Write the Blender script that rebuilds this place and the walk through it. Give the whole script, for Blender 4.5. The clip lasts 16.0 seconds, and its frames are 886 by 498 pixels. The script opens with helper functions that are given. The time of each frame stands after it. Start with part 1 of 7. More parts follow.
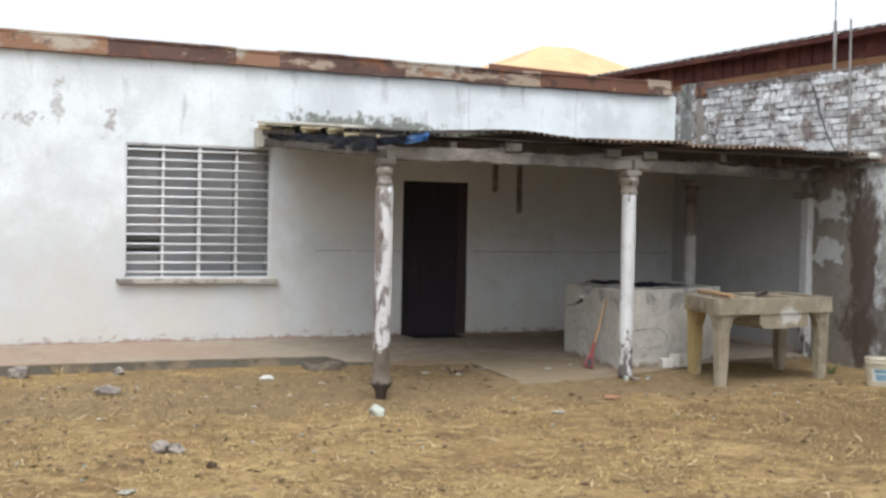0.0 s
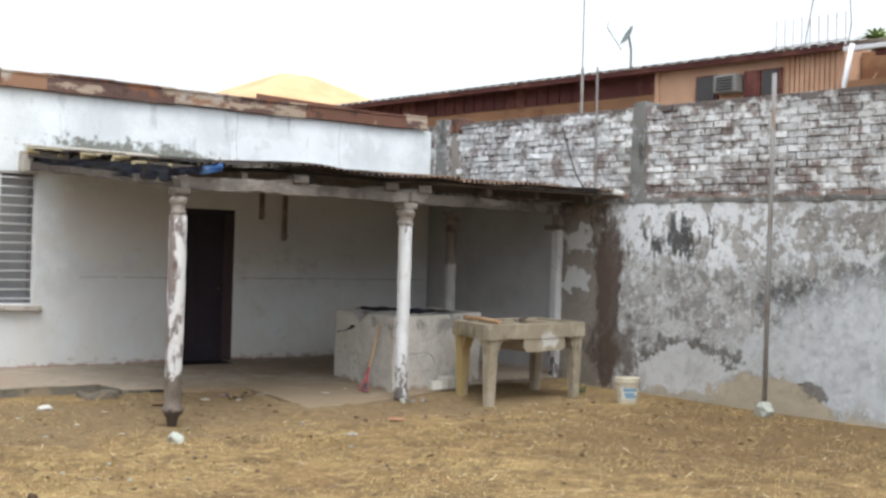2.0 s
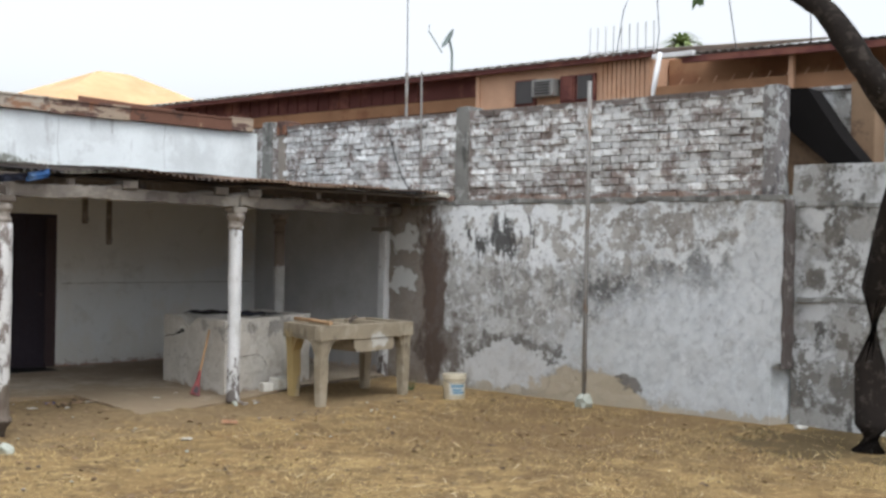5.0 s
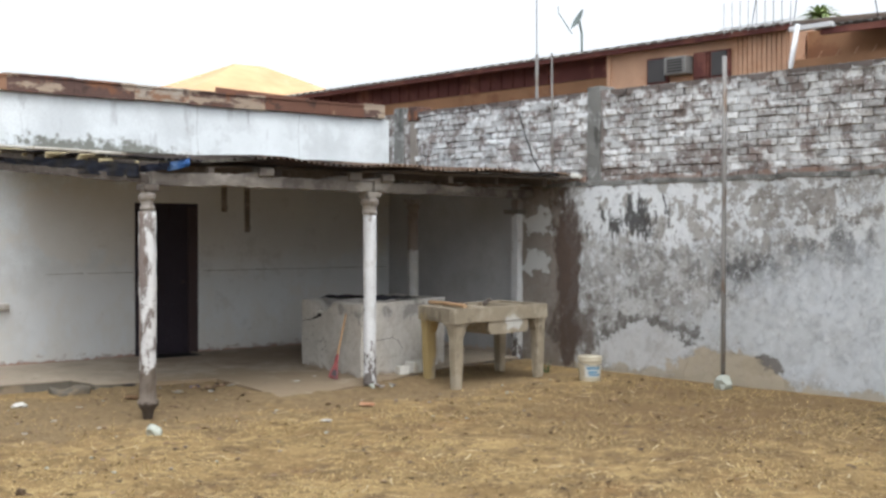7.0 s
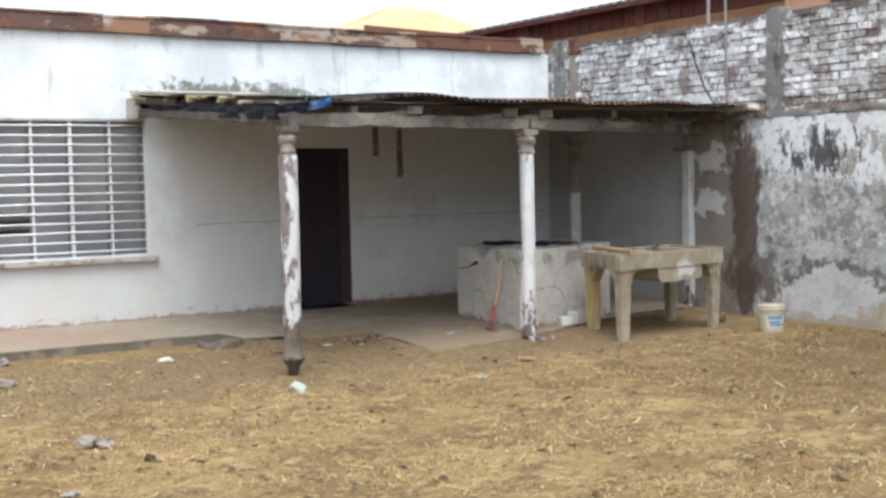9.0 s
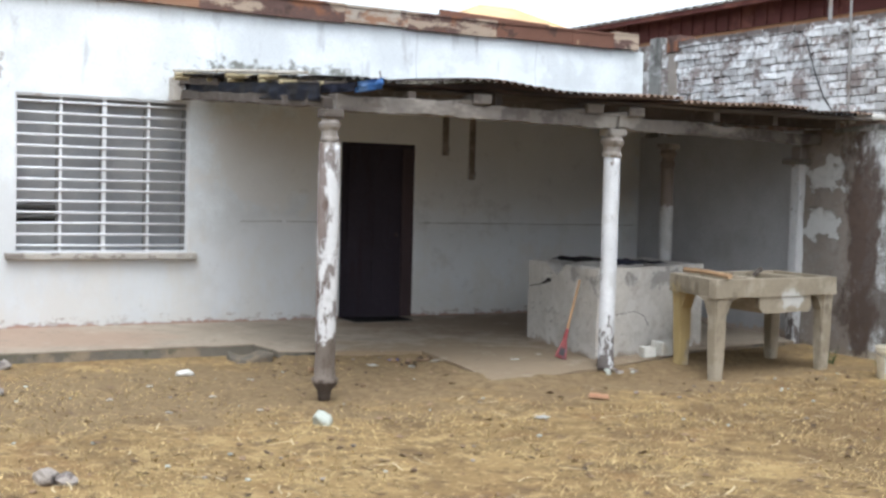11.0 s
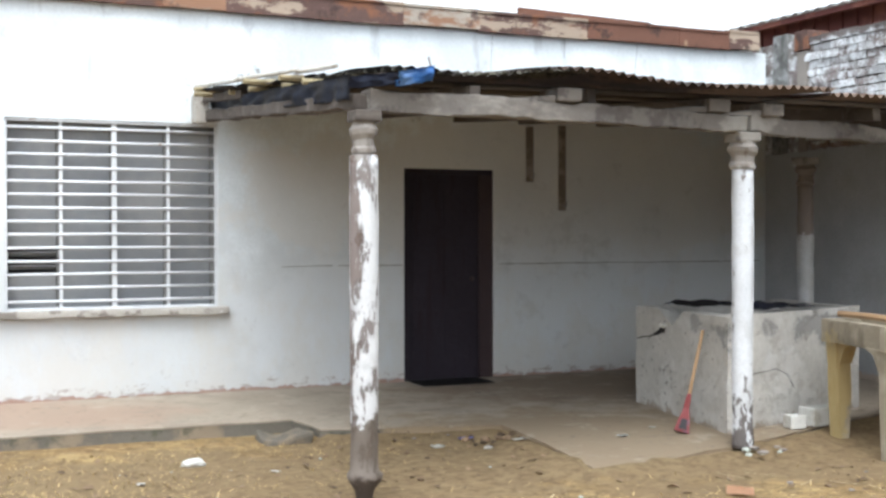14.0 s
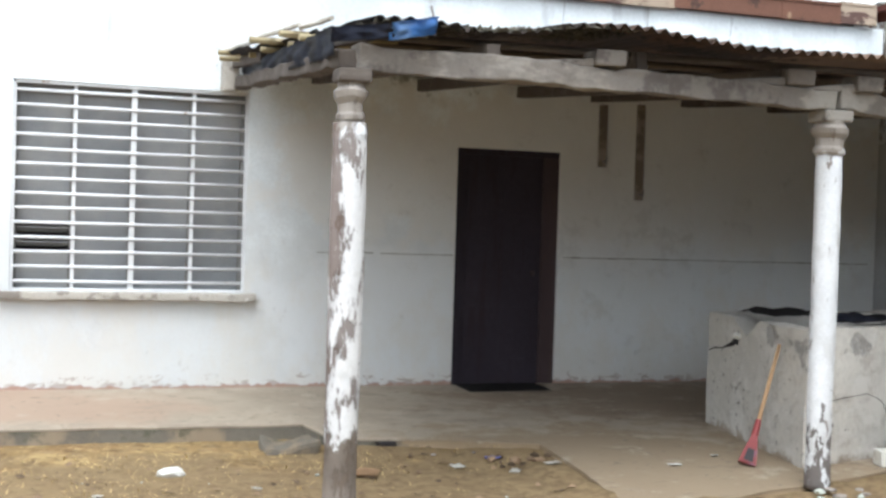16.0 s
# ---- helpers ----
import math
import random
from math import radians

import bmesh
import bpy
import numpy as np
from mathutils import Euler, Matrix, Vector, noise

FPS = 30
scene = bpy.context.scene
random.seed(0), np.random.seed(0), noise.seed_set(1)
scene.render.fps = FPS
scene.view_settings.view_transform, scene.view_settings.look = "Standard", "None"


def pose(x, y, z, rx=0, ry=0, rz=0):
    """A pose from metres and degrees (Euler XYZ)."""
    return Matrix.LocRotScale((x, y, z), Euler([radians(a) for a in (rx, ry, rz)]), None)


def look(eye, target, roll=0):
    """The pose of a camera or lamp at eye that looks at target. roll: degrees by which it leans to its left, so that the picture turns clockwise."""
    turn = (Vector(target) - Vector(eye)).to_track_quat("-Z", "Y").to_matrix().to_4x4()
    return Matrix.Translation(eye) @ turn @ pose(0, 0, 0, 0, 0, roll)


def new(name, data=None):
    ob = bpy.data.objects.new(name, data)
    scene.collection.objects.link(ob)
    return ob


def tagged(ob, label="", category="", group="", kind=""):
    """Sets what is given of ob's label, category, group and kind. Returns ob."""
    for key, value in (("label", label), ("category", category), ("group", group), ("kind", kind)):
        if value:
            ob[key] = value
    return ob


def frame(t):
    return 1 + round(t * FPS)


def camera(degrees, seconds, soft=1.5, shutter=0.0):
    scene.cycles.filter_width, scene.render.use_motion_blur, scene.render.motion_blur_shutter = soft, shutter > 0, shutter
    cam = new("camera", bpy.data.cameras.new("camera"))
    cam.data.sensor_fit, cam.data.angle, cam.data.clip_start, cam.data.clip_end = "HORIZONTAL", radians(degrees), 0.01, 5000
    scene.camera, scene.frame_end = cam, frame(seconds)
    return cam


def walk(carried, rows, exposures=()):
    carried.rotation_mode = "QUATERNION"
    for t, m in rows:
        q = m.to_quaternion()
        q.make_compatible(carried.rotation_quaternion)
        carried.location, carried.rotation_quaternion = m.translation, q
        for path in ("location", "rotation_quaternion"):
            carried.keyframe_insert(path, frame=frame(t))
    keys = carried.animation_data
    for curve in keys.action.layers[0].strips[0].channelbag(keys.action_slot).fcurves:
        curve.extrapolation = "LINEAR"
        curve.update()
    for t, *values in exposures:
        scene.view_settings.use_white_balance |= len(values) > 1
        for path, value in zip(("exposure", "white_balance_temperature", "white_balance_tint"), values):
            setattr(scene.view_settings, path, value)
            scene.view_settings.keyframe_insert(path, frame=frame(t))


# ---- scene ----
# ================= camera =================
cam = camera(40.0, 16.0, soft=2.8)
PATH = [
    (0, (-6.324, -14.565, 1.692), (-5.467, -12.759, 1.64), 1.1),
    (0.5, (-6.61, -14.569, 1.69), (-5.648, -12.816, 1.627), 0.8),
    (1, (-6.889, -14.603, 1.716), (-5.814, -12.92, 1.614), 1.6),
    (1.5, (-7.064, -14.542, 1.737), (-5.907, -12.911, 1.691), 0.7),
    (2, (-7.23, -14.558, 1.745), (-5.97, -13.004, 1.742), 1.7),
    (2.5, (-7.41, -14.638, 1.773), (-6.104, -13.124, 1.787), 2.6),
    (3, (-7.509, -14.686, 1.782), (-6.126, -13.242, 1.82), 3.6),
    (3.5, (-7.514, -14.688, 1.808), (-6.062, -13.313, 1.851), 2.2),
    (3.7, (-7.508, -14.676, 1.803), (-6.041, -13.317, 1.853), 1.8),
    (5.8, (-7.517, -14.721, 1.819), (-6.063, -13.35, 1.768), 0.8),
    (6, (-7.52, -14.716, 1.807), (-6.081, -13.328, 1.751), 1.0),
    (6.5, (-7.504, -14.714, 1.783), (-6.117, -13.274, 1.742), 0.3),
    (7, (-7.503, -14.687, 1.774), (-6.184, -13.184, 1.746), -0.0),
    (7.5, (-7.347, -14.593, 1.752), (-6.142, -12.998, 1.696), -1.1),
    (8, (-7.144, -14.472, 1.74), (-6.0, -12.833, 1.671), 1.9),
    (8.5, (-7.001, -14.264, 1.732), (-5.863, -12.624, 1.61), 1.9),
    (9, (-6.843, -13.966, 1.716), (-5.742, -12.3, 1.603), -1.2),
    (9.5, (-6.559, -13.673, 1.699), (-5.531, -11.962, 1.571), 0.6),
    (9.7, (-6.439, -13.542, 1.693), (-5.457, -11.803, 1.585), 2.1),
    (11.8, (-5.434, -12.141, 1.566), (-4.442, -10.407, 1.47), 0.7),
    (12, (-5.35, -11.993, 1.547), (-4.339, -10.27, 1.449), 0.9),
    (12.5, (-5.07, -11.642, 1.523), (-4.137, -9.874, 1.449), 0.6),
    (13, (-4.827, -11.307, 1.524), (-3.938, -9.516, 1.466), 0.8),
    (13.5, (-4.672, -10.931, 1.519), (-3.734, -9.166, 1.473), -0.8),
    (14, (-4.465, -10.615, 1.515), (-3.631, -8.797, 1.494), -0.1),
    (14.5, (-4.225, -10.331, 1.506), (-3.45, -8.488, 1.467), 0.9),
    (15, (-3.989, -10.055, 1.499), (-3.142, -8.243, 1.509), 1.1),
    (15.5, (-3.719, -9.878, 1.495), (-2.979, -8.02, 1.482), 0.6),
    (16, (-3.412, -9.774, 1.515), (-2.772, -7.88, 1.472), 1.8),
]
walk(cam, [(t, look(eye, target, roll)) for t, eye, target, roll in PATH], exposures=[(0, -0.56, 6250, 9), (1.5, -0.53, 6250, 9), (2.5, -0.4, 6250, 9), (3.5, -0.64, 6250, 9), (6, -0.66, 6250, 9), (7, -0.53, 6250, 9), (9, -0.36, 6100, 9), (12, -0.26, 5950, 9), (13, -0.12, 5950, 8), (16, -0.05, 6000, 7)])

# ================= light =================
world = bpy.data.worlds.new("sky")
scene.world = world
world.use_nodes = True
wt = world.node_tree
wt.nodes.clear()
sky = wt.nodes.new("ShaderNodeTexSky")
sky.sky_type = "NISHITA"
sky.sun_disc = False
sky.sun_elevation = radians(61)
sky.sun_rotation = radians(205)
sky.air_density, sky.dust_density, sky.ozone_density = 1.0, 4.0, 1.0
pale = wt.nodes.new("ShaderNodeHueSaturation")
pale.inputs["Saturation"].default_value = 0.14
pale.inputs["Value"].default_value = 2.9
back = wt.nodes.new("ShaderNodeBackground")
back.inputs["Strength"].default_value = 0.15
wout = wt.nodes.new("ShaderNodeOutputWorld")
wt.links.new(sky.outputs[0], pale.inputs["Color"])
wt.links.new(pale.outputs[0], back.inputs[0])
wt.links.new(back.outputs[0], wout.inputs[0])
sun = new("sun", bpy.data.lights.new("sun", "SUN"))
sun.data.energy, sun.data.angle, sun.data.color = 0.5, radians(30), (1.0, 0.98, 0.95)
sun.matrix_world = look((0, 0, 0), (3.4, 5.0, -11.0))


# ================= materials =================
def surf(name, base, rough=0.85, metal=0.0, layers=(), bump=0.3, bump_scale=60.0, rand=0.0, spec=0.3, trans=0.0):
    """layers: (colour, kind, options). Each lays a colour over the ones before, by a mask with edges of its own."""
    m = bpy.data.materials.new(name)
    m.use_nodes = True
    nt = m.node_tree
    N, K = nt.nodes, nt.links
    p = N["Principled BSDF"]
    co = N.new("ShaderNodeNewGeometry")

    def noise_of(scale, detail=6, rough_=0.6, stretch=(1, 1, 1), shift=0.0, distort=0.0):
        mp = N.new("ShaderNodeMapping")
        mp.inputs["Scale"].default_value = stretch
        mp.inputs["Location"].default_value = (shift, shift * 1.7, shift * 0.6)
        K.new(co.outputs["Position"], mp.inputs[0])
        n = N.new("ShaderNodeTexNoise")
        n.inputs["Scale"].default_value, n.inputs["Detail"].default_value = scale, detail
        n.inputs["Roughness"].default_value, n.inputs["Distortion"].default_value = rough_, distort
        K.new(mp.outputs[0], n.inputs["Vector"])
        return n.outputs[0]

    def ramp(v, lo, hi, up=1.0):
        r = N.new("ShaderNodeMapRange")
        r.interpolation_type = "SMOOTHSTEP"
        r.inputs["From Min"].default_value, r.inputs["From Max"].default_value = lo, hi
        r.inputs["To Max"].default_value = up
        K.new(v, r.inputs["Value"])
        return r.outputs[0]

    def calc(op, a, b):
        c = N.new("ShaderNodeMath")
        c.operation = op
        for i, v in enumerate((a, b)):
            if isinstance(v, (int, float)):
                c.inputs[i].default_value = v
            else:
                K.new(v, c.inputs[i])
        return c.outputs[0]

    def mix(f, a, b):
        x = N.new("ShaderNodeMix")
        x.data_type = "RGBA"
        K.new(f, x.inputs[0])
        for v, s in ((a, x.inputs[6]), (b, x.inputs[7])):
            if isinstance(v, tuple):
                s.default_value = (*v, 1)
            else:
                K.new(v, s)
        return x.outputs[2]

    grain = noise_of(bump_scale, 5, 0.7)
    wide = noise_of(1.3, 5, 0.6, shift=3.1)
    col = mix(ramp(wide, 0.3, 0.7), tuple(c * 0.86 for c in base), tuple(min(1, c * 1.1) for c in base))
    col = mix(ramp(grain, 0.35, 0.75, 0.35), col, tuple(c * 0.62 for c in base))
    relief = calc("MULTIPLY", grain, 0.25)
    for i, (colour, o) in enumerate(layers):
        n = noise_of(o.get("scale", 3), o.get("detail", 8), o.get("rough", 0.65), o.get("stretch", (1, 1, 1)), o.get("shift", i * 5.3), o.get("distort", 0.0))
        if "blob" in o:  # a stain or painted shade about one place: centre, radii
            (cx, cy, cz), (ax, ay, az) = o["blob"]
            mp = N.new("ShaderNodeMapping")
            mp.inputs["Scale"].default_value = (1 / ax, 1 / ay, 1 / az)
            mp.inputs["Location"].default_value = (-cx / ax, -cy / ay, -cz / az)
            K.new(co.outputs["Position"], mp.inputs[0])
            ln = N.new("ShaderNodeVectorMath")
            ln.operation = "LENGTH"
            K.new(mp.outputs[0], ln.inputs[0])
            v = calc("ADD", n, calc("MULTIPLY", calc("SUBTRACT", 1.0, ln.outputs["Value"]), o.get("pull", 0.4)))
        elif "below" in o or "above" in o:  # wear or painted falloff along a height with a ragged edge
            sp = N.new("ShaderNodeSeparateXYZ")
            K.new(co.outputs["Position"], sp.inputs[0])
            z = o.get("below", o.get("above"))
            d = calc("SUBTRACT", z, sp.outputs[2]) if "below" in o else calc("SUBTRACT", sp.outputs[2], z)
            v = calc("ADD", n, calc("MULTIPLY", d, o.get("pull", 1.5)))
        else:
            v = n
        f = ramp(v, o.get("lo", 0.5), o.get("hi", 0.56), o.get("amount", 1.0))
        col = mix(f, col, colour)
        if o.get("lift"):
            relief = calc("ADD", relief, calc("MULTIPLY", f, o["lift"]))
    if rand:
        oi = N.new("ShaderNodeObjectInfo")
        geo = N.new("ShaderNodeNewGeometry")
        r = calc("ADD", oi.outputs["Random"], geo.outputs["Random Per Island"])
        r = calc("FRACT", calc("MULTIPLY", r, 7.31), 0)
        hs = N.new("ShaderNodeHueSaturation")
        K.new(calc("ADD", calc("MULTIPLY", calc("SUBTRACT", r, 0.5), rand), 1.0), hs.inputs["Value"])
        K.new(col, hs.inputs["Color"])
        col = hs.outputs[0]
    K.new(col, p.inputs["Base Color"])
    rr = N.new("ShaderNodeMapRange")
    rr.inputs["To Min"].default_value, rr.inputs["To Max"].default_value = max(0.03, rough - 0.12), min(1, rough + 0.1)
    K.new(grain, rr.inputs["Value"])
    K.new(rr.outputs[0], p.inputs["Roughness"])
    p.inputs["Metallic"].default_value = metal
    p.inputs["Specular IOR Level"].default_value = spec
    p.inputs["Transmission Weight"].default_value = trans
    b = N.new("ShaderNodeBump")
    b.inputs["Strength"].default_value, b.inputs["Distance"].default_value = bump, 0.02
    K.new(relief, b.inputs["Height"])
    K.new(b.outputs[0], p.inputs["Normal"])
    return m


M_HOUSE = surf("limewashed_plaster", (0.77, 0.81, 0.825), 0.9, bump=0.35, bump_scale=35, layers=[
    ((0.53, 0.56, 0.565), dict(scale=0.9, lo=0.52, hi=0.72, amount=0.6)),
    ((0.42, 0.42, 0.42), dict(scale=2.2, lo=0.62, hi=0.72, amount=0.6, stretch=(1, 1, 0.5))),
    ((0.25, 0.24, 0.23), dict(scale=4.0, lo=0.68, hi=0.76, amount=0.5, stretch=(1, 1, 0.4), detail=10)),
    ((0.78, 0.825, 0.84), dict(scale=1.1, lo=0.56, hi=0.6, amount=0.6, shift=17, lift=0.5)),
    # greyer low wall: smears, plus weaker light put into the colour
    ((0.58, 0.59, 0.585), dict(scale=1.4, below=2.3, pull=0.24, lo=0.48, hi=0.82, amount=0.75, detail=11, shift=44)),
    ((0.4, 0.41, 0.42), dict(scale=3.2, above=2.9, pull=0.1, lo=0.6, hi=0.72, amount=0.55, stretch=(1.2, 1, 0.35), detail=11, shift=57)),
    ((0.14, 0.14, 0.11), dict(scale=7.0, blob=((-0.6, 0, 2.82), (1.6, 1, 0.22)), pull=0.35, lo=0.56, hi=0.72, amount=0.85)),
    ((0.33, 0.3, 0.29), dict(scale=9.0, blob=((-3.75, 0, 2.72), (0.16, 1, 0.16)), pull=0.16, lo=0.55, hi=0.63, detail=11, rough=0.75, amount=0.8)),
    ((0.33, 0.3, 0.29), dict(scale=9.0, blob=((-4.35, 0, 2.95), (0.1, 1, 0.28)), pull=0.16, lo=0.53, hi=0.63, detail=11, rough=0.75, amount=0.6)),
    ((0.33, 0.3, 0.29), dict(scale=9.0, blob=((-4.7, 0, 2.75), (0.35, 1, 0.09)), pull=0.16, lo=0.55, hi=0.63, detail=11, rough=0.75, amount=0.7)),
    # porch wall: its two paint tones, dulled to put in the roof's shade
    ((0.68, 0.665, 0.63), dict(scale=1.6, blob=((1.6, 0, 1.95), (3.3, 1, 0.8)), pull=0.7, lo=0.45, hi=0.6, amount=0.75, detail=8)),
    ((0.7, 0.715, 0.72), dict(scale=1.6, blob=((1.6, 0, 0.7), (3.4, 1, 0.75)), pull=0.7, lo=0.45, hi=0.6, amount=0.6, detail=8)),
    ((0.36, 0.34, 0.31), dict(scale=4.5, blob=((1.5, 0, 1.3), (3.2, 1, 1.3)), pull=0.12, lo=0.6, hi=0.74, amount=0.25, detail=11)),
    ((0.62, 0.59, 0.53), dict(scale=1.7, below=1.5, pull=0.12, lo=0.52, hi=0.72, amount=0.55, detail=12, rough=0.72, stretch=(1, 1, 0.55), shift=66)),
    ((0.44, 0.43, 0.41), dict(scale=6, below=1.0, pull=0.05, lo=0.63, hi=0.7, amount=0.4, detail=12, rough=0.74, shift=88)),
    ((0.4, 0.345, 0.31), dict(scale=7.0, below=0.21, pull=1.5, lo=0.545, hi=0.59, amount=0.85, lift=-0.8, detail=12, rough=0.72, stretch=(1, 1, 2.2))),
    ((0.36, 0.22, 0.17), dict(scale=6.0, below=0.165, pull=6, lo=0.52, hi=0.6, amount=0.85, detail=9)),
])
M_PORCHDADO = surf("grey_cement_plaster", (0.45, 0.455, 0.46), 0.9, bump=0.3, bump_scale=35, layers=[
    ((0.36, 0.35, 0.335), dict(scale=1.6, lo=0.5, hi=0.7, amount=0.6)),
    ((0.3, 0.28, 0.24), dict(scale=5, lo=0.66, hi=0.74, amount=0.5)),
    ((0.46, 0.38, 0.3), dict(scale=6.0, below=0.18, pull=2.2, lo=0.52, hi=0.6, amount=0.9)),
])
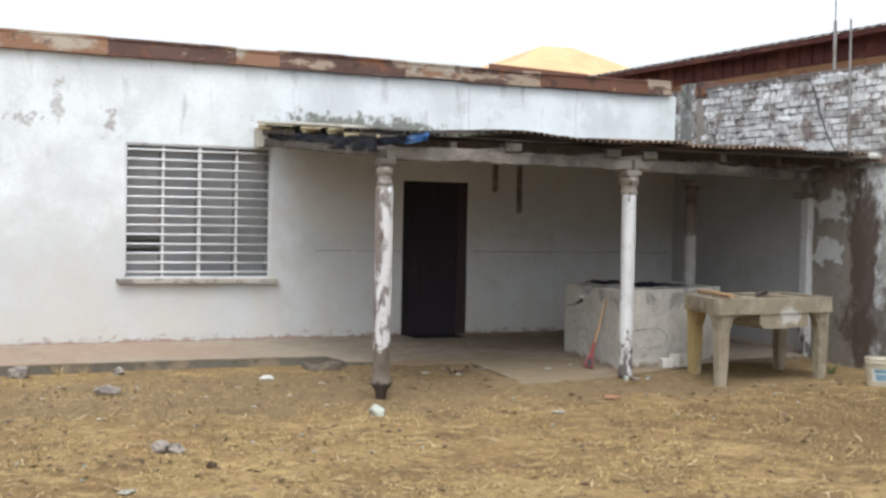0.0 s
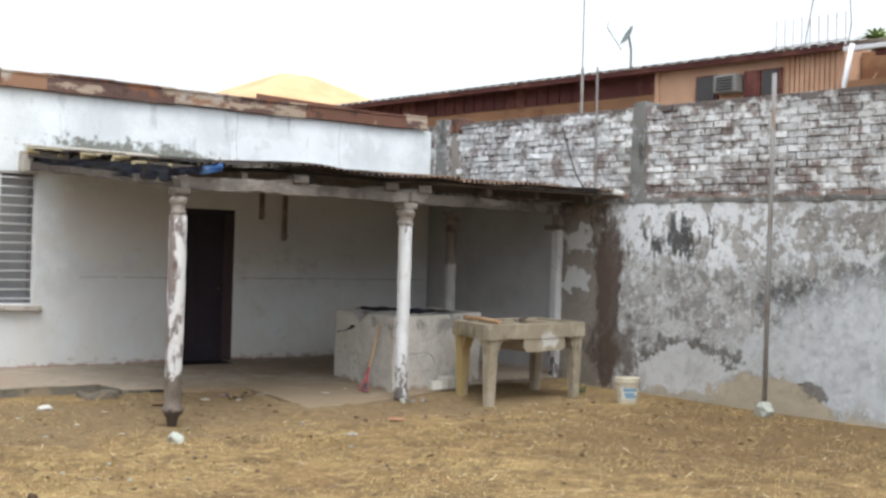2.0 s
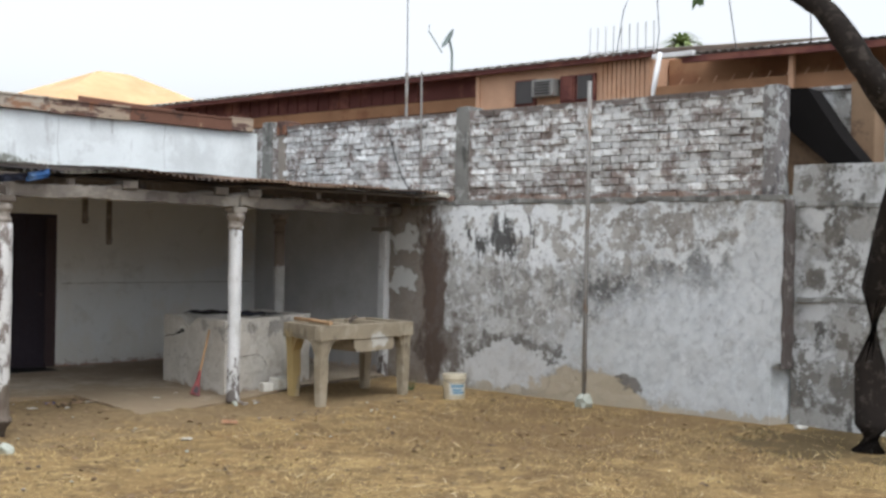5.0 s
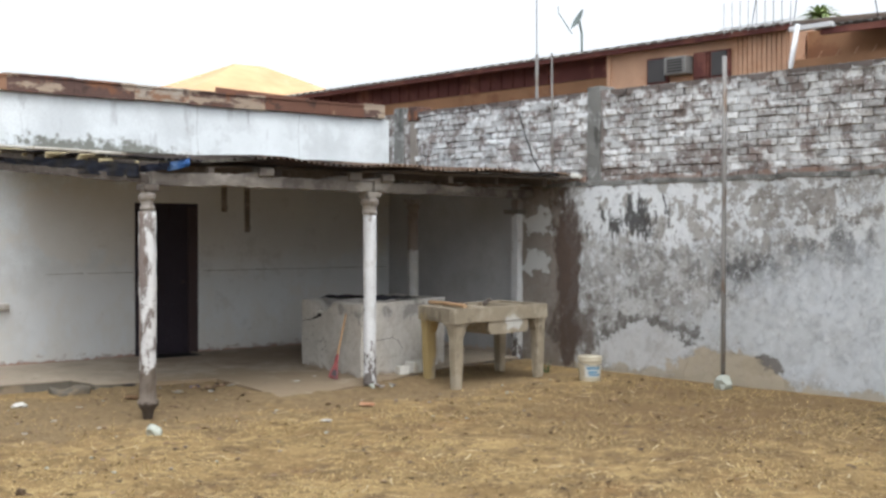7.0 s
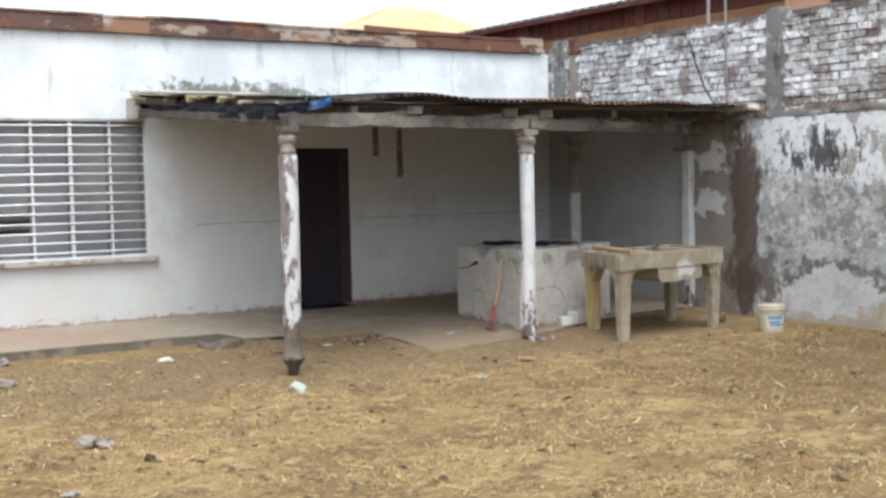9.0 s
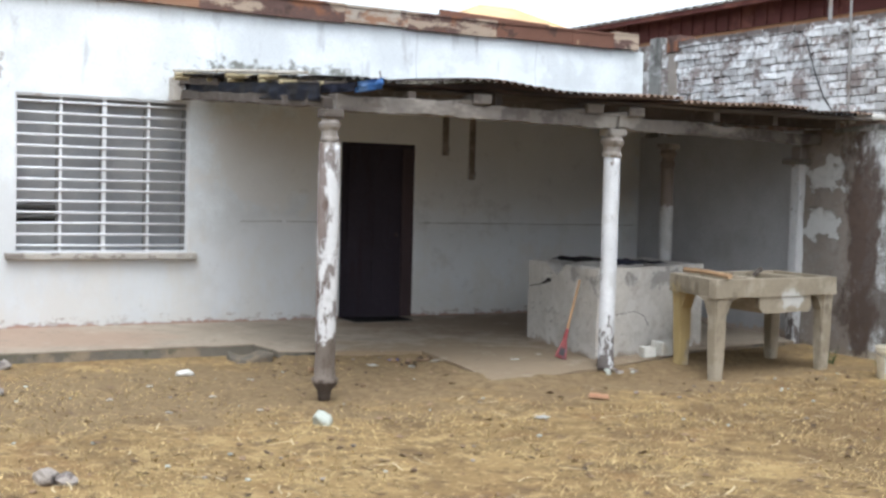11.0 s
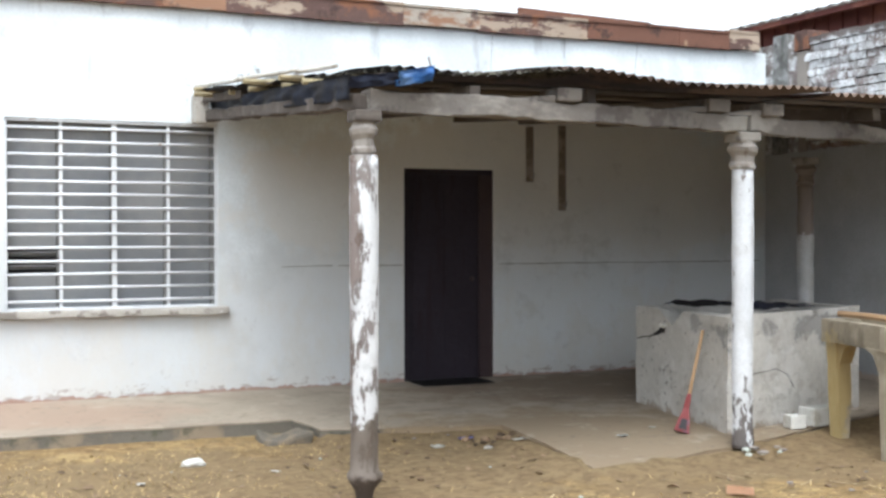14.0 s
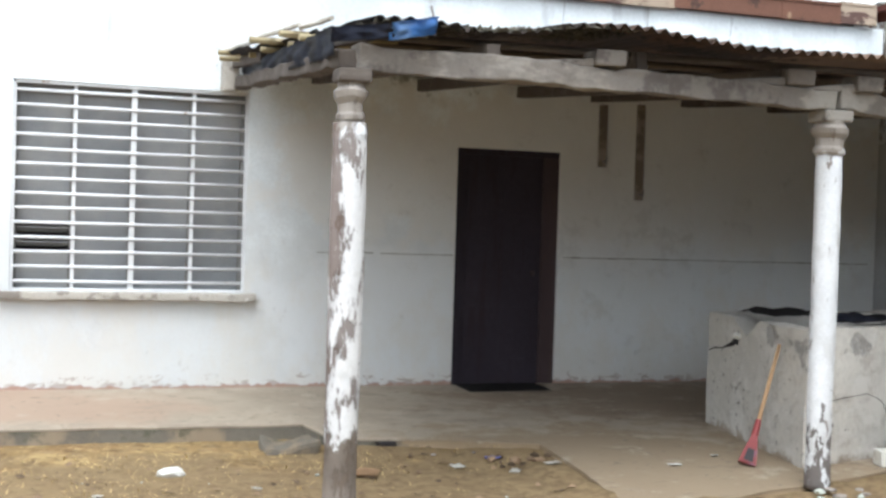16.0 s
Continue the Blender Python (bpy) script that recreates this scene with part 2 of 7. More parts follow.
M_OLD = surf("weathered_limewash", (0.4, 0.395, 0.38), 0.93, bump=0.65, bump_scale=28, layers=[
    ((0.56, 0.575, 0.57), dict(scale=2.4, lo=0.46, hi=0.56, amount=0.75, shift=2.2, detail=13, rough=0.75)),
    ((0.22, 0.21, 0.195), dict(scale=5.0, lo=0.55, hi=0.59, amount=0.7, detail=14, rough=0.78, shift=31)),
    ((0.68, 0.71, 0.72), dict(scale=6.0, lo=0.54, hi=0.57, amount=0.8, detail=14, rough=0.78, lift=0.6, shift=9)),
    # thick white flakes along the top, with bare patches fallen out of them
    ((0.76, 0.79, 0.805), dict(scale=3.0, blob=((4.28, -5.6, 2.1), (1, 2.1, 0.55)), pull=0.34, lo=0.53, hi=0.56, amount=0.95, detail=14, rough=0.74, lift=1.0, stretch=(1, 1, 0.6))),
    ((0.72, 0.75, 0.76), dict(scale=3.4, blob=((4.28, -7.5, 1.95), (1, 1.2, 0.55)), pull=0.24, lo=0.55, hi=0.575, amount=0.9, detail=14, rough=0.74, lift=0.9, stretch=(1, 1, 0.7))),
    ((0.37, 0.355, 0.33), dict(scale=3.4, blob=((4.28, -6.2, 1.95), (1, 2.6, 0.6)), pull=0.12, lo=0.585, hi=0.605, amount=0.9, detail=12, rough=0.68, lift=-0.9, shift=121)),
    ((0.25, 0.225, 0.2), dict(scale=4.6, blob=((4.28, -7.3, 2.05), (1, 1.2, 0.4)), pull=0.14, lo=0.59, hi=0.62, amount=0.8, detail=12, lift=-0.6, shift=71)),
    # black mould: streaks under the flakes, then a cloudy slanting band
    ((0.045, 0.043, 0.042), dict(scale=6.5, blob=((4.28, -4.85, 1.92), (1, 0.8, 0.4)), pull=0.2, lo=0.585, hi=0.63, amount=0.92, stretch=(1, 1, 0.35), detail=13, rough=0.76)),
    ((0.09, 0.09, 0.09), dict(scale=4.5, blob=((4.28, -6.6, 1.3), (1, 1.1, 0.4)), pull=0.22, lo=0.54, hi=0.68, amount=0.85, stretch=(1, 1, 0.8), detail=14, rough=0.78)),
    ((0.11, 0.11, 0.11), dict(scale=4.5, blob=((4.28, -7.7, 1.55), (1, 1.0, 0.34)), pull=0.22, lo=0.54, hi=0.68, amount=0.8, stretch=(1, 1, 0.8), detail=14, rough=0.78, shift=14)),
    ((0.15, 0.14, 0.13), dict(scale=5.5, blob=((4.28, -5.0, 1.15), (1, 1.3, 0.7)), pull=0.12, lo=0.55, hi=0.64, amount=0.7, detail=14, rough=0.78, shift=18)),
    ((0.72, 0.75, 0.765), dict(scale=9, lo=0.57, hi=0.595, amount=0.75, detail=11, rough=0.74, lift=0.5, shift=91)),
    ((0.12, 0.112, 0.1), dict(scale=11, lo=0.59, hi=0.62, amount=0.7, detail=11, rough=0.74, lift=-0.5, shift=103, stretch=(1, 0.8, 1.3))),
    # smooth bluish limewash left low down and at the free end
    ((0.61, 0.65, 0.68), dict(scale=2.2, blob=((4.28, -8.2, 0.75), (1, 1.55, 0.75)), pull=0.6, lo=0.3, hi=0.62, amount=0.9, detail=13, rough=0.72)),
    ((0.62, 0.65, 0.67), dict(scale=3.0, blob=((4.28, -8.55, 1.6), (1, 0.5, 0.8)), pull=0.4, lo=0.5, hi=0.66, amount=0.85, detail=13, rough=0.74)),
    ((0.57, 0.6, 0.615), dict(scale=3.0, blob=((4.28, -6.7, 0.66), (1, 1.4, 0.36)), pull=0.36, lo=0.52, hi=0.66, amount=0.8, detail=13, rough=0.74)),
    ((0.47, 0.495, 0.51), dict(scale=2.6, blob=((4.28, -7.9, 0.8), (1, 2.2, 0.9)), pull=0.08, lo=0.5, hi=0.64, amount=0.55, detail=13, rough=0.76, shift=37)),
    ((0.7, 0.73, 0.75), dict(scale=7, blob=((4.28, -7.9, 0.9), (1, 2.2, 1.0)), pull=0.05, lo=0.56, hi=0.62, amount=0.5, detail=13, rough=0.76, shift=47)),
    ((0.3, 0.3, 0.3), dict(scale=9, blob=((4.28, -7.9, 0.9), (1, 2.2, 1.0)), pull=0.04, lo=0.6, hi=0.68, amount=0.5, detail=13, rough=0.76, shift=53)),
    # rough cream patch, beige bare cement at the foot
    ((0.1, 0.09, 0.078), dict(scale=3.4, blob=((4.28, -5.05, 0.5), (1, 0.95, 0.34)), pull=0.4, lo=0.56, hi=0.64, amount=0.8, detail=13, rough=0.72)),
    ((0.62, 0.635, 0.64), dict(scale=2.8, blob=((4.28, -5.0, 0.33), (1, 0.85, 0.36)), pull=0.5, lo=0.55, hi=0.585, amount=0.9, detail=13, rough=0.72, lift=0.9)),
    ((0.45, 0.445, 0.43), dict(scale=4.5, blob=((4.28, -5.0, 0.33), (1, 0.85, 0.36)), pull=0.06, lo=0.53, hi=0.62, amount=0.6, detail=13, rough=0.76, shift=93)),
    ((0.12, 0.1, 0.08), dict(scale=3.0, blob=((4.28, -6.75, 0.26), (1, 0.4, 0.16)), pull=0.4, lo=0.58, hi=0.64, amount=0.8, detail=12, rough=0.7)),
    ((0.48, 0.415, 0.31), dict(scale=2.8, blob=((4.28, -6.3, 0.08), (1, 0.95, 0.34)), pull=0.5, lo=0.55, hi=0.6, amount=0.9, detail=13, rough=0.72, lift=-0.6)),
    ((0.45, 0.4, 0.31), dict(scale=3.4, below=0.1, pull=2.0, lo=0.52, hi=0.6, amount=0.8, detail=12, lift=-0.4)),
    # damp brown run beside the porch, with squarish scabs of old plaster
    ((0.24, 0.205, 0.175), dict(scale=2.8, blob=((4.28, -3.25, 1.2), (1, 0.6, 1.9)), pull=0.6, lo=0.56, hi=0.62, amount=0.88, detail=13, rough=0.72)),
    ((0.6, 0.61, 0.6), dict(scale=4.0, blob=((4.28, -3.2, 1.9), (1, 0.34, 0.2)), pull=0.24, lo=0.56, hi=0.58, amount=0.92, detail=11, lift=1.2, shift=23)),
    ((0.6, 0.61, 0.6), dict(scale=4.0, blob=((4.28, -3.2, 1.38), (1, 0.34, 0.18)), pull=0.24, lo=0.56, hi=0.58, amount=0.92, detail=11, lift=1.2, shift=27)),
    ((0.1, 0.07, 0.055), dict(scale=3.0, blob=((4.28, -3.74, 1.3), (1, 0.34, 1.7)), pull=0.42, lo=0.57, hi=0.7, amount=0.92, detail=13, rough=0.72, stretch=(1, 1, 0.5))),
    ((0.1, 0.075, 0.06), dict(scale=3.4, blob=((4.28, -3.85, 0.5), (1, 0.7, 0.6)), pull=0.3, lo=0.57, hi=0.7, amount=0.75, detail=12)),
    ((0.17, 0.135, 0.105), dict(scale=5, above=2.34, pull=2.5, lo=0.55, hi=0.65, amount=0.8, detail=11)),
])
M_OLD2 = surf("weathered_grey_limewash", (0.36, 0.36, 0.35), 0.93, bump=0.9, bump_scale=28, layers=[
    ((0.55, 0.57, 0.58), dict(scale=1.2, lo=0.46, hi=0.53, amount=0.9, detail=13, rough=0.72, lift=0.6)),
    ((0.13, 0.12, 0.105), dict(scale=1.9, lo=0.5, hi=0.56, amount=0.85, detail=13, rough=0.72)),
    ((0.6, 0.62, 0.63), dict(scale=2.6, lo=0.55, hi=0.575, amount=0.85, detail=13, rough=0.72, lift=0.8)),
    ((0.08, 0.075, 0.07), dict(scale=4.5, lo=0.58, hi=0.63, amount=0.8, detail=12, rough=0.72, stretch=(1, 1, 0.6))),
])
LIME = [
    ((0.74, 0.76, 0.77), dict(scale=2.2, lo=0.43, hi=0.5, amount=0.85, detail=11, shift=6)),
    ((0.21, 0.165, 0.15), dict(scale=2.4, lo=0.5, hi=0.555, amount=0.9, detail=14, rough=0.8, shift=12)),
    ((0.3, 0.28, 0.265), dict(scale=5.5, lo=0.53, hi=0.57, amount=0.8, detail=13, rough=0.78, shift=33)),
    ((0.74, 0.76, 0.77), dict(scale=6.5, lo=0.56, hi=0.585, amount=0.85, detail=11, rough=0.75, lift=0.5, shift=51, stretch=(1, 0.6, 1.4))),
]
M_BRICK = surf("whitewashed_brick", (0.5, 0.5, 0.5), 0.92, bump=0.8, bump_scale=40, rand=0.5, layers=LIME + [
    ((0.12, 0.1, 0.09), dict(scale=11, lo=0.58, hi=0.63, amount=0.85, detail=12, rough=0.78, shift=20)),
    ((0.12, 0.095, 0.085), dict(scale=4, above=3.5, pull=3.0, lo=0.5, hi=0.6, amount=0.9, detail=10)),
    ((0.2, 0.13, 0.1), dict(scale=4, below=2.5, pull=2.5, lo=0.5, hi=0.6, amount=0.8, detail=10)),
])
M_MORTAR = surf("patchy_mortar", (0.26, 0.24, 0.22), 0.95, bump=0.6, layers=LIME + [((0.15, 0.12, 0.105), dict(scale=7, lo=0.47, hi=0.54, amount=0.8, detail=12, rough=0.75, shift=77))])
M_CONC = surf("stained_concrete", (0.2, 0.2, 0.19), 0.92, bump=0.5, layers=[
    ((0.36, 0.365, 0.36), dict(scale=4.5, lo=0.53, hi=0.58, amount=0.8, lift=0.4, detail=12, rough=0.72)),
    ((0.07, 0.07, 0.065), dict(scale=4.5, lo=0.52, hi=0.62, amount=0.8, stretch=(1, 1, 0.4))),
])
M_CONCPALE = surf("flaking_limewashed_concrete", (0.2, 0.19, 0.19), 0.92, bump=0.6, layers=[
    ((0.5, 0.52, 0.53), dict(scale=5, lo=0.5, hi=0.54, amount=0.85, lift=0.8, detail=12, rough=0.74)),
    ((0.09, 0.085, 0.09), dict(scale=6, lo=0.53, hi=0.58, amount=0.85, detail=12, rough=0.74, stretch=(1, 1, 0.5), shift=15)),
])
M_SLAB = surf("dusty_cement_floor", (0.34, 0.285, 0.22), 0.9, bump=0.4, layers=[
    ((0.32, 0.225, 0.165), dict(scale=0.7, blob=((-5, -0.8, 0.1), (4.2, 1.0, 1)), pull=0.5, lo=0.5, hi=0.75, amount=0.75)),
    ((0.23, 0.19, 0.15), dict(scale=1.6, lo=0.52, hi=0.66, amount=0.7, detail=11, rough=0.7)),
    ((0.24, 0.18, 0.115), dict(scale=3.0, blob=((0.1, -3.3, 0.05), (2.0, 1.6, 1)), pull=0.5, lo=0.5, hi=0.66, amount=0.85, detail=12, rough=0.72)),
    ((0.2, 0.145, 0.098), dict(scale=2.4, blob=((1.8, -0.9, 0.1), (2.6, 1.2, 1)), pull=0.4, lo=0.52, hi=0.72, amount=0.75, detail=11, rough=0.7)),
    ((0.4, 0.345, 0.27), dict(scale=2.8, lo=0.56, hi=0.64, amount=0.55, detail=11, rough=0.7)),
    ((0.16, 0.125, 0.09), dict(scale=6, lo=0.57, hi=0.66, amount=0.6, detail=11, rough=0.72, stretch=(0.6, 1, 1))),
    ((0.13, 0.11, 0.09), dict(scale=16, lo=0.6, hi=0.66, amount=0.6, detail=9)),
])
M_RISER = surf("mossy_cement_edge", (0.13, 0.115, 0.092), 0.95, bump=0.7, layers=[
    ((0.24, 0.185, 0.125), dict(scale=2.2, lo=0.46, hi=0.58, amount=0.8, detail=11)),
    ((0.075, 0.075, 0.05), dict(scale=4, lo=0.53, hi=0.62, amount=0.8, detail=11)),
    ((0.27, 0.2, 0.125), dict(scale=3, blob=((0.1, -3.1, 0), (1.7, 1.5, 1)), pull=0.9, lo=0.5, hi=0.62, amount=0.9, detail=11)),
])
M_GROUND = surf("dry_trodden_grass", (0.24, 0.162, 0.075), 0.97, bump=0.9, bump_scale=45, spec=0.1, layers=[
    ((0.34, 0.241, 0.11), dict(scale=0.8, lo=0.45, hi=0.62, amount=0.75)),
    ((0.196, 0.113, 0.0528), dict(scale=1.3, lo=0.52, hi=0.66, amount=0.6, detail=10, shift=37)),
    ((0.144, 0.0985, 0.0546), dict(scale=2.6, lo=0.52, hi=0.6, amount=0.75, detail=11, rough=0.7)),
    ((0.402, 0.295, 0.141), dict(scale=5, lo=0.53, hi=0.6, amount=0.65, detail=10, rough=0.7)),
    ((0.124, 0.0818, 0.044), dict(scale=7, lo=0.55, hi=0.6, amount=0.75, detail=10, rough=0.7)),
    ((0.464, 0.355, 0.176), dict(scale=17, lo=0.57, hi=0.64, amount=0.6, detail=8, shift=61)),
    ((0.0824, 0.0571, 0.0317), dict(scale=22, lo=0.58, hi=0.64, amount=0.75, detail=8)),
    ((0.149, 0.0985, 0.051), dict(scale=1.8, blob=((2.4, -7.4, 0), (3.6, 3.2, 2)), pull=0.35, lo=0.5, hi=0.7, amount=0.8, detail=11, rough=0.7)),
    ((0.196, 0.14, 0.0792), dict(scale=1.6, blob=((-0.6, -3.4, 0), (6.4, 1.6, 2)), pull=0.5, lo=0.5, hi=0.66, amount=0.85, detail=10)),
    ((0.247, 0.182, 0.101), dict(scale=9, blob=((-0.6, -3.2, 0), (6.4, 1.8, 2)), pull=0.1, lo=0.53, hi=0.64, amount=0.6, detail=10, shift=83)),
    ((0.124, 0.0867, 0.0493), dict(scale=15, blob=((-0.6, -3.6, 0), (6.4, 1.8, 2)), pull=0.1, lo=0.57, hi=0.64, amount=0.6, detail=10)),
    # dark ground by the tree: litter, with the tree's shade painted in
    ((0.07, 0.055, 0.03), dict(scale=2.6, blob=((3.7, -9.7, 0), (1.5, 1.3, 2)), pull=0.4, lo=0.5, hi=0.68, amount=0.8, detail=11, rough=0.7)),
])
M_STRAW = surf("straw", (0.43, 0.322, 0.158), 0.9, bump=0.1, rand=1.1, spec=0.2)
M_STALK = surf("pale_stalk", (0.58, 0.48, 0.3), 0.85, bump=0.1, rand=0.6)
M_LEAFDRY = surf("dead_leaf", (0.19, 0.13, 0.08), 0.85, bump=0.2, rand=1.2)
M_RUST = surf("rusted_painted_steel", (0.13, 0.078, 0.065), 0.75, 0.2, bump=0.4, rand=0.3, layers=[
    ((0.26, 0.115, 0.06), dict(scale=3.2, lo=0.5, hi=0.6, amount=0.8, detail=9)),
    ((0.46, 0.37, 0.28), dict(scale=2.6, lo=0.52, hi=0.57, amount=0.8, detail=12, rough=0.72, shift=14, stretch=(0.5, 1, 1.6))),
    ((0.06, 0.04, 0.035), dict(scale=3, lo=0.58, hi=0.66, amount=0.8, detail=9, shift=40)),
])
M_RUSTPLAIN = surf("rusted_maroon_steel", (0.18, 0.088, 0.06), 0.8, 0.1, bump=0.4, rand=0.25, layers=[
    ((0.24, 0.1, 0.05), dict(scale=1.3, lo=0.52, hi=0.64, amount=0.8, detail=10, stretch=(0.5, 1, 1))),
    ((0.36, 0.25, 0.16), dict(scale=2.4, lo=0.62, hi=0.67, amount=0.8, detail=11, shift=14)),
    ((0.05, 0.034, 0.03), dict(scale=3, lo=0.58, hi=0.66, amount=0.8, detail=9, shift=40)),
])
M_PALERUST = surf("flaking_cream_paint", (0.45, 0.39, 0.32), 0.8, bump=0.4, layers=[
    ((0.26, 0.12, 0.06), dict(scale=3.0, lo=0.45, hi=0.55, amount=0.85, detail=11, stretch=(0.5, 1, 1))),
    ((0.1, 0.06, 0.05), dict(scale=3.6, lo=0.56, hi=0.64, amount=0.85, detail=11, shift=21)),
])
M_SHEET = surf("rusty_corrugated_iron", (0.11, 0.088, 0.077), 0.85, 0.1, bump=0.4, rand=0.4, layers=[
    ((0.2, 0.12, 0.08), dict(scale=1.5, lo=0.5, hi=0.62, amount=0.8, detail=9)),
    ((0.05, 0.044, 0.04), dict(scale=2.5, lo=0.52, hi=0.62, amount=0.8)),
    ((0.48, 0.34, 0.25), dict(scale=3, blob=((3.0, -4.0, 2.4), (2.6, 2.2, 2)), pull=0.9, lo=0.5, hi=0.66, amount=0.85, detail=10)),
])
# dark copy of the sheet iron; on undersides it paints in the shade
M_DARKSHEET = surf("dark_sheet_iron", (0.05, 0.046, 0.046), 0.9, bump=0.3, rand=0.3, layers=[((0.09, 0.07, 0.055), dict(scale=2, lo=0.52, hi=0.62, amount=0.7, detail=9))])
M_TIMBER = surf("weathered_grey_timber", (0.105, 0.087, 0.074), 0.88, bump=0.5, bump_scale=30, layers=[
    ((0.16, 0.14, 0.12), dict(scale=2.5, lo=0.54, hi=0.64, amount=0.7, stretch=(0.4, 3, 3))),
    ((0.07, 0.055, 0.045), dict(scale=3, lo=0.56, hi=0.64, amount=0.8, stretch=(0.4, 2, 2))),
])
M_BEAM = surf("pale_concrete_beam", (0.19, 0.17, 0.15), 0.9, bump=0.5, layers=[
    ((0.32, 0.295, 0.26), dict(scale=2.0, lo=0.52, hi=0.6, amount=0.8, stretch=(0.5, 1, 1))),
    ((0.09, 0.077, 0.07), dict(scale=3.2, lo=0.5, hi=0.6, amount=0.85, detail=12, rough=0.72)),
])
M_BAMBOO = surf("split_bamboo", (0.38, 0.32, 0.19), 0.7, bump=0.3, layers=[((0.35, 0.28, 0.17), dict(scale=4, lo=0.5, hi=0.65, amount=0.7))])
M_POST = surf("peeling_white_paint", (0.655, 0.664, 0.673), 0.85, bump=0.7, layers=[
    ((0.5, 0.5, 0.49), dict(scale=3, lo=0.5, hi=0.62, amount=0.7)),
    ((0.2, 0.16, 0.14), dict(scale=9, lo=0.6, hi=0.625, amount=0.9, detail=12, rough=0.74, stretch=(1, 1, 0.35), lift=-0.9)),
    ((0.22, 0.185, 0.15), dict(scale=5, above=1.95, pull=2.2, lo=0.55, hi=0.66, amount=0.85)),
    ((0.1, 0.08, 0.07), dict(scale=16, below=0.45, pull=0.35, lo=0.56, hi=0.585, amount=0.9, stretch=(1, 1, 0.4))),
])
M_POSTBARE = surf("bare_brown_post", (0.72, 0.72, 0.72), 0.85, bump=0.7, layers=[
    ((0.5, 0.5, 0.49), dict(scale=3, lo=0.5, hi=0.62, amount=0.7)),
    ((0.16, 0.125, 0.11), dict(scale=14, lo=0.54, hi=0.565, amount=0.85, detail=12, rough=0.76, stretch=(1, 1, 0.3), lift=-0.9)),
    ((0.23, 0.2, 0.17), dict(scale=5, above=1.9, pull=2.2, lo=0.5, hi=0.6, amount=0.9)),
    ((0.13, 0.1, 0.075), dict(scale=11, below=0.5, pull=1.3, lo=0.52, hi=0.58, amount=0.92, detail=12, rough=0.74, stretch=(1, 1, 0.5))),
    ((0.15, 0.105, 0.085), dict(scale=8, blob=((-2.09, -4.2, 1.2), (0.07, 0.12, 1.3)), pull=0.22, lo=0.57, hi=0.61, amount=0.85, detail=13, rough=0.72, stretch=(1, 1, 0.3), lift=-0.5)),
    ((0.06, 0.045, 0.035), dict(scale=5, below=0.16, pull=3.0, lo=0.5, hi=0.62, amount=0.9)),
])
M_POSTDIRTY = surf("grimy_post_paint", (0.55, 0.55, 0.54), 0.88, bump=0.6, layers=[
    ((0.4, 0.39, 0.37), dict(scale=3, lo=0.5, hi=0.62, amount=0.7)),
    ((0.17, 0.13, 0.105), dict(scale=4, above=1.5, pull=1.6, lo=0.5, hi=0.6, amount=0.9, detail=10)),
])
M_TANK = surf("rough_rendered_masonry", (0.55, 0.525, 0.475), 0.93, bump=0.8, bump_scale=22, layers=[
    ((0.63, 0.61, 0.57), dict(scale=2.6, lo=0.46, hi=0.58, amount=0.6, lift=0.7, detail=12, rough=0.7)),
    ((0.38, 0.345, 0.295), dict(scale=4.2, lo=0.54, hi=0.64, amount=0.5, detail=12, rough=0.72)),
    ((0.27, 0.255, 0.24), dict(scale=2.2, blob=((2.0, -3.15, 0.8), (1.0, 0.6, 0.16)), pull=0.2, lo=0.55, hi=0.6, amount=0.75, detail=12, rough=0.72, lift=-0.6)),
    ((0.2, 0.18, 0.16), dict(scale=19, blob=((1.22, -2.6, 0.35), (0.3, 0.9, 0.35)), pull=0.07, lo=0.645, hi=0.69, amount=0.8, detail=3, lift=-0.9)),
    ((0.17, 0.15, 0.13), dict(scale=13, lo=0.7, hi=0.74, amount=0.85, detail=4, lift=-0.9)),
    ((0.27, 0.21, 0.15), dict(scale=4, below=0.14, pull=2.2, lo=0.52, hi=0.66, amount=0.85, detail=11)),
])
M_TABLE = surf("mossy_stained_concrete", (0.31, 0.265, 0.195), 0.92, bump=0.6, bump_scale=26, layers=[
    ((0.38, 0.335, 0.26), dict(scale=3, lo=0.5, hi=0.6, amount=0.7)),
    ((0.15, 0.125, 0.09), dict(scale=3, lo=0.52, hi=0.64, amount=0.8, stretch=(1, 1, 0.5))),
    ((0.42, 0.31, 0.12), dict(scale=2.5, blob=((1.85, -3.7, 0.35), (0.25, 0.3, 0.5)), pull=0.4, lo=0.55, hi=0.68, amount=0.7)),
    ((0.62, 0.63, 0.62), dict(scale=5, blob=((2.65, -4.4, 0.72), (0.25, 0.3, 0.16)), pull=0.4, lo=0.6, hi=0.76, amount=0.6, detail=11)),
])
M_TABLETOP = surf("damp_concrete_top", (0.24, 0.2, 0.135), 0.8, bump=0.5, layers=[((0.4, 0.33, 0.22), dict(scale=3, lo=0.5, hi=0.6, amount=0.8))])
M_DOOR = surf("dark_stained_door", (0.036, 0.029, 0.038), 0.7, bump=0.3, bump_scale=25, spec=0.2, layers=[((0.03, 0.021, 0.026), dict(scale=3, lo=0.5, hi=0.65, stretch=(4, 4, 0.4)))])
M_JAMB = surf("brown_door_frame", (0.06, 0.04, 0.042), 0.7, bump=0.3, layers=[((0.06, 0.04, 0.035), dict(scale=3, lo=0.55, hi=0.65, stretch=(3, 3, 0.4)))])
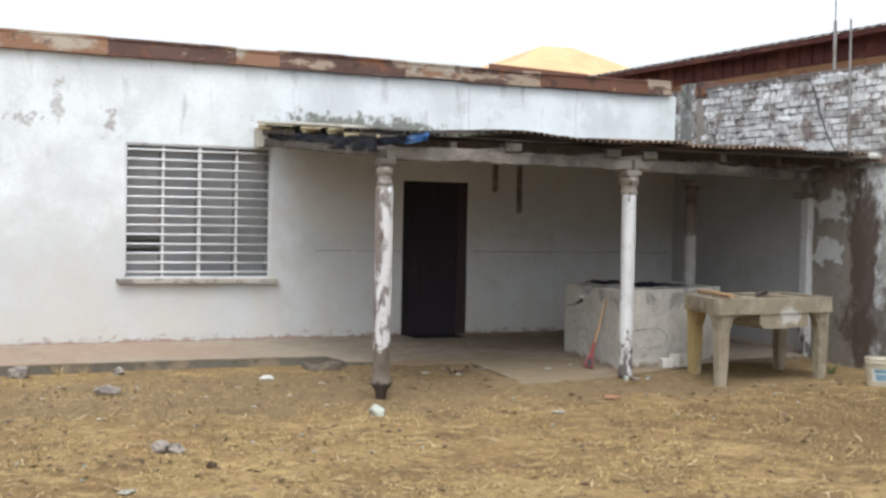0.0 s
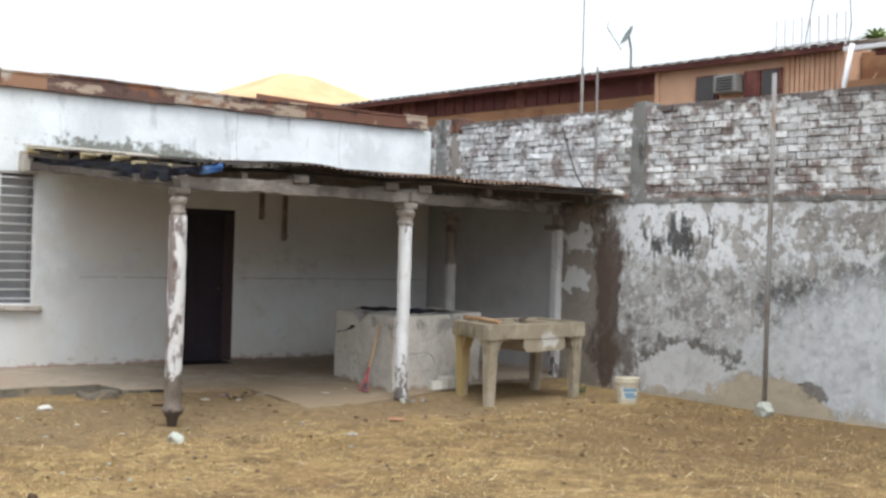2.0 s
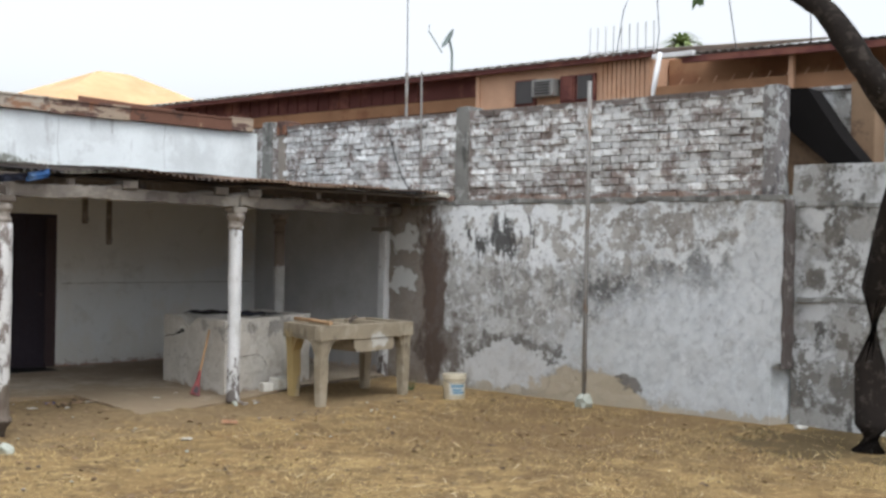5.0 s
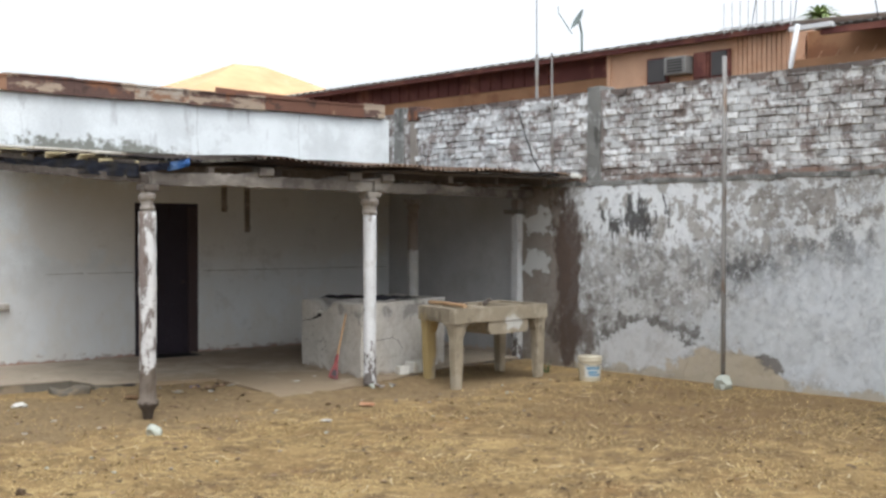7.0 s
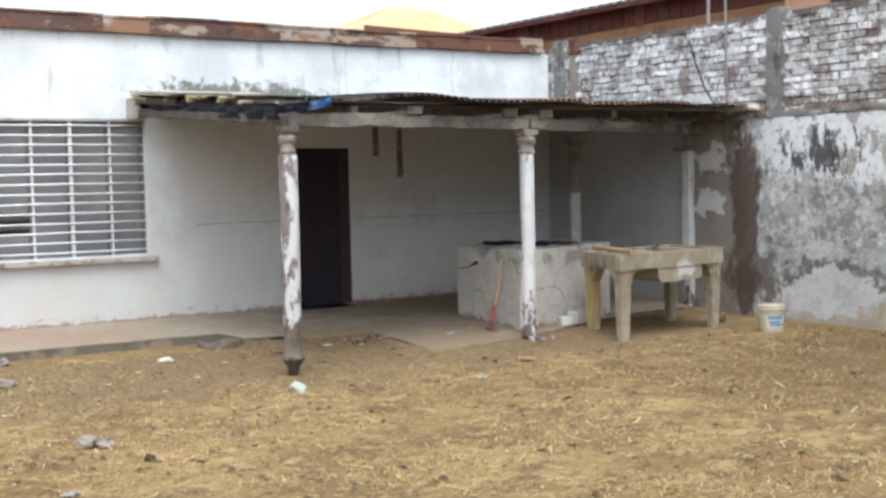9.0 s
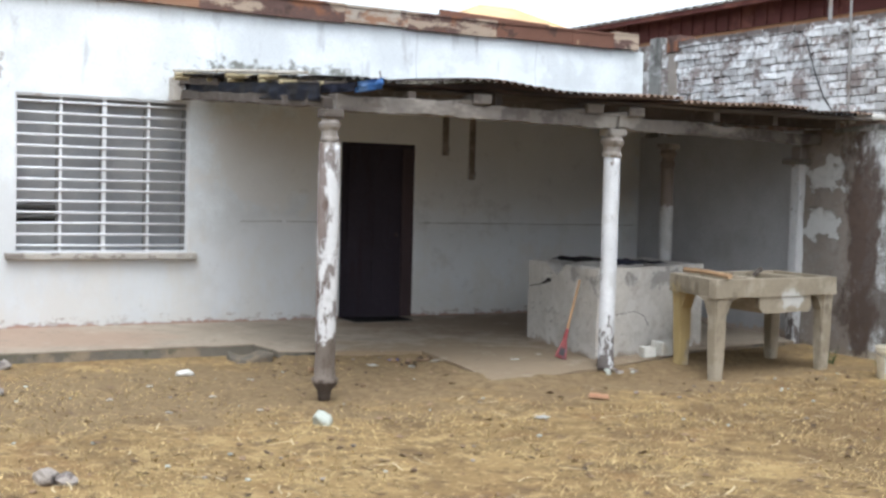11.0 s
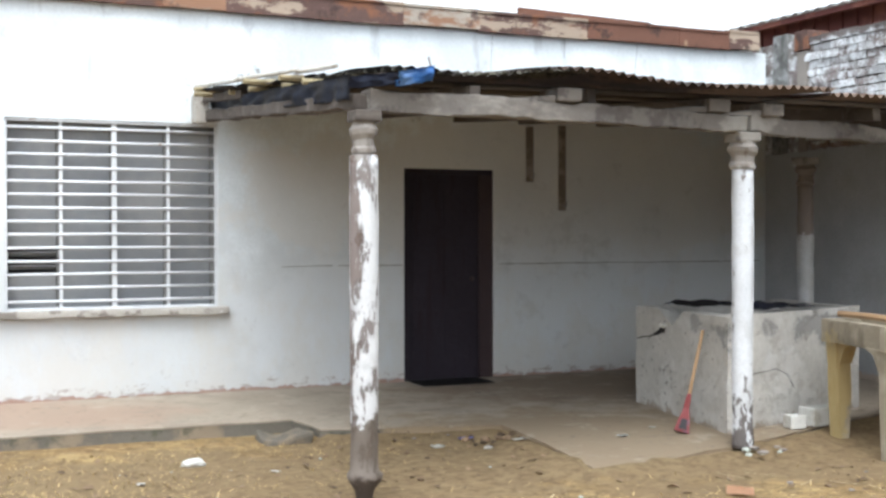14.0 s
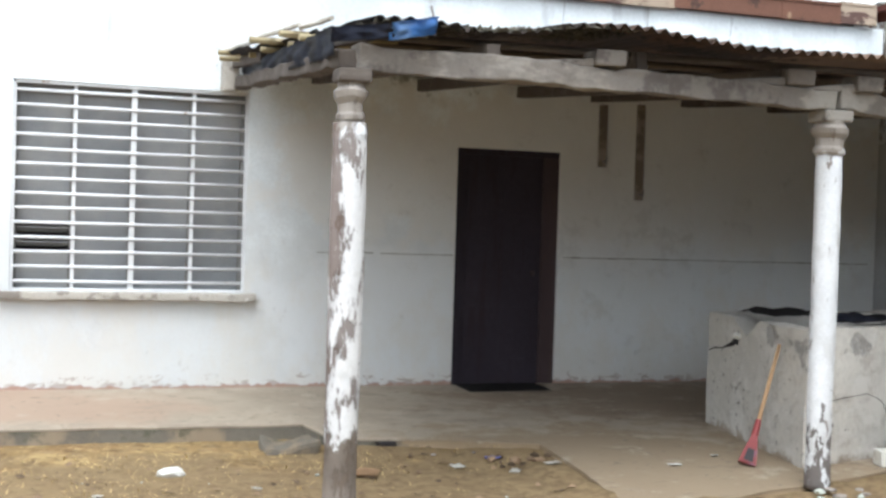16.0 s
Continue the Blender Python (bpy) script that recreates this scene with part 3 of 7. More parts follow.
M_IRON = surf("white_painted_bar", (0.68, 0.69, 0.7), 0.6, bump=0.15, layers=[((0.33, 0.22, 0.16), dict(scale=9, lo=0.64, hi=0.7, amount=0.7))])
M_SILL = surf("chipped_sill", (0.45, 0.42, 0.37), 0.9, bump=0.6, layers=[((0.2, 0.175, 0.15), dict(scale=5, lo=0.5, hi=0.58, amount=0.85)), ((0.7, 0.7, 0.69), dict(scale=4, lo=0.6, hi=0.64, amount=0.8))])
M_LOUVRE = surf("dusty_louvre_glass", (0.3, 0.315, 0.33), 0.3, bump=0.06, spec=0.5, layers=[((0.42, 0.42, 0.41), dict(scale=1.6, lo=0.42, hi=0.65, amount=0.6))])
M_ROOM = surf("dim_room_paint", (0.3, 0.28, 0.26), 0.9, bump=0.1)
M_BOXWOOD = surf("orange_wood", (0.42, 0.2, 0.1), 0.7, bump=0.2)
M_BUCKET = surf("cream_plastic", (0.62, 0.57, 0.44), 0.5, bump=0.1, layers=[((0.4, 0.34, 0.25), dict(scale=6, lo=0.55, hi=0.68, amount=0.6))])
M_BLUEPRINT = surf("faded_blue_print", (0.2, 0.36, 0.5), 0.6, bump=0.05)
M_PALEPRINT = surf("pale_label", (0.66, 0.68, 0.66), 0.6, bump=0.05)
M_TARP = surf("blue_plastic_sheet", (0.07, 0.2, 0.5), 0.45, bump=0.2, layers=[((0.2, 0.34, 0.6), dict(scale=5, lo=0.5, hi=0.65))])
M_NAVY = surf("dark_blue_plastic", (0.028, 0.034, 0.06), 0.6, bump=0.4, layers=[((0.035, 0.03, 0.028), dict(scale=4, lo=0.46, hi=0.58, amount=0.85))])
M_RAG = surf("black_rag", (0.03, 0.027, 0.027), 0.9, bump=0.4)
M_RED = surf("red_plastic", (0.22, 0.045, 0.045), 0.55, bump=0.1, layers=[((0.2, 0.14, 0.2), dict(scale=9, lo=0.55, hi=0.68, amount=0.7))])
M_STICK = surf("bare_wood_handle", (0.46, 0.3, 0.17), 0.75, bump=0.15)
M_FOAM = surf("dirty_white_foam", (0.66, 0.65, 0.6), 0.85, bump=0.3, layers=[((0.4, 0.36, 0.28), dict(scale=7, lo=0.52, hi=0.64, amount=0.75, detail=9))])
M_STONE = surf("grey_rubble_stone", (0.31, 0.275, 0.24), 0.93, bump=0.8, layers=[((0.14, 0.12, 0.11), dict(scale=9, lo=0.5, hi=0.6))])
M_PALESTONE = surf("pale_stone", (0.42, 0.445, 0.39), 0.9, bump=0.5, layers=[((0.36, 0.36, 0.3), dict(scale=8, lo=0.52, hi=0.66))])
M_TILE = surf("terracotta_shard", (0.6, 0.36, 0.22), 0.85, bump=0.4)
M_BLUEWRAP = surf("blue_wrapper", (0.14, 0.17, 0.5), 0.5, bump=0.2)
M_POLE = surf("galvanised_pipe", (0.3, 0.29, 0.28), 0.65, 0.3, bump=0.2, layers=[((0.2, 0.14, 0.1), dict(scale=4, lo=0.52, hi=0.64, stretch=(1, 1, 0.3)))])
M_OCHRE = surf("ochre_board", (0.58, 0.36, 0.24), 0.85, bump=0.2, layers=[((0.4, 0.2, 0.1), dict(scale=1.2, lo=0.5, hi=0.65, amount=0.6))])
M_BROWNBOARD = surf("brown_verandah_board", (0.33, 0.18, 0.1), 0.85, bump=0.2, layers=[((0.2, 0.09, 0.05), dict(scale=1.5, lo=0.5, hi=0.62, amount=0.7))])
M_MAROON = surf("maroon_eave", (0.13, 0.045, 0.04), 0.8, bump=0.2, layers=[((0.2, 0.08, 0.06), dict(scale=1.5, lo=0.5, hi=0.62))])
M_ORANGEROOF = surf("orange_roof_sheet", (0.72, 0.46, 0.25), 0.75, bump=0.2, layers=[((0.78, 0.55, 0.34), dict(scale=0.6, lo=0.5, hi=0.65))])
M_GREYROOF = surf("pale_zinc_roof", (0.42, 0.4, 0.38), 0.6, 0.3, bump=0.2)
M_DARKGLASS = surf("dark_window", (0.05, 0.045, 0.045), 0.25, bump=0.03, spec=0.5)
M_ACGREY = surf("grey_casing", (0.24, 0.235, 0.225), 0.6, bump=0.1)
M_BARK = surf("dark_bark", (0.022, 0.018, 0.016), 0.95, bump=1.0, bump_scale=24, spec=0.1, layers=[
    ((0.05, 0.042, 0.036), dict(scale=7, lo=0.52, hi=0.6, detail=11)),
    ((0.13, 0.13, 0.12), dict(scale=11, lo=0.63, hi=0.68, amount=0.7, detail=9)),
])
M_LEAF = surf("green_leaf", (0.09, 0.15, 0.06), 0.55, bump=0.1, rand=0.9)
M_PALM = surf("palm_green", (0.27, 0.35, 0.14), 0.7, bump=0.1, rand=0.6)
M_MOSS = surf("dry_moss", (0.085, 0.078, 0.06), 0.95, bump=0.8, rand=0.9)
M_DISH = surf("grey_dish", (0.2, 0.24, 0.23), 0.5, bump=0.05)
M_SHEDROOF = surf("black_shed_sheet", (0.012, 0.011, 0.011), 0.98, bump=0.3, spec=0.05)
M_EARTHBRICK = surf("brown_earth_brick", (0.25, 0.17, 0.11), 0.93, bump=0.6, layers=[((0.15, 0.1, 0.07), dict(scale=4, lo=0.5, hi=0.6))])
M_LEDGE = surf("faint_plaster_ledge", (0.33, 0.32, 0.3), 0.92, bump=0.3, layers=[((0.2, 0.19, 0.17), dict(scale=5, lo=0.5, hi=0.6, amount=0.8))])
M_STRIP = surf("faded_brown_strip", (0.2, 0.165, 0.14), 0.9, bump=0.3, layers=[((0.33, 0.29, 0.25), dict(scale=5, lo=0.5, hi=0.6, amount=0.8))])
M_DARKTILE = surf("dark_grey_tile", (0.17, 0.16, 0.15), 0.85, bump=0.3, layers=[((0.09, 0.085, 0.08), dict(scale=4, lo=0.5, hi=0.6))])
M_OLDPOLE = surf("bleached_bamboo", (0.58, 0.55, 0.49), 0.8, bump=0.3, layers=[((0.3, 0.26, 0.2), dict(scale=5, lo=0.53, hi=0.62, amount=0.8))])
M_WALLEND = surf("bare_wall_end", (0.11, 0.095, 0.09), 0.93, bump=0.8, layers=[((0.3, 0.28, 0.275), dict(scale=6, lo=0.54, hi=0.6, amount=0.6, detail=11)), ((0.09, 0.07, 0.065), dict(scale=5, lo=0.55, hi=0.62, amount=0.8, detail=11))])
M_WIRE = surf("black_cable", (0.04, 0.04, 0.04), 0.6, bump=0.02)


# ================= building blocks =================
def bm_new():
    return bmesh.new()


def box(bm, a, b, bevel=0.0, rot=None):
    """A box between two corners."""
    c = [(a[i] + b[i]) / 2 for i in range(3)]
    s = [abs(b[i] - a[i]) for i in range(3)]
    m = Matrix.Translation(c)
    if rot:
        m = m @ rot
    r = bmesh.ops.create_cube(bm, size=1, matrix=m @ Matrix.Diagonal((*s, 1)))
    if bevel:
        edges = {e for v in r["verts"] for e in v.link_edges}
        bmesh.ops.bevel(bm, geom=list(edges), offset=bevel, segments=2, affect="EDGES", profile=0.6)
    return r["verts"]


def tube(bm, pts, radii, seg=12, cap=True, wob=0.0, seed=0):
    """A round body along points, with a radius at each."""
    rnd = random.Random(seed)
    rings = []
    for i, p in enumerate(pts):
        p = Vector(p)
        a = Vector(pts[max(0, i - 1)])
        b = Vector(pts[min(len(pts) - 1, i + 1)])
        d = (b - a).normalized() if (b - a).length > 1e-6 else Vector((0, 0, 1))
        side = d.cross(Vector((0, 0, 1)))
        if side.length < 0.05:
            side = Vector((1, 0, 0))
        side.normalize()
        up = side.cross(d).normalized()
        r = radii[i] if isinstance(radii, (list, tuple)) else radii
        ring = []
        for k in range(seg):
            q = 2 * math.pi * k / seg
            rr = r * (1 + wob * (rnd.random() - 0.5))
            ring.append(bm.verts.new(p + side * math.cos(q) * rr + up * math.sin(q) * rr))
        rings.append(ring)
    for i in range(len(rings) - 1):
        for k in range(seg):
            bm.faces.new((rings[i][k], rings[i][(k + 1) % seg], rings[i + 1][(k + 1) % seg], rings[i + 1][k]))
    if cap:
        bm.faces.new(rings[0][::-1])
        bm.faces.new(rings[-1])
    return rings


def sheet_mesh(bm, origin, u, v, nu, nv, height, thick=0.0):
    """A thin sheet spanned by u and v, lifted by height(a, b)."""
    o, u, v = Vector(origin), Vector(u), Vector(v)
    n = u.cross(v).normalized()
    g = [[bm.verts.new(o + u * (i / nu) + v * (j / nv) + n * height(i / nu, j / nv)) for j in range(nv + 1)] for i in range(nu + 1)]
    top = [(g[i][j], g[i + 1][j], g[i + 1][j + 1], g[i][j + 1]) for i in range(nu) for j in range(nv)]
    faces = [bm.faces.new(f) for f in top]
    if thick:
        bmesh.ops.solidify(bm, geom=faces, thickness=thick)
    return g


def finish(bm, name, mat, smooth=False):
    bmesh.ops.recalc_face_normals(bm, faces=bm.faces)
    me = bpy.data.meshes.new(name)
    bm.to_mesh(me)
    bm.free()
    me.materials.append(mat)
    if smooth:
        for p in me.polygons:
            p.use_smooth = True
    return me


def part(name, bm, mat, parent=None, label="", smooth=False):
    ob = new(name, finish(bm, name, mat, smooth))
    if parent is not None:
        ob.parent = parent
        ob.matrix_parent_inverse = parent.matrix_world.inverted()
    if label:
        ob["label"] = label
    return ob


def thing(name, at, label, category, group="", kind=""):
    e = new(name)
    e.matrix_world = Matrix.Translation(at)
    e.empty_display_size = 0.1
    bpy.context.view_layer.update()
    return tagged(e, label, category, group, kind)


def single(name, bm, mat, label, category, group="", kind="", smooth=False):
    return tagged(part(name, bm, mat, None, "", smooth), label, category, group, kind)


def structure(name, bm, mat, label, category="wall", smooth=False):
    return single(name, bm, mat, label, category, "", "structure", smooth)


def roughen(bm, amount, scale=3.0, axes=(1, 1, 1)):
    for v in bm.verts:
        n = noise.noise_vector(v.co * scale)
        v.co += Vector((n[0] * axes[0], n[1] * axes[1], n[2] * axes[2])) * amount


def stone(bm, c, r, seed, flat=0.6, detail=2):
    rnd = random.Random(seed)
    off = Vector((rnd.random() * 50, rnd.random() * 50, rnd.random() * 50))
    vs = bmesh.ops.create_icosphere(bm, subdivisions=detail, radius=1)["verts"]
    sx, sy = 0.8 + rnd.random() * 0.5, 0.8 + rnd.random() * 0.4
    for v in vs:
        k = 1 + 0.35 * noise.noise(v.co * 1.6 + off)
        v.co = Vector((c[0] + v.co.x * r * sx * k, c[1] + v.co.y * r * sy * k, c[2] + v.co.z * r * flat * k))


def slab_z(y):
    return 0.14 + 0.022 * y


# ================= ground and floor =================
BANK = [(-13, -1.7), (-1.65, -1.72), (-1.5, -2.2), (-0.28, -2.5), (-0.46, -4.15), (1.1, -3.8), (2.9, -3.2), (4.28, -3.0)]


def ground_z(x, y):
    z = 0.02 * noise.noise(Vector((x * 0.5, y * 0.5, 0))) + 0.008 * noise.noise(Vector((x * 2.5, y * 2.5, 4)))
    if -14 < x < 4.4 and -5.2 < y < -1.0:  # earth banked against the slab
        d = 9.0
        for (ax, ay), (bx, by) in zip(BANK, BANK[1:]):
            k = max(0.0, min(1.0, ((x - ax) * (bx - ax) + (y - ay) * (by - ay)) / ((bx - ax) ** 2 + (by - ay) ** 2)))
            d = min(d, math.hypot(x - ax - k * (bx - ax), y - ay - k * (by - ay)))
        if d < 0.45:
            z += (0.06 if x > -1.6 else 0.008) * (1 - d / 0.45) ** 1.5 * (1 + 0.7 * noise.noise(Vector((x * 4, y * 4, 9))))
    return z


def build_ground():
    bm = bm_new()
    xs = [-300, -80, -30] + [-16 + 0.125 * i for i in range(177)] + [12, 30, 80, 300]
    ys = [-300, -80, -40] + [-24 + 0.125 * i for i in range(193)] + [8, 20, 60, 300]
    grid = [[bm.verts.new((x, y, ground_z(x, y) if -16 <= x <= 6 and -24 <= y <= 0 else 0)) for y in ys] for x in xs]
    for i in range(len(xs) - 1):
        for j in range(len(ys) - 1):
            bm.faces.new((grid[i][j], grid[i + 1][j], grid[i + 1][j + 1], grid[i][j + 1]))
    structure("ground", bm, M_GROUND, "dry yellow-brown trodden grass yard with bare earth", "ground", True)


def build_slab():
    outline = [(-13, 0.0), (-13, -1.6), (-4, -1.56), (-1.62, -1.6), (-1.55, -2.1), (-1.05, -2.2), (-0.22, -2.45), (-0.3, -3.3), (-0.42, -4.1),
               (0.2, -3.98), (1.1, -3.72), (1.9, -3.45), (2.9, -3.1), (4.28, -2.9), (4.28, 0.0)]
    pts = []
    for (x0, y0), (x1, y1) in zip(outline, outline[1:] + outline[:1]):
        n = max(1, int(math.hypot(x1 - x0, y1 - y0) / 0.12))
        for i in range(n):
            x, y = x0 + (x1 - x0) * i / n, y0 + (y1 - y0) * i / n
            if y < -0.2 and -12.9 < x < 4.2:
                w = noise.noise_vector(Vector((x * 3, y * 3, 1)))
                x, y = x + w[0] * 0.03, y + w[1] * 0.05
            pts.append((x, y))
    bm = bm_new()
    top = [bm.verts.new((x, y, slab_z(y))) for x, y in pts]
    low = [bm.verts.new((x, y, slab_z(y) - 0.012)) for x, y in pts]
    bm.faces.new(top)
    for i in range(len(pts)):
        j = (i + 1) % len(pts)
        bm.faces.new((top[i], low[i], low[j], top[j]))
    edge = bm_new()
    rim = [edge.verts.new((x, y + 0.004, slab_z(y) - 0.012)) for x, y in pts if y < -1.0]
    foot = [edge.verts.new((v.co.x, v.co.y - 0.03 - 0.03 * abs(noise.noise(v.co * 5)), -0.06)) for v in rim]
    for i in range(len(rim) - 1):
        edge.faces.new((rim[i], foot[i], foot[i + 1], rim[i + 1]))
    structure("floor_edge", edge, M_RISER, "dark mossy broken edge of the cement walkway", "step")
    bmesh.ops.triangulate(bm, faces=[f for f in bm.faces if len(f.verts) > 4])
    structure("floor", bm, M_SLAB, "worn dusty cement walkway and porch slab with a broken edge", "floor")


# ================= house =================
def wall_with_holes(name, x0, x1, z0, z1, y0, y1, holes, mat, label):
    """A wall along x from y0 (face) to y1, with rectangular openings."""
    xs = sorted({x0, x1, *[h[0] for h in holes], *[h[1] for h in holes]})
    zs = sorted({z0, z1, *[h[2] for h in holes], *[h[3] for h in holes]})
    bm = bm_new()

    def solid(i, k):
        if not (0 <= i < len(xs) - 1 and 0 <= k < len(zs) - 1):
            return False
        cx, cz = (xs[i] + xs[i + 1]) / 2, (zs[k] + zs[k + 1]) / 2
        return not any(h[0] < cx < h[1] and h[2] < cz < h[3] for h in holes)
    cache = {}

    def vert(x, y, z):
        key = (round(x, 4), round(y, 4), round(z, 4))
        if key not in cache:
            cache[key] = bm.verts.new((x, y, z))
        return cache[key]
    for i in range(len(xs) - 1):
        for k in range(len(zs) - 1):
            if not solid(i, k):
                continue
            a, b, c, d = xs[i], xs[i + 1], zs[k], zs[k + 1]
            bm.faces.new([vert(*p) for p in ((a, y0, c), (b, y0, c), (b, y0, d), (a, y0, d))])
            bm.faces.new([vert(*p) for p in ((a, y1, d), (b, y1, d), (b, y1, c), (a, y1, c))])
            for di, dk, q in ((-1, 0, ((a, y0, c), (a, y0, d), (a, y1, d), (a, y1, c))), (1, 0, ((b, y0, d), (b, y0, c), (b, y1, c), (b, y1, d))),
                              (0, -1, ((b, y0, c), (a, y0, c), (a, y1, c), (b, y1, c))), (0, 1, ((a, y0, d), (b, y0, d), (b, y1, d), (a, y1, d)))):
                if not solid(i + di, k + dk):
                    bm.faces.new([vert(*p) for p in q])
    return structure(name, bm, mat, label)


WIN = (-3.57, -1.785, 0.9, 2.505)
DOOR = (0.0, 0.95, 0.1, 2.16)


def build_house():
    wall_with_holes("wall_north", -13.3, 4.28, -0.05, 3.5, 0.0, 0.22, [WIN, DOOR], M_HOUSE, "whitewashed plaster house wall with grey stains, peeling base and painted-in porch shade")
    # thin paint edge along the porch wall, proud of the plaster, at waist height
    for i, (a, b) in enumerate(((-1.2, -0.72), (-0.66, -0.02), (1.0, 3.1), (3.12, 4.2))):
        bm = bm_new()
        n = 24
        for k in range(n):
            xa, xb = a + (b - a) * k / n, a + (b - a) * (k + 1) / n
            h = 0.003 + 0.008 * abs(noise.noise(Vector((xa * 6, 0, i))))
            zc = 1.243 + 0.006 * noise.noise(Vector((xa * 2, 3, 0)))
            box(bm, (xa, -0.006, zc - h), (xb, 0.004, zc + h))
        structure("trim_%d" % (i + 1), bm, M_LEDGE, "thin dark ragged ledge line across the plaster", "trim")
    # vertical cracks above the porch roof
    for x, z0, z1, s in ((0.93, 2.85, 3.48, 1), (2.6, 2.72, 3.48, 2), (1.75, 3.3, 3.48, 3)):
        bm = bm_new()
        prev = None
        for k in range(15):
            z = z0 + (z1 - z0) * k / 14
            xx = x + 0.03 * noise.noise(Vector((z * 3, s * 7, 0)))
            w = 0.002 + 0.003 * abs(noise.noise(Vector((z * 8, s, 1))))
            cur = (bm.verts.new((xx - w, -0.003, z)), bm.verts.new((xx + w, -0.003, z)))
            if prev:
                bm.faces.new((prev[0], prev[1], cur[1], cur[0]))
            prev = cur
        structure("crack_%d" % s, bm, M_CONC, "thin dark crack running up the white plaster", "crack")
    # rusted fascia in overlapping lengths
    fascia = thing("roof_fascia", (0, -0.03, 3.6), "rusted and flaking painted steel fascia along the roof edge", "fascia", kind="structure")
    x, k = -13.3, 0
    rnd = random.Random(4)
    while x < 4.1:
        w = min(rnd.uniform(0.5, 1.3), 4.12 - x)
        bm = bm_new()
        z0, z1 = 3.5 + rnd.uniform(-0.015, 0.012), 3.705 + rnd.uniform(-0.012, 0.012)
        box(bm, (x, -0.07 - rnd.uniform(0, 0.012), z0), (x + w + 0.015, -0.03, z1), 0.006)
        box(bm, (x, -0.09, z1 - 0.03), (x + w, 0.12, z1), 0.004)
        roughen(bm, 0.008, 6)
        part("panel", bm, (M_PALERUST, M_RUST, M_RUST)[k % 3] if x < 0.8 else (M_RUSTPLAIN if x < 3.2 else M_RUST), fascia)
        x += w
        k += 1
    bm = bm_new()
    box(bm, (1.2, -0.05, 3.69), (2.75, -0.02, 3.765), 0.005)
    for v in bm.verts:
        if v.co.z > 3.73:
            v.co.z -= (v.co.x - 1.2) * 0.03
    roughen(bm, 0.006, 5)
    part("raised_board", bm, M_RUSTPLAIN, fascia, "loose maroon board standing above the fascia")
    # roof plane and far walls close the house
    bm = bm_new()
    sheet_mesh(bm, (-13.4, -0.02, 3.66), (17.6, 0, 0), (0, 9, 0.35), 4, 4, lambda a, b: 0, 0.05)
    structure("roof_house", bm, M_SHEET, "low corrugated roof of the white house", "roof")
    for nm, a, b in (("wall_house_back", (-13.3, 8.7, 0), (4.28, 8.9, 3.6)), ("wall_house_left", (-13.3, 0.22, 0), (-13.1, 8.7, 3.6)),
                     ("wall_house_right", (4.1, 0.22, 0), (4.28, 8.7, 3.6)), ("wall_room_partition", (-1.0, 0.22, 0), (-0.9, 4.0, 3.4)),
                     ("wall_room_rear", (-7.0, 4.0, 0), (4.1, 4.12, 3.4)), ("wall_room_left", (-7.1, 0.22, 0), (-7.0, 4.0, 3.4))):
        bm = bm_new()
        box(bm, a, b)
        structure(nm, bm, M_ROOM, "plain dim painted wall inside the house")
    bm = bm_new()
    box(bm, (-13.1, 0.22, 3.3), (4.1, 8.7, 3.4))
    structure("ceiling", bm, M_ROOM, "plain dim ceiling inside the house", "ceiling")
    bm = bm_new()
    box(bm, (-13.1, 0.0, -0.06), (4.1, 8.7, 0.1))
    structure("floor_house", bm, M_SLAB, "cement floor inside the house", "floor")


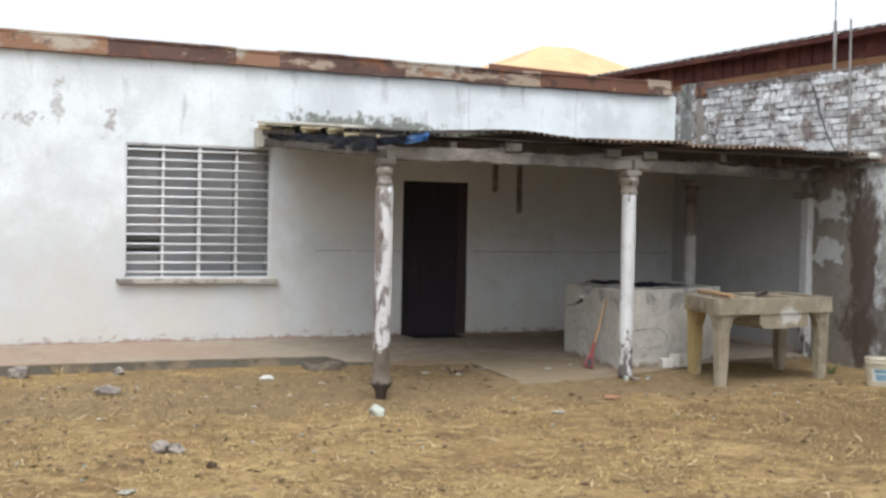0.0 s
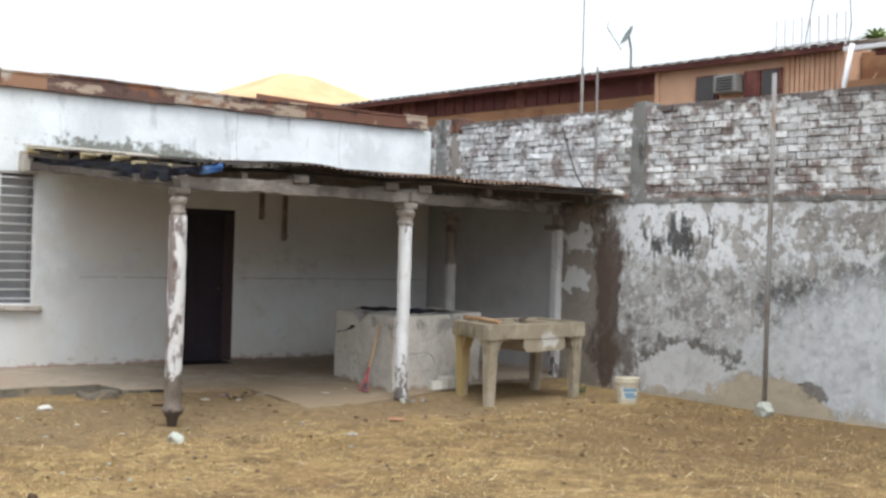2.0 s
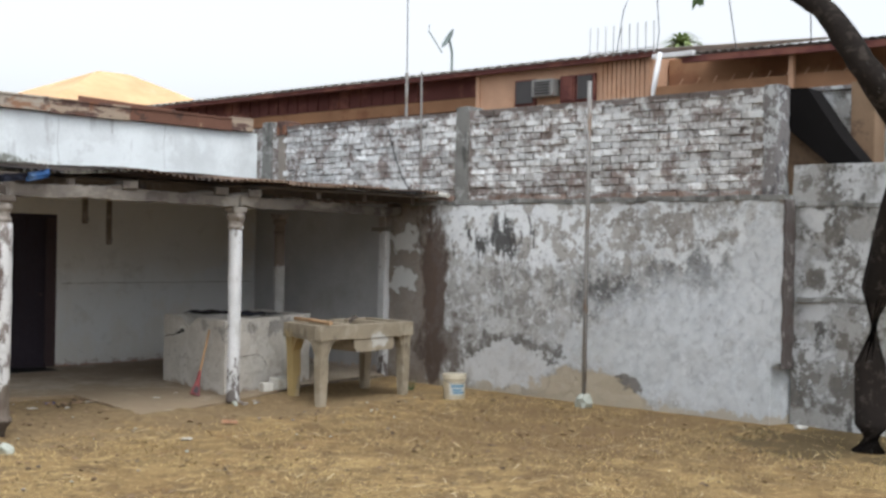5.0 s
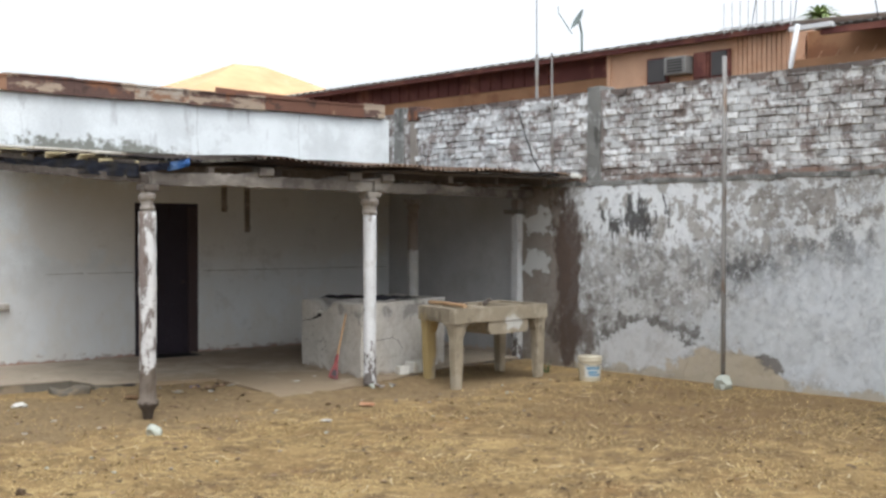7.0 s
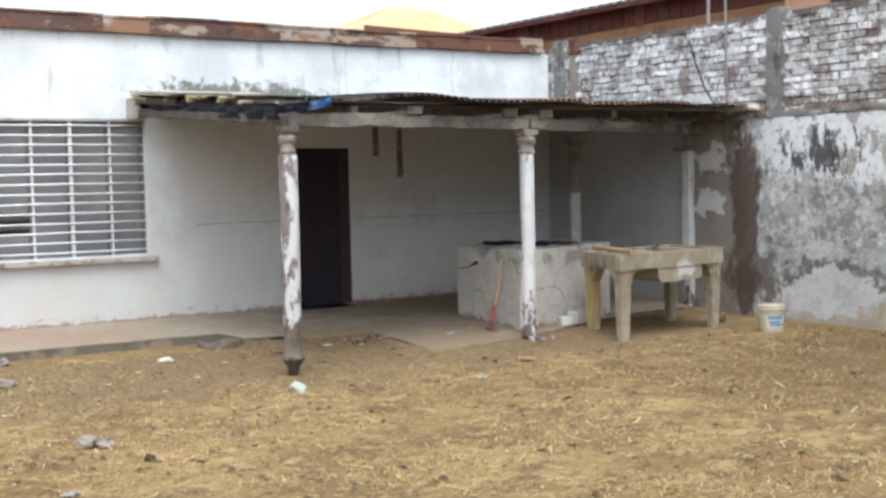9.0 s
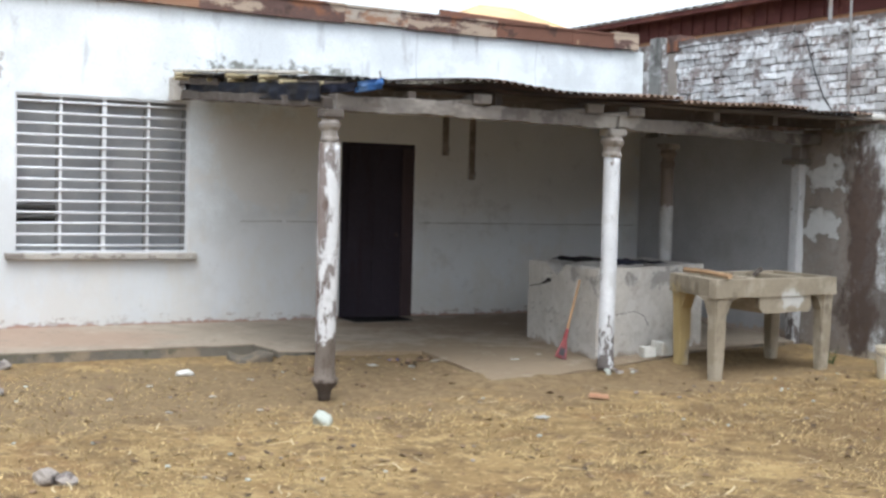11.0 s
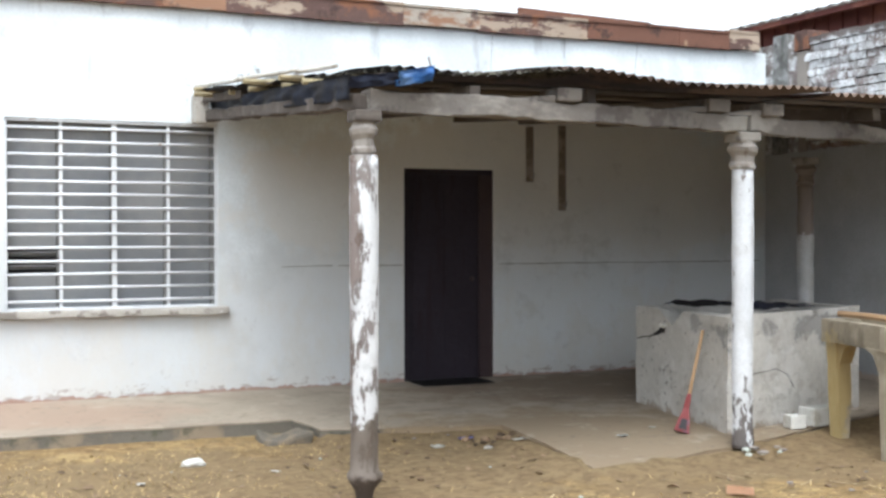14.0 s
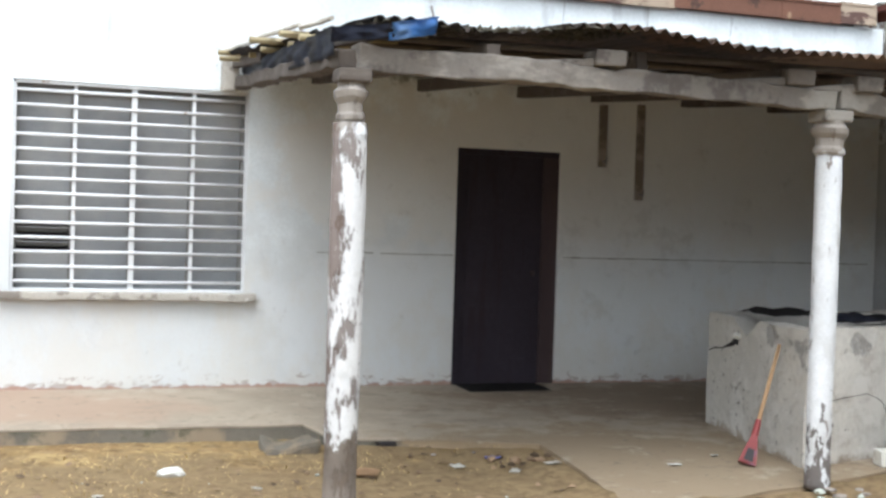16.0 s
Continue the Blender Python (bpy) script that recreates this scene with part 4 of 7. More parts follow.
def build_window():
    x0, x1, z0, z1 = WIN
    w = thing("window_1", ((x0 + x1) / 2, 0.05, z0), "louvred window behind a white painted iron bar grille", "window", kind="structure")
    bm = bm_new()
    for a, b in (((x0, 0.012, z0), (x0 + 0.025, 0.045, z1)), ((x1 - 0.025, 0.012, z0), (x1, 0.045, z1)), ((x0, 0.012, z1 - 0.025), (x1, 0.045, z1)), ((x0, 0.012, z0), (x1, 0.045, z0 + 0.02))):
        box(bm, a, b, 0.004)
    part("grille_frame", bm, M_IRON, w, "white painted flat iron frame")
    for i, x in enumerate((-3.115, -2.675, -2.215)):
        bm = bm_new()
        r = 0.022 if i == 1 else 0.015
        box(bm, (x - r, 0.032, z0 + 0.01), (x + r, 0.046, z1 - 0.01), 0.004)
        part("upright_bar", bm, M_IRON, w)
    n = 14
    for i in range(n):
        z = z0 + 0.075 + (z1 - z0 - 0.15) * i / (n - 1)
        bm = bm_new()
        tube(bm, [(x0 + 0.01, 0.028, z), ((x0 + x1) / 2, 0.028, z + 0.004 * (i % 3 - 1)), (x1 - 0.01, 0.028, z)], 0.0125, 8)
        part("cross_bar", bm, M_IRON, w, smooth=True)
    bm = bm_new()
    for x in (x0 + 0.02, -3.12, -2.675, -2.215, x1 - 0.02):
        box(bm, (x - 0.022, 0.12, z0), (x + 0.022, 0.16, z1), 0.004)
    box(bm, (x0, 0.1, z1 - 0.09), (x1, 0.15, z1 - 0.0), 0.004)
    part("window_frame", bm, M_ACGREY, w, "grey window frame")
    cols = ((x0 + 0.045, -3.145), (-3.095, -2.7), (-2.65, -2.24), (-2.19, x1 - 0.045))
    rnd = random.Random(8)
    for ci, (a, b) in enumerate(cols):
        for i in range(n + 1):
            z = z0 + 0.075 + (z1 - z0 - 0.15) * (i - 0.5) / (n - 1)
            tilt = rnd.uniform(12, 18)
            if ci == 0 and i in (3, 4):
                tilt = 70
            bm = bm_new()
            box(bm, ((a), 0.137, z - 0.062), (b, 0.142, z + 0.062), 0.0, Matrix.Rotation(radians(tilt), 4, "X"))
            part("glass_slat", bm, M_LOUVRE, w)
    bm = bm_new()
    box(bm, (-3.66, -0.085, 0.835), (-1.7, 0.1, 0.898), 0.012)
    bmesh.ops.subdivide_edges(bm, edges=[e for e in bm.edges if e.calc_length() > 1], cuts=24)
    roughen(bm, 0.01, 9)
    part("window_sill", bm, M_SILL, w, "chipped concrete sill")
    bm = bm_new()
    box(bm, (-2.35, 0.5, 0.1), (-1.9, 0.9, 1.15), 0.01)
    single("cupboard", bm, M_BOXWOOD, "small orange wooden cupboard standing behind the window", "cupboard")


def build_door():
    x0, x1, z0, z1 = DOOR
    d = thing("door_1", (x0, 0.05, z0), "dark stained wooden house door in a brown frame", "door", kind="structure")
    bm = bm_new()
    box(bm, (x0, 0.02, z0), (x0 + 0.06, 0.2, z1 - 0.05), 0.004)
    part("door_jamb", bm, M_DOOR, d)
    bm = bm_new()
    box(bm, (x1 - 0.14, 0.02, z0), (x1, 0.2, z1 - 0.05), 0.004)
    part("door_jamb", bm, M_JAMB, d, "brown wooden jamb")
    bm = bm_new()
    box(bm, (x0, 0.02, z1 - 0.05), (x1, 0.2, z1), 0.004)
    part("door_head", bm, M_DOOR, d)
    bm = bm_new()
    box(bm, (x0 + 0.06, 0.06, z0 + 0.01), (x1 - 0.14, 0.1, z1 - 0.05))
    for z in (0.35, 0.95, 1.6):
        for xa, xb in ((x0 + 0.12, x0 + 0.37), (x0 + 0.44, x0 + 0.7)):
            box(bm, (xa, 0.052, z), (xb, 0.06, z + 0.45), 0.003)
    leaf = part("door_leaf", bm, M_DOOR, d, "dark brown panelled leaf")
    bm = bm_new()
    tube(bm, [(x1 - 0.22, 0.06, 1.1), (x1 - 0.22, 0.03, 1.1), (x1 - 0.22, 0.02, 1.1)], [0.012, 0.025, 0.015], 10)
    part("knob", bm, M_JAMB, leaf)
    bm = bm_new()
    sheet_mesh(bm, (0.02, -0.42, slab_z(-0.42) + 0.006), (0.74, 0, 0), (0, 0.42, 0.0084), 10, 6, lambda a, b: 0.006 * abs(noise.noise(Vector((a * 5, b * 5, 0)))), 0.01)
    single("doormat", bm, M_RAG, "thin dark doormat on the cement before the door", "doormat")
    # two dark vertical wall brackets by the door
    for i, (x, z0, z1) in enumerate(((1.345, 2.05, 2.6), (1.715, 1.77, 2.62))):
        b = thing("wall_bracket", (x, 0, z0), "dark wooden bracket strip fixed to the porch wall", "bracket", "brackets on the porch wall")
        bm = bm_new()
        box(bm, (x - 0.04, -0.022, z0), (x + 0.04, 0.0, z1), 0.006)
        part("strip", bm, M_STRIP, b)
        bm = bm_new()
        tube(bm, [(x, -0.03, z0 + 0.05), (x, -0.09, z0 + 0.04), (x, -0.1, z0 + 0.09)], 0.008, 6)
        part("hook", bm, M_POLE, b)


# ================= porch =================
def build_post(x, y, base, mat, label, collar, thin=1.0):
    p = thing("porch_post", (x, y, base), label, "post", "porch posts")
    bm = bm_new()
    prof = [(base, 0.078), (base + 0.03, 0.085), (base + 0.25, 0.082), (0.8, 0.087), (1.5, 0.089), (1.97, 0.086)]
    if collar:
        prof[:2] = [(base + 0.02, 0.045), (base + 0.05, 0.05), (base + 0.1, 0.06), (base + 0.16, 0.105), (base + 0.19, 0.108), (base + 0.21, 0.085)]
        prof[6] = (base + 0.3, 0.082)
    tube(bm, [(x, y, z) for z, _ in prof], [r * thin for _, r in prof], 20, wob=0.02, seed=3)
    bmesh.ops.subdivide_edges(bm, edges=[e for e in bm.edges if abs(e.verts[0].co.z - e.verts[1].co.z) > 0.3], cuts=6)
    roughen(bm, 0.006, 7)
    part("shaft", bm, mat, p, smooth=True)
    bm = bm_new()
    cs = 0.78 if mat is M_POSTDIRTY else (0.66 if collar else 0.84)
    prof = [(1.97, 0.09), (1.985, 0.108), (2.005, 0.108), (2.02, 0.092), (2.06, 0.092), (2.09, 0.12), (2.12, 0.128), (2.14, 0.105), (2.17, 0.1)]
    tube(bm, [(x, y, z) for z, _ in prof], [r * cs for _, r in prof], 20, wob=0.04, seed=5)
    roughen(bm, 0.012, 9)
    cap = part("capital", bm, mat, p, "dirty moulded capital")
    bm = bm_new()
    box(bm, (x - 0.115 * cs, y - 0.085, 2.16), (x + 0.115 * cs, y + 0.085, 2.225), 0.012)
    roughen(bm, 0.008, 9)
    part("abacus", bm, M_TIMBER if collar else M_BEAM, cap)
    return p


def eave_y(x):
    return -4.36 + (x + 2.05) * 0.075


def roof_z(x, y):
    front = max(0.0, min(1.0, (-y - 2.2) / 1.8))
    hump = 0.075 * math.exp(-((x + 0.6) / 0.55) ** 2) + 0.03 * max(0.0, min(1.0, x / 0.8))
    return 2.765 + 0.078 * y - 0.01 * math.sin((x + 2) * 0.9) + front * hump


def build_porch():
    build_post(-2.0, -4.17, -0.02, M_POSTBARE, "peeling white round concrete post, bare and brown low down", True, 0.95)
    build_post(0.91, -3.85, 0.05, M_POST, "white painted round concrete post with flaking foot", False, 0.84)
    build_post(3.17, -1.9, 0.09, M_POSTDIRTY, "grimy white concrete post standing behind the water tank", False, 0.84)
    # half post against the yard wall
    p = thing("wall_pilaster", (4.2, -2.85, 0), "white concrete pilaster against the yard wall, plaster broken away", "pilaster", kind="structure")
    bm = bm_new()
    box(bm, (4.18, -2.92, 0.0), (4.28, -2.78, 2.22), 0.02)
    bmesh.ops.subdivide_edges(bm, edges=[e for e in bm.edges if abs(e.verts[0].co.z - e.verts[1].co.z) > 1], cuts=14)
    roughen(bm, 0.014, 5)
    part("shaft", bm, M_POST, p)
    bm = bm_new()
    box(bm, (4.11, -2.99, 2.02), (4.285, -2.71, 2.08), 0.01)
    part("capital", bm, M_BEAM, p)
    # front beam in three lengths
    for i, (a, b) in enumerate((((-2.0, -4.17), (0.91, -3.85)), ((0.91, -3.85), (4.28, -3.05)), ((-2.0, -4.17), (-1.86, 0.0)))):
        bm = bm_new()
        d = Vector((b[0] - a[0], b[1] - a[1], 0))
        ang = math.atan2(d.y, d.x)
        L = d.length - 0.01
        h = 0.12 if i < 2 else 0.09
        box(bm, (-L / 2, -0.06, -h / 2), (L / 2, 0.06, h / 2), 0.01)
        bmesh.ops.subdivide_edges(bm, edges=[e for e in bm.edges if e.calc_length() > 1], cuts=44)
        bmesh.ops.subdivide_edges(bm, edges=[e for e in bm.edges if e.calc_length() > 0.065 and abs(e.verts[0].co.x - e.verts[1].co.x) < 0.02], cuts=2, use_grid_fill=True)
        roughen(bm, 0.02, 2.2)
        roughen(bm, 0.013, 9)
        zc = 2.285 if i < 2 else 2.28
        bmesh.ops.transform(bm, matrix=Matrix.Translation(((a[0] + b[0]) / 2, (a[1] + b[1]) / 2, zc)) @ Matrix.Rotation(ang, 4, "Z"), verts=bm.verts)
        if i == 2:
            for v in bm.verts:
                v.co.z += (v.co.y + 4.17) / 4.17 * 0.3
        single("porch_beam", bm, M_BEAM if i < 2 else M_TIMBER, ("pale stained beam resting on the porch posts" if i < 2 else "dark timber side rafter of the porch roof"), "beam", "porch beams")
    # rafters from the wall to the beam
    for i, x in enumerate((-1.25, -0.35, 0.55, 1.25, 2.15, 3.05, 3.9)):
        yf = eave_y(x) + 0.22 + 0.08 * (i % 2)
        bm = bm_new()
        box(bm, (x - 0.035, yf, -0.11), (x + 0.035, 0.0, -0.012), 0.006)
        for v in bm.verts:
            v.co.z += roof_z(x, v.co.y) - 0.035
        roughen(bm, 0.006, 5)
        single("rafter", bm, M_TIMBER, "weathered grey timber rafter under the porch roof", "rafter", "porch rafters")
    for i, x in enumerate((-0.62, 0.62, 1.12)):
        bm = bm_new()
        yb = -4.17 + (x + 2) * 0.11
        box(bm, (x - 0.42, yb - 0.07, 2.34), (x - 0.088, yb + 0.05, 2.39), 0.012)
        for v in bm.verts:
            if v.co.z > 2.36:
                v.co.z -= (x - 0.088 - v.co.x) * 0.12
        box(bm, (x - 0.09, yb - 0.1, 2.345), (x + 0.09, yb + 0.06, 2.43), 0.014)
        roughen(bm, 0.012, 9)
        single("packing_block", bm, M_BEAM, "broken pale mortar block wedged on the porch beam", "block", "blocks on the beam")
    # battens along x
    for i, y in enumerate((-0.45, -1.2, -1.95, -2.65, -3.3, -3.85)):
        bm = bm_new()
        xa = -1.88
        tube(bm, [(xa, y, roof_z(xa, y) - 0.025), (1.0, y, roof_z(1.0, y) - 0.028), (4.25, y, roof_z(4.2, y) - 0.025)], 0.02, 8, wob=0.1, seed=i)
        bat = single("batten", bm, M_TIMBER, "dark roof batten with pale bamboo end sticking out", "batten", "porch roof battens")
        bm = bm_new()
        xe = xa - (0.22, 0.12, 0.17, 0.13, 0.2, 0.08)[i]
        tube(bm, [(xe, y - 0.01, roof_z(xa, y) - 0.02), (xa + 0.35, y, roof_z(xa, y) - 0.012)], 0.019, 8, wob=0.1, seed=i)
        part("bamboo_end", bm, M_BAMBOO, bat, "pale split bamboo end")
    # corrugated sheets, each a little out of line
    rnd = random.Random(21)
    x = -1.72
    k = 0
    while x < 4.2:
        w = min(0.8, 4.27 - x)
        xe = x + w + 0.05 if x + w < 4.2 else 4.275
        fy = eave_y(x + w / 2) + rnd.uniform(-0.05, 0.05)
        if k == 0:
            fy += 0.25
        dz = rnd.uniform(0.0, 0.03) + (0.012 if k % 2 else 0)
        bm = bm_new()
        nu, nv = int((xe - x) / 0.0127), 14
        g = []
        for i in range(nu + 1):
            xx = x + (xe - x) * i / nu
            row = []
            for j in range(nv + 1):
                yy = -0.01 + (fy + 0.01) * j / nv
                sag = 0.018 * noise.noise(Vector((xx * 1.2, yy * 0.8, k * 3.0)))
                curl = 0.05 * max(0, (j / nv - 0.8)) * noise.noise(Vector((xx * 2.5, k * 4.0, 0)))
                row.append(bm.verts.new((xx, yy + 0.02 * noise.noise(Vector((xx * 9, k, 0))) * (j == nv), roof_z(xx, yy) + dz + 0.012 + 0.016 * math.cos(2 * math.pi * xx / 0.076) + sag + curl)))
            g.append(row)
        fs = [bm.faces.new((g[i][j], g[i + 1][j], g[i + 1][j + 1], g[i][j + 1])) for i in range(nu) for j in range(nv)]
        bmesh.ops.solidify(bm, geom=fs, thickness=0.004)
        bm.normal_update()
        bmesh.ops.recalc_face_normals(bm, faces=bm.faces)
        # faces looking down take the dark copy, shade put into their colour
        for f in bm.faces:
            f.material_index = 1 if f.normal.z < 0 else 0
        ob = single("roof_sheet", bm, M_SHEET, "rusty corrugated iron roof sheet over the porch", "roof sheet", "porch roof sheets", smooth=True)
        ob.data.materials.append(M_DARKSHEET)
        x += w
        k += 1
    # ragged litter and moss on the roof against the wall and at the broken side
    bm = bm_new()
    rnd = random.Random(5)
    for i in range(4200):
        u = rnd.random()
        if u < 0.6:
            xx, yy = rnd.uniform(-1.9, 1.3), rnd.uniform(-0.5, -0.02)
            hh = rnd.uniform(0.01, 0.07) * (1 if xx < 0.6 else 0.5)
        elif u < 0.85:
            xx, yy = rnd.uniform(-1.95, -1.4), rnd.uniform(-4.0, -0.1)
            hh = rnd.uniform(0.004, 0.02)
        else:
            xx = rnd.uniform(-1.9, -0.5)
            yy = rnd.uniform(eave_y(xx) + 0.02, eave_y(xx) + 0.7)
            hh = rnd.uniform(0.004, 0.03)
        z = roof_z(xx, yy) + 0.015
        a = rnd.uniform(0, 6.28)
        s = rnd.uniform(0.01, 0.03)
        d = Vector((math.cos(a), math.sin(a), 0)) * s
        q = Vector((-d.y, d.x, 0)) * 0.5
        c = Vector((xx, yy, z))
        t = c + Vector((rnd.uniform(-0.03, 0.03), rnd.uniform(-0.03, 0.03), hh))
        vs = [bm.verts.new(c + d), bm.verts.new(c - d * 0.5 + q), bm.verts.new(c - d * 0.5 - q), bm.verts.new(t)]
        for f in ((0, 1, 3), (1, 2, 3), (2, 0, 3)):
            bm.faces.new([vs[n] for n in f])
    single("roof_litter", bm, M_MOSS, "dark moss and leaf litter on the porch roof", "moss", kind="stuff")
    # battered side planks under the open edge
    for i, (y0, y1, dx) in enumerate(((-0.05, -1.4, 0.0), (-1.3, -2.9, 0.05), (-2.8, -4.25, 0.02))):
        bm = bm_new()
        box(bm, (-1.95 + dx, y1, -0.07), (-1.9 + dx, y0, 0.0), 0.008)
        for v in bm.verts:
            v.co.z += roof_z(-1.9, v.co.y) + 0.0
        bmesh.ops.subdivide_edges(bm, edges=[e for e in bm.edges if e.calc_length() > 0.8], cuts=10)
        roughen(bm, 0.012, 6)
        single("verge_board", bm, M_TIMBER, "rotten dark board along the open roof side", "board", "verge boards")
    bm = bm_new()
    sheet_mesh(bm, (-2.13, -4.29, 2.4), (0.29, -0.045, 0.035), (0.0, 0.02, -0.07), 16, 8, lambda a, b: 0.02 * noise.noise(Vector((a * 5, b * 3, 9))), 0.003)
    single("blue_sheet", bm, M_NAVY, "dark blue plastic folded round the porch roof corner", "plastic sheet", smooth=True)
    # broken sheet ends lying in steps over the open edge
    for i, (ya, yb, lift) in enumerate(((-0.5, -1.5, 0.015), (-1.35, -2.4, 0.025), (-2.25, -3.2, 0.035), (-3.05, -4.28, 0.03))):
        bm = bm_new()
        nu, nv = 34, 8
        g = []
        for a in range(nu + 1):
            x = -2.06 + 0.05 * i + 0.46 * a / nu
            row = []
            for b in range(nv + 1):
                y = ya + (yb - ya) * b / nv + 0.03 * noise.noise(Vector((x * 7, i * 3.0, 0))) * (b in (0, nv))
                row.append(bm.verts.new((x + 0.03 * noise.noise(Vector((y * 5, i, 0))) * (a == 0), y, roof_z(x, y) + lift + 0.012 * math.cos(2 * math.pi * x / 0.076) + 0.03 * noise.noise(Vector((x * 2, y * 2, i))))))
            g.append(row)
        fs = [bm.faces.new((g[a][b], g[a + 1][b], g[a + 1][b + 1], g[a][b + 1])) for a in range(nu) for b in range(nv)]
        bmesh.ops.solidify(bm, geom=fs, thickness=0.006)
        single("broken_sheet", bm, M_DARKSHEET, "broken dark corrugated sheet lying over the roof edge", "roof sheet", "broken sheets on the roof edge", smooth=True)
    # bleached poles laid along the open edge, a plaster lump at the wall, a loose rod by the corner
    for i, (ya, yb, dx) in enumerate(((-0.12, -1.7, 0.0), (-1.5, -3.1, -0.03), (-2.9, -3.7, 0.01))):
        bm = bm_new()
        pts = [(-2.0 + dx + 0.006 * math.sin(k * 1.7 + i), ya + (yb - ya) * k / 6, roof_z(-1.9, ya + (yb - ya) * k / 6) + 0.062 + 0.004 * (i % 2)) for k in range(7)]
        tube(bm, pts, [0.016, 0.015, 0.017, 0.015, 0.016, 0.014, 0.012], 8, wob=0.12, seed=i)
        single("roof_pole", bm, M_OLDPOLE, "bleached bamboo pole laid along the open roof edge", "pole", "poles on the roof edge")
    for i, y in enumerate((-0.55, -2.25, -2.95)):
        bm = bm_new()
        z = roof_z(-1.9, y) + 0.018
        tube(bm, [(-2.12 - 0.05 * (i % 2), y, z), (-1.95, y + 0.02, z + 0.004), (-1.6, y + 0.05, z + 0.006)], [0.02, 0.024, 0.02], 7, wob=0.15, seed=i)
        single("bamboo_stub", bm, M_BAMBOO, "yellow split bamboo stub sticking out of the roof edge", "bamboo", "bamboo stubs on the roof edge")
    bm = bm_new()
    box(bm, (-2.02, -0.16, 2.5), (-1.9, 0.0, 2.75), 0.02)
    bmesh.ops.subdivide_edges(bm, edges=[e for e in bm.edges if e.calc_length() > 0.08], cuts=3)
    roughen(bm, 0.025, 7)
    single("beam_end", bm, M_SILL, "crumbling plastered beam end at the house wall", "beam end")
    bm = bm_new()
    tube(bm, [(-1.64, -4.31, 2.39), (-1.645, -4.315, 2.46), (-1.66, -4.31, 2.53)], 0.006, 6)
    single("loose_rod", bm, M_POLE, "thin rusty rod sticking up at the porch eave", "rod")
    # mortar fillet where the roof meets the yard wall
    bm = bm_new()
    tube(bm, [(4.24, -2.9, 2.575), (4.235, -3.3, 2.545), (4.235, -3.7, 2.515), (4.23, -4.02, 2.49)], [0.03, 0.035, 0.04, 0.028], 9, wob=0.2, seed=3)
    single("mortar_fillet", bm, M_FOAM, "pale mortar fillet sealing the porch roof to the wall", "mortar")
    # blue plastic hanging under the eave
    bm = bm_new()
    sheet_mesh(bm, (-1.86, -4.34, 2.435), (0.23, 0.0, 0.045), (-0.01, 0.02, -0.085), 16, 8, lambda a, b: 0.035 * noise.noise(Vector((a * 4, b * 3, 2))), 0.003)
    single("blue_sheet", bm, M_TARP, "crumpled blue plastic sheet tucked under the porch eave", "plastic sheet", smooth=True)
    bm = bm_new()
    sheet_mesh(bm, (-2.1, -4.2, 2.42), (0.24, 4.15, 0.29), (0.01, 0, -0.14), 60, 8, lambda a, b: 0.035 * noise.noise(Vector((a * 16, b * 3, 5))) + 0.02 * b * noise.noise(Vector((a * 40, 2, 5))), 0.003)
    single("blue_sheet", bm, M_NAVY, "dark blue plastic lining under the porch roof side", "plastic sheet", smooth=True)


# ================= tank, table and small things =================
def prism(bm, pts, z0, z1, cuts=6, rough_=0.012):
    low = [bm.verts.new((x, y, z0)) for x, y in pts]
    top = [bm.verts.new((x, y, z1)) for x, y in pts]
    n = len(pts)
    bm.faces.new(low[::-1])
    bm.faces.new(top)
    for i in range(n):
        bm.faces.new((low[i], low[(i + 1) % n], top[(i + 1) % n], top[i]))
    bmesh.ops.subdivide_edges(bm, edges=bm.edges[:], cuts=cuts, use_grid_fill=True)
    roughen(bm, rough_, 5)


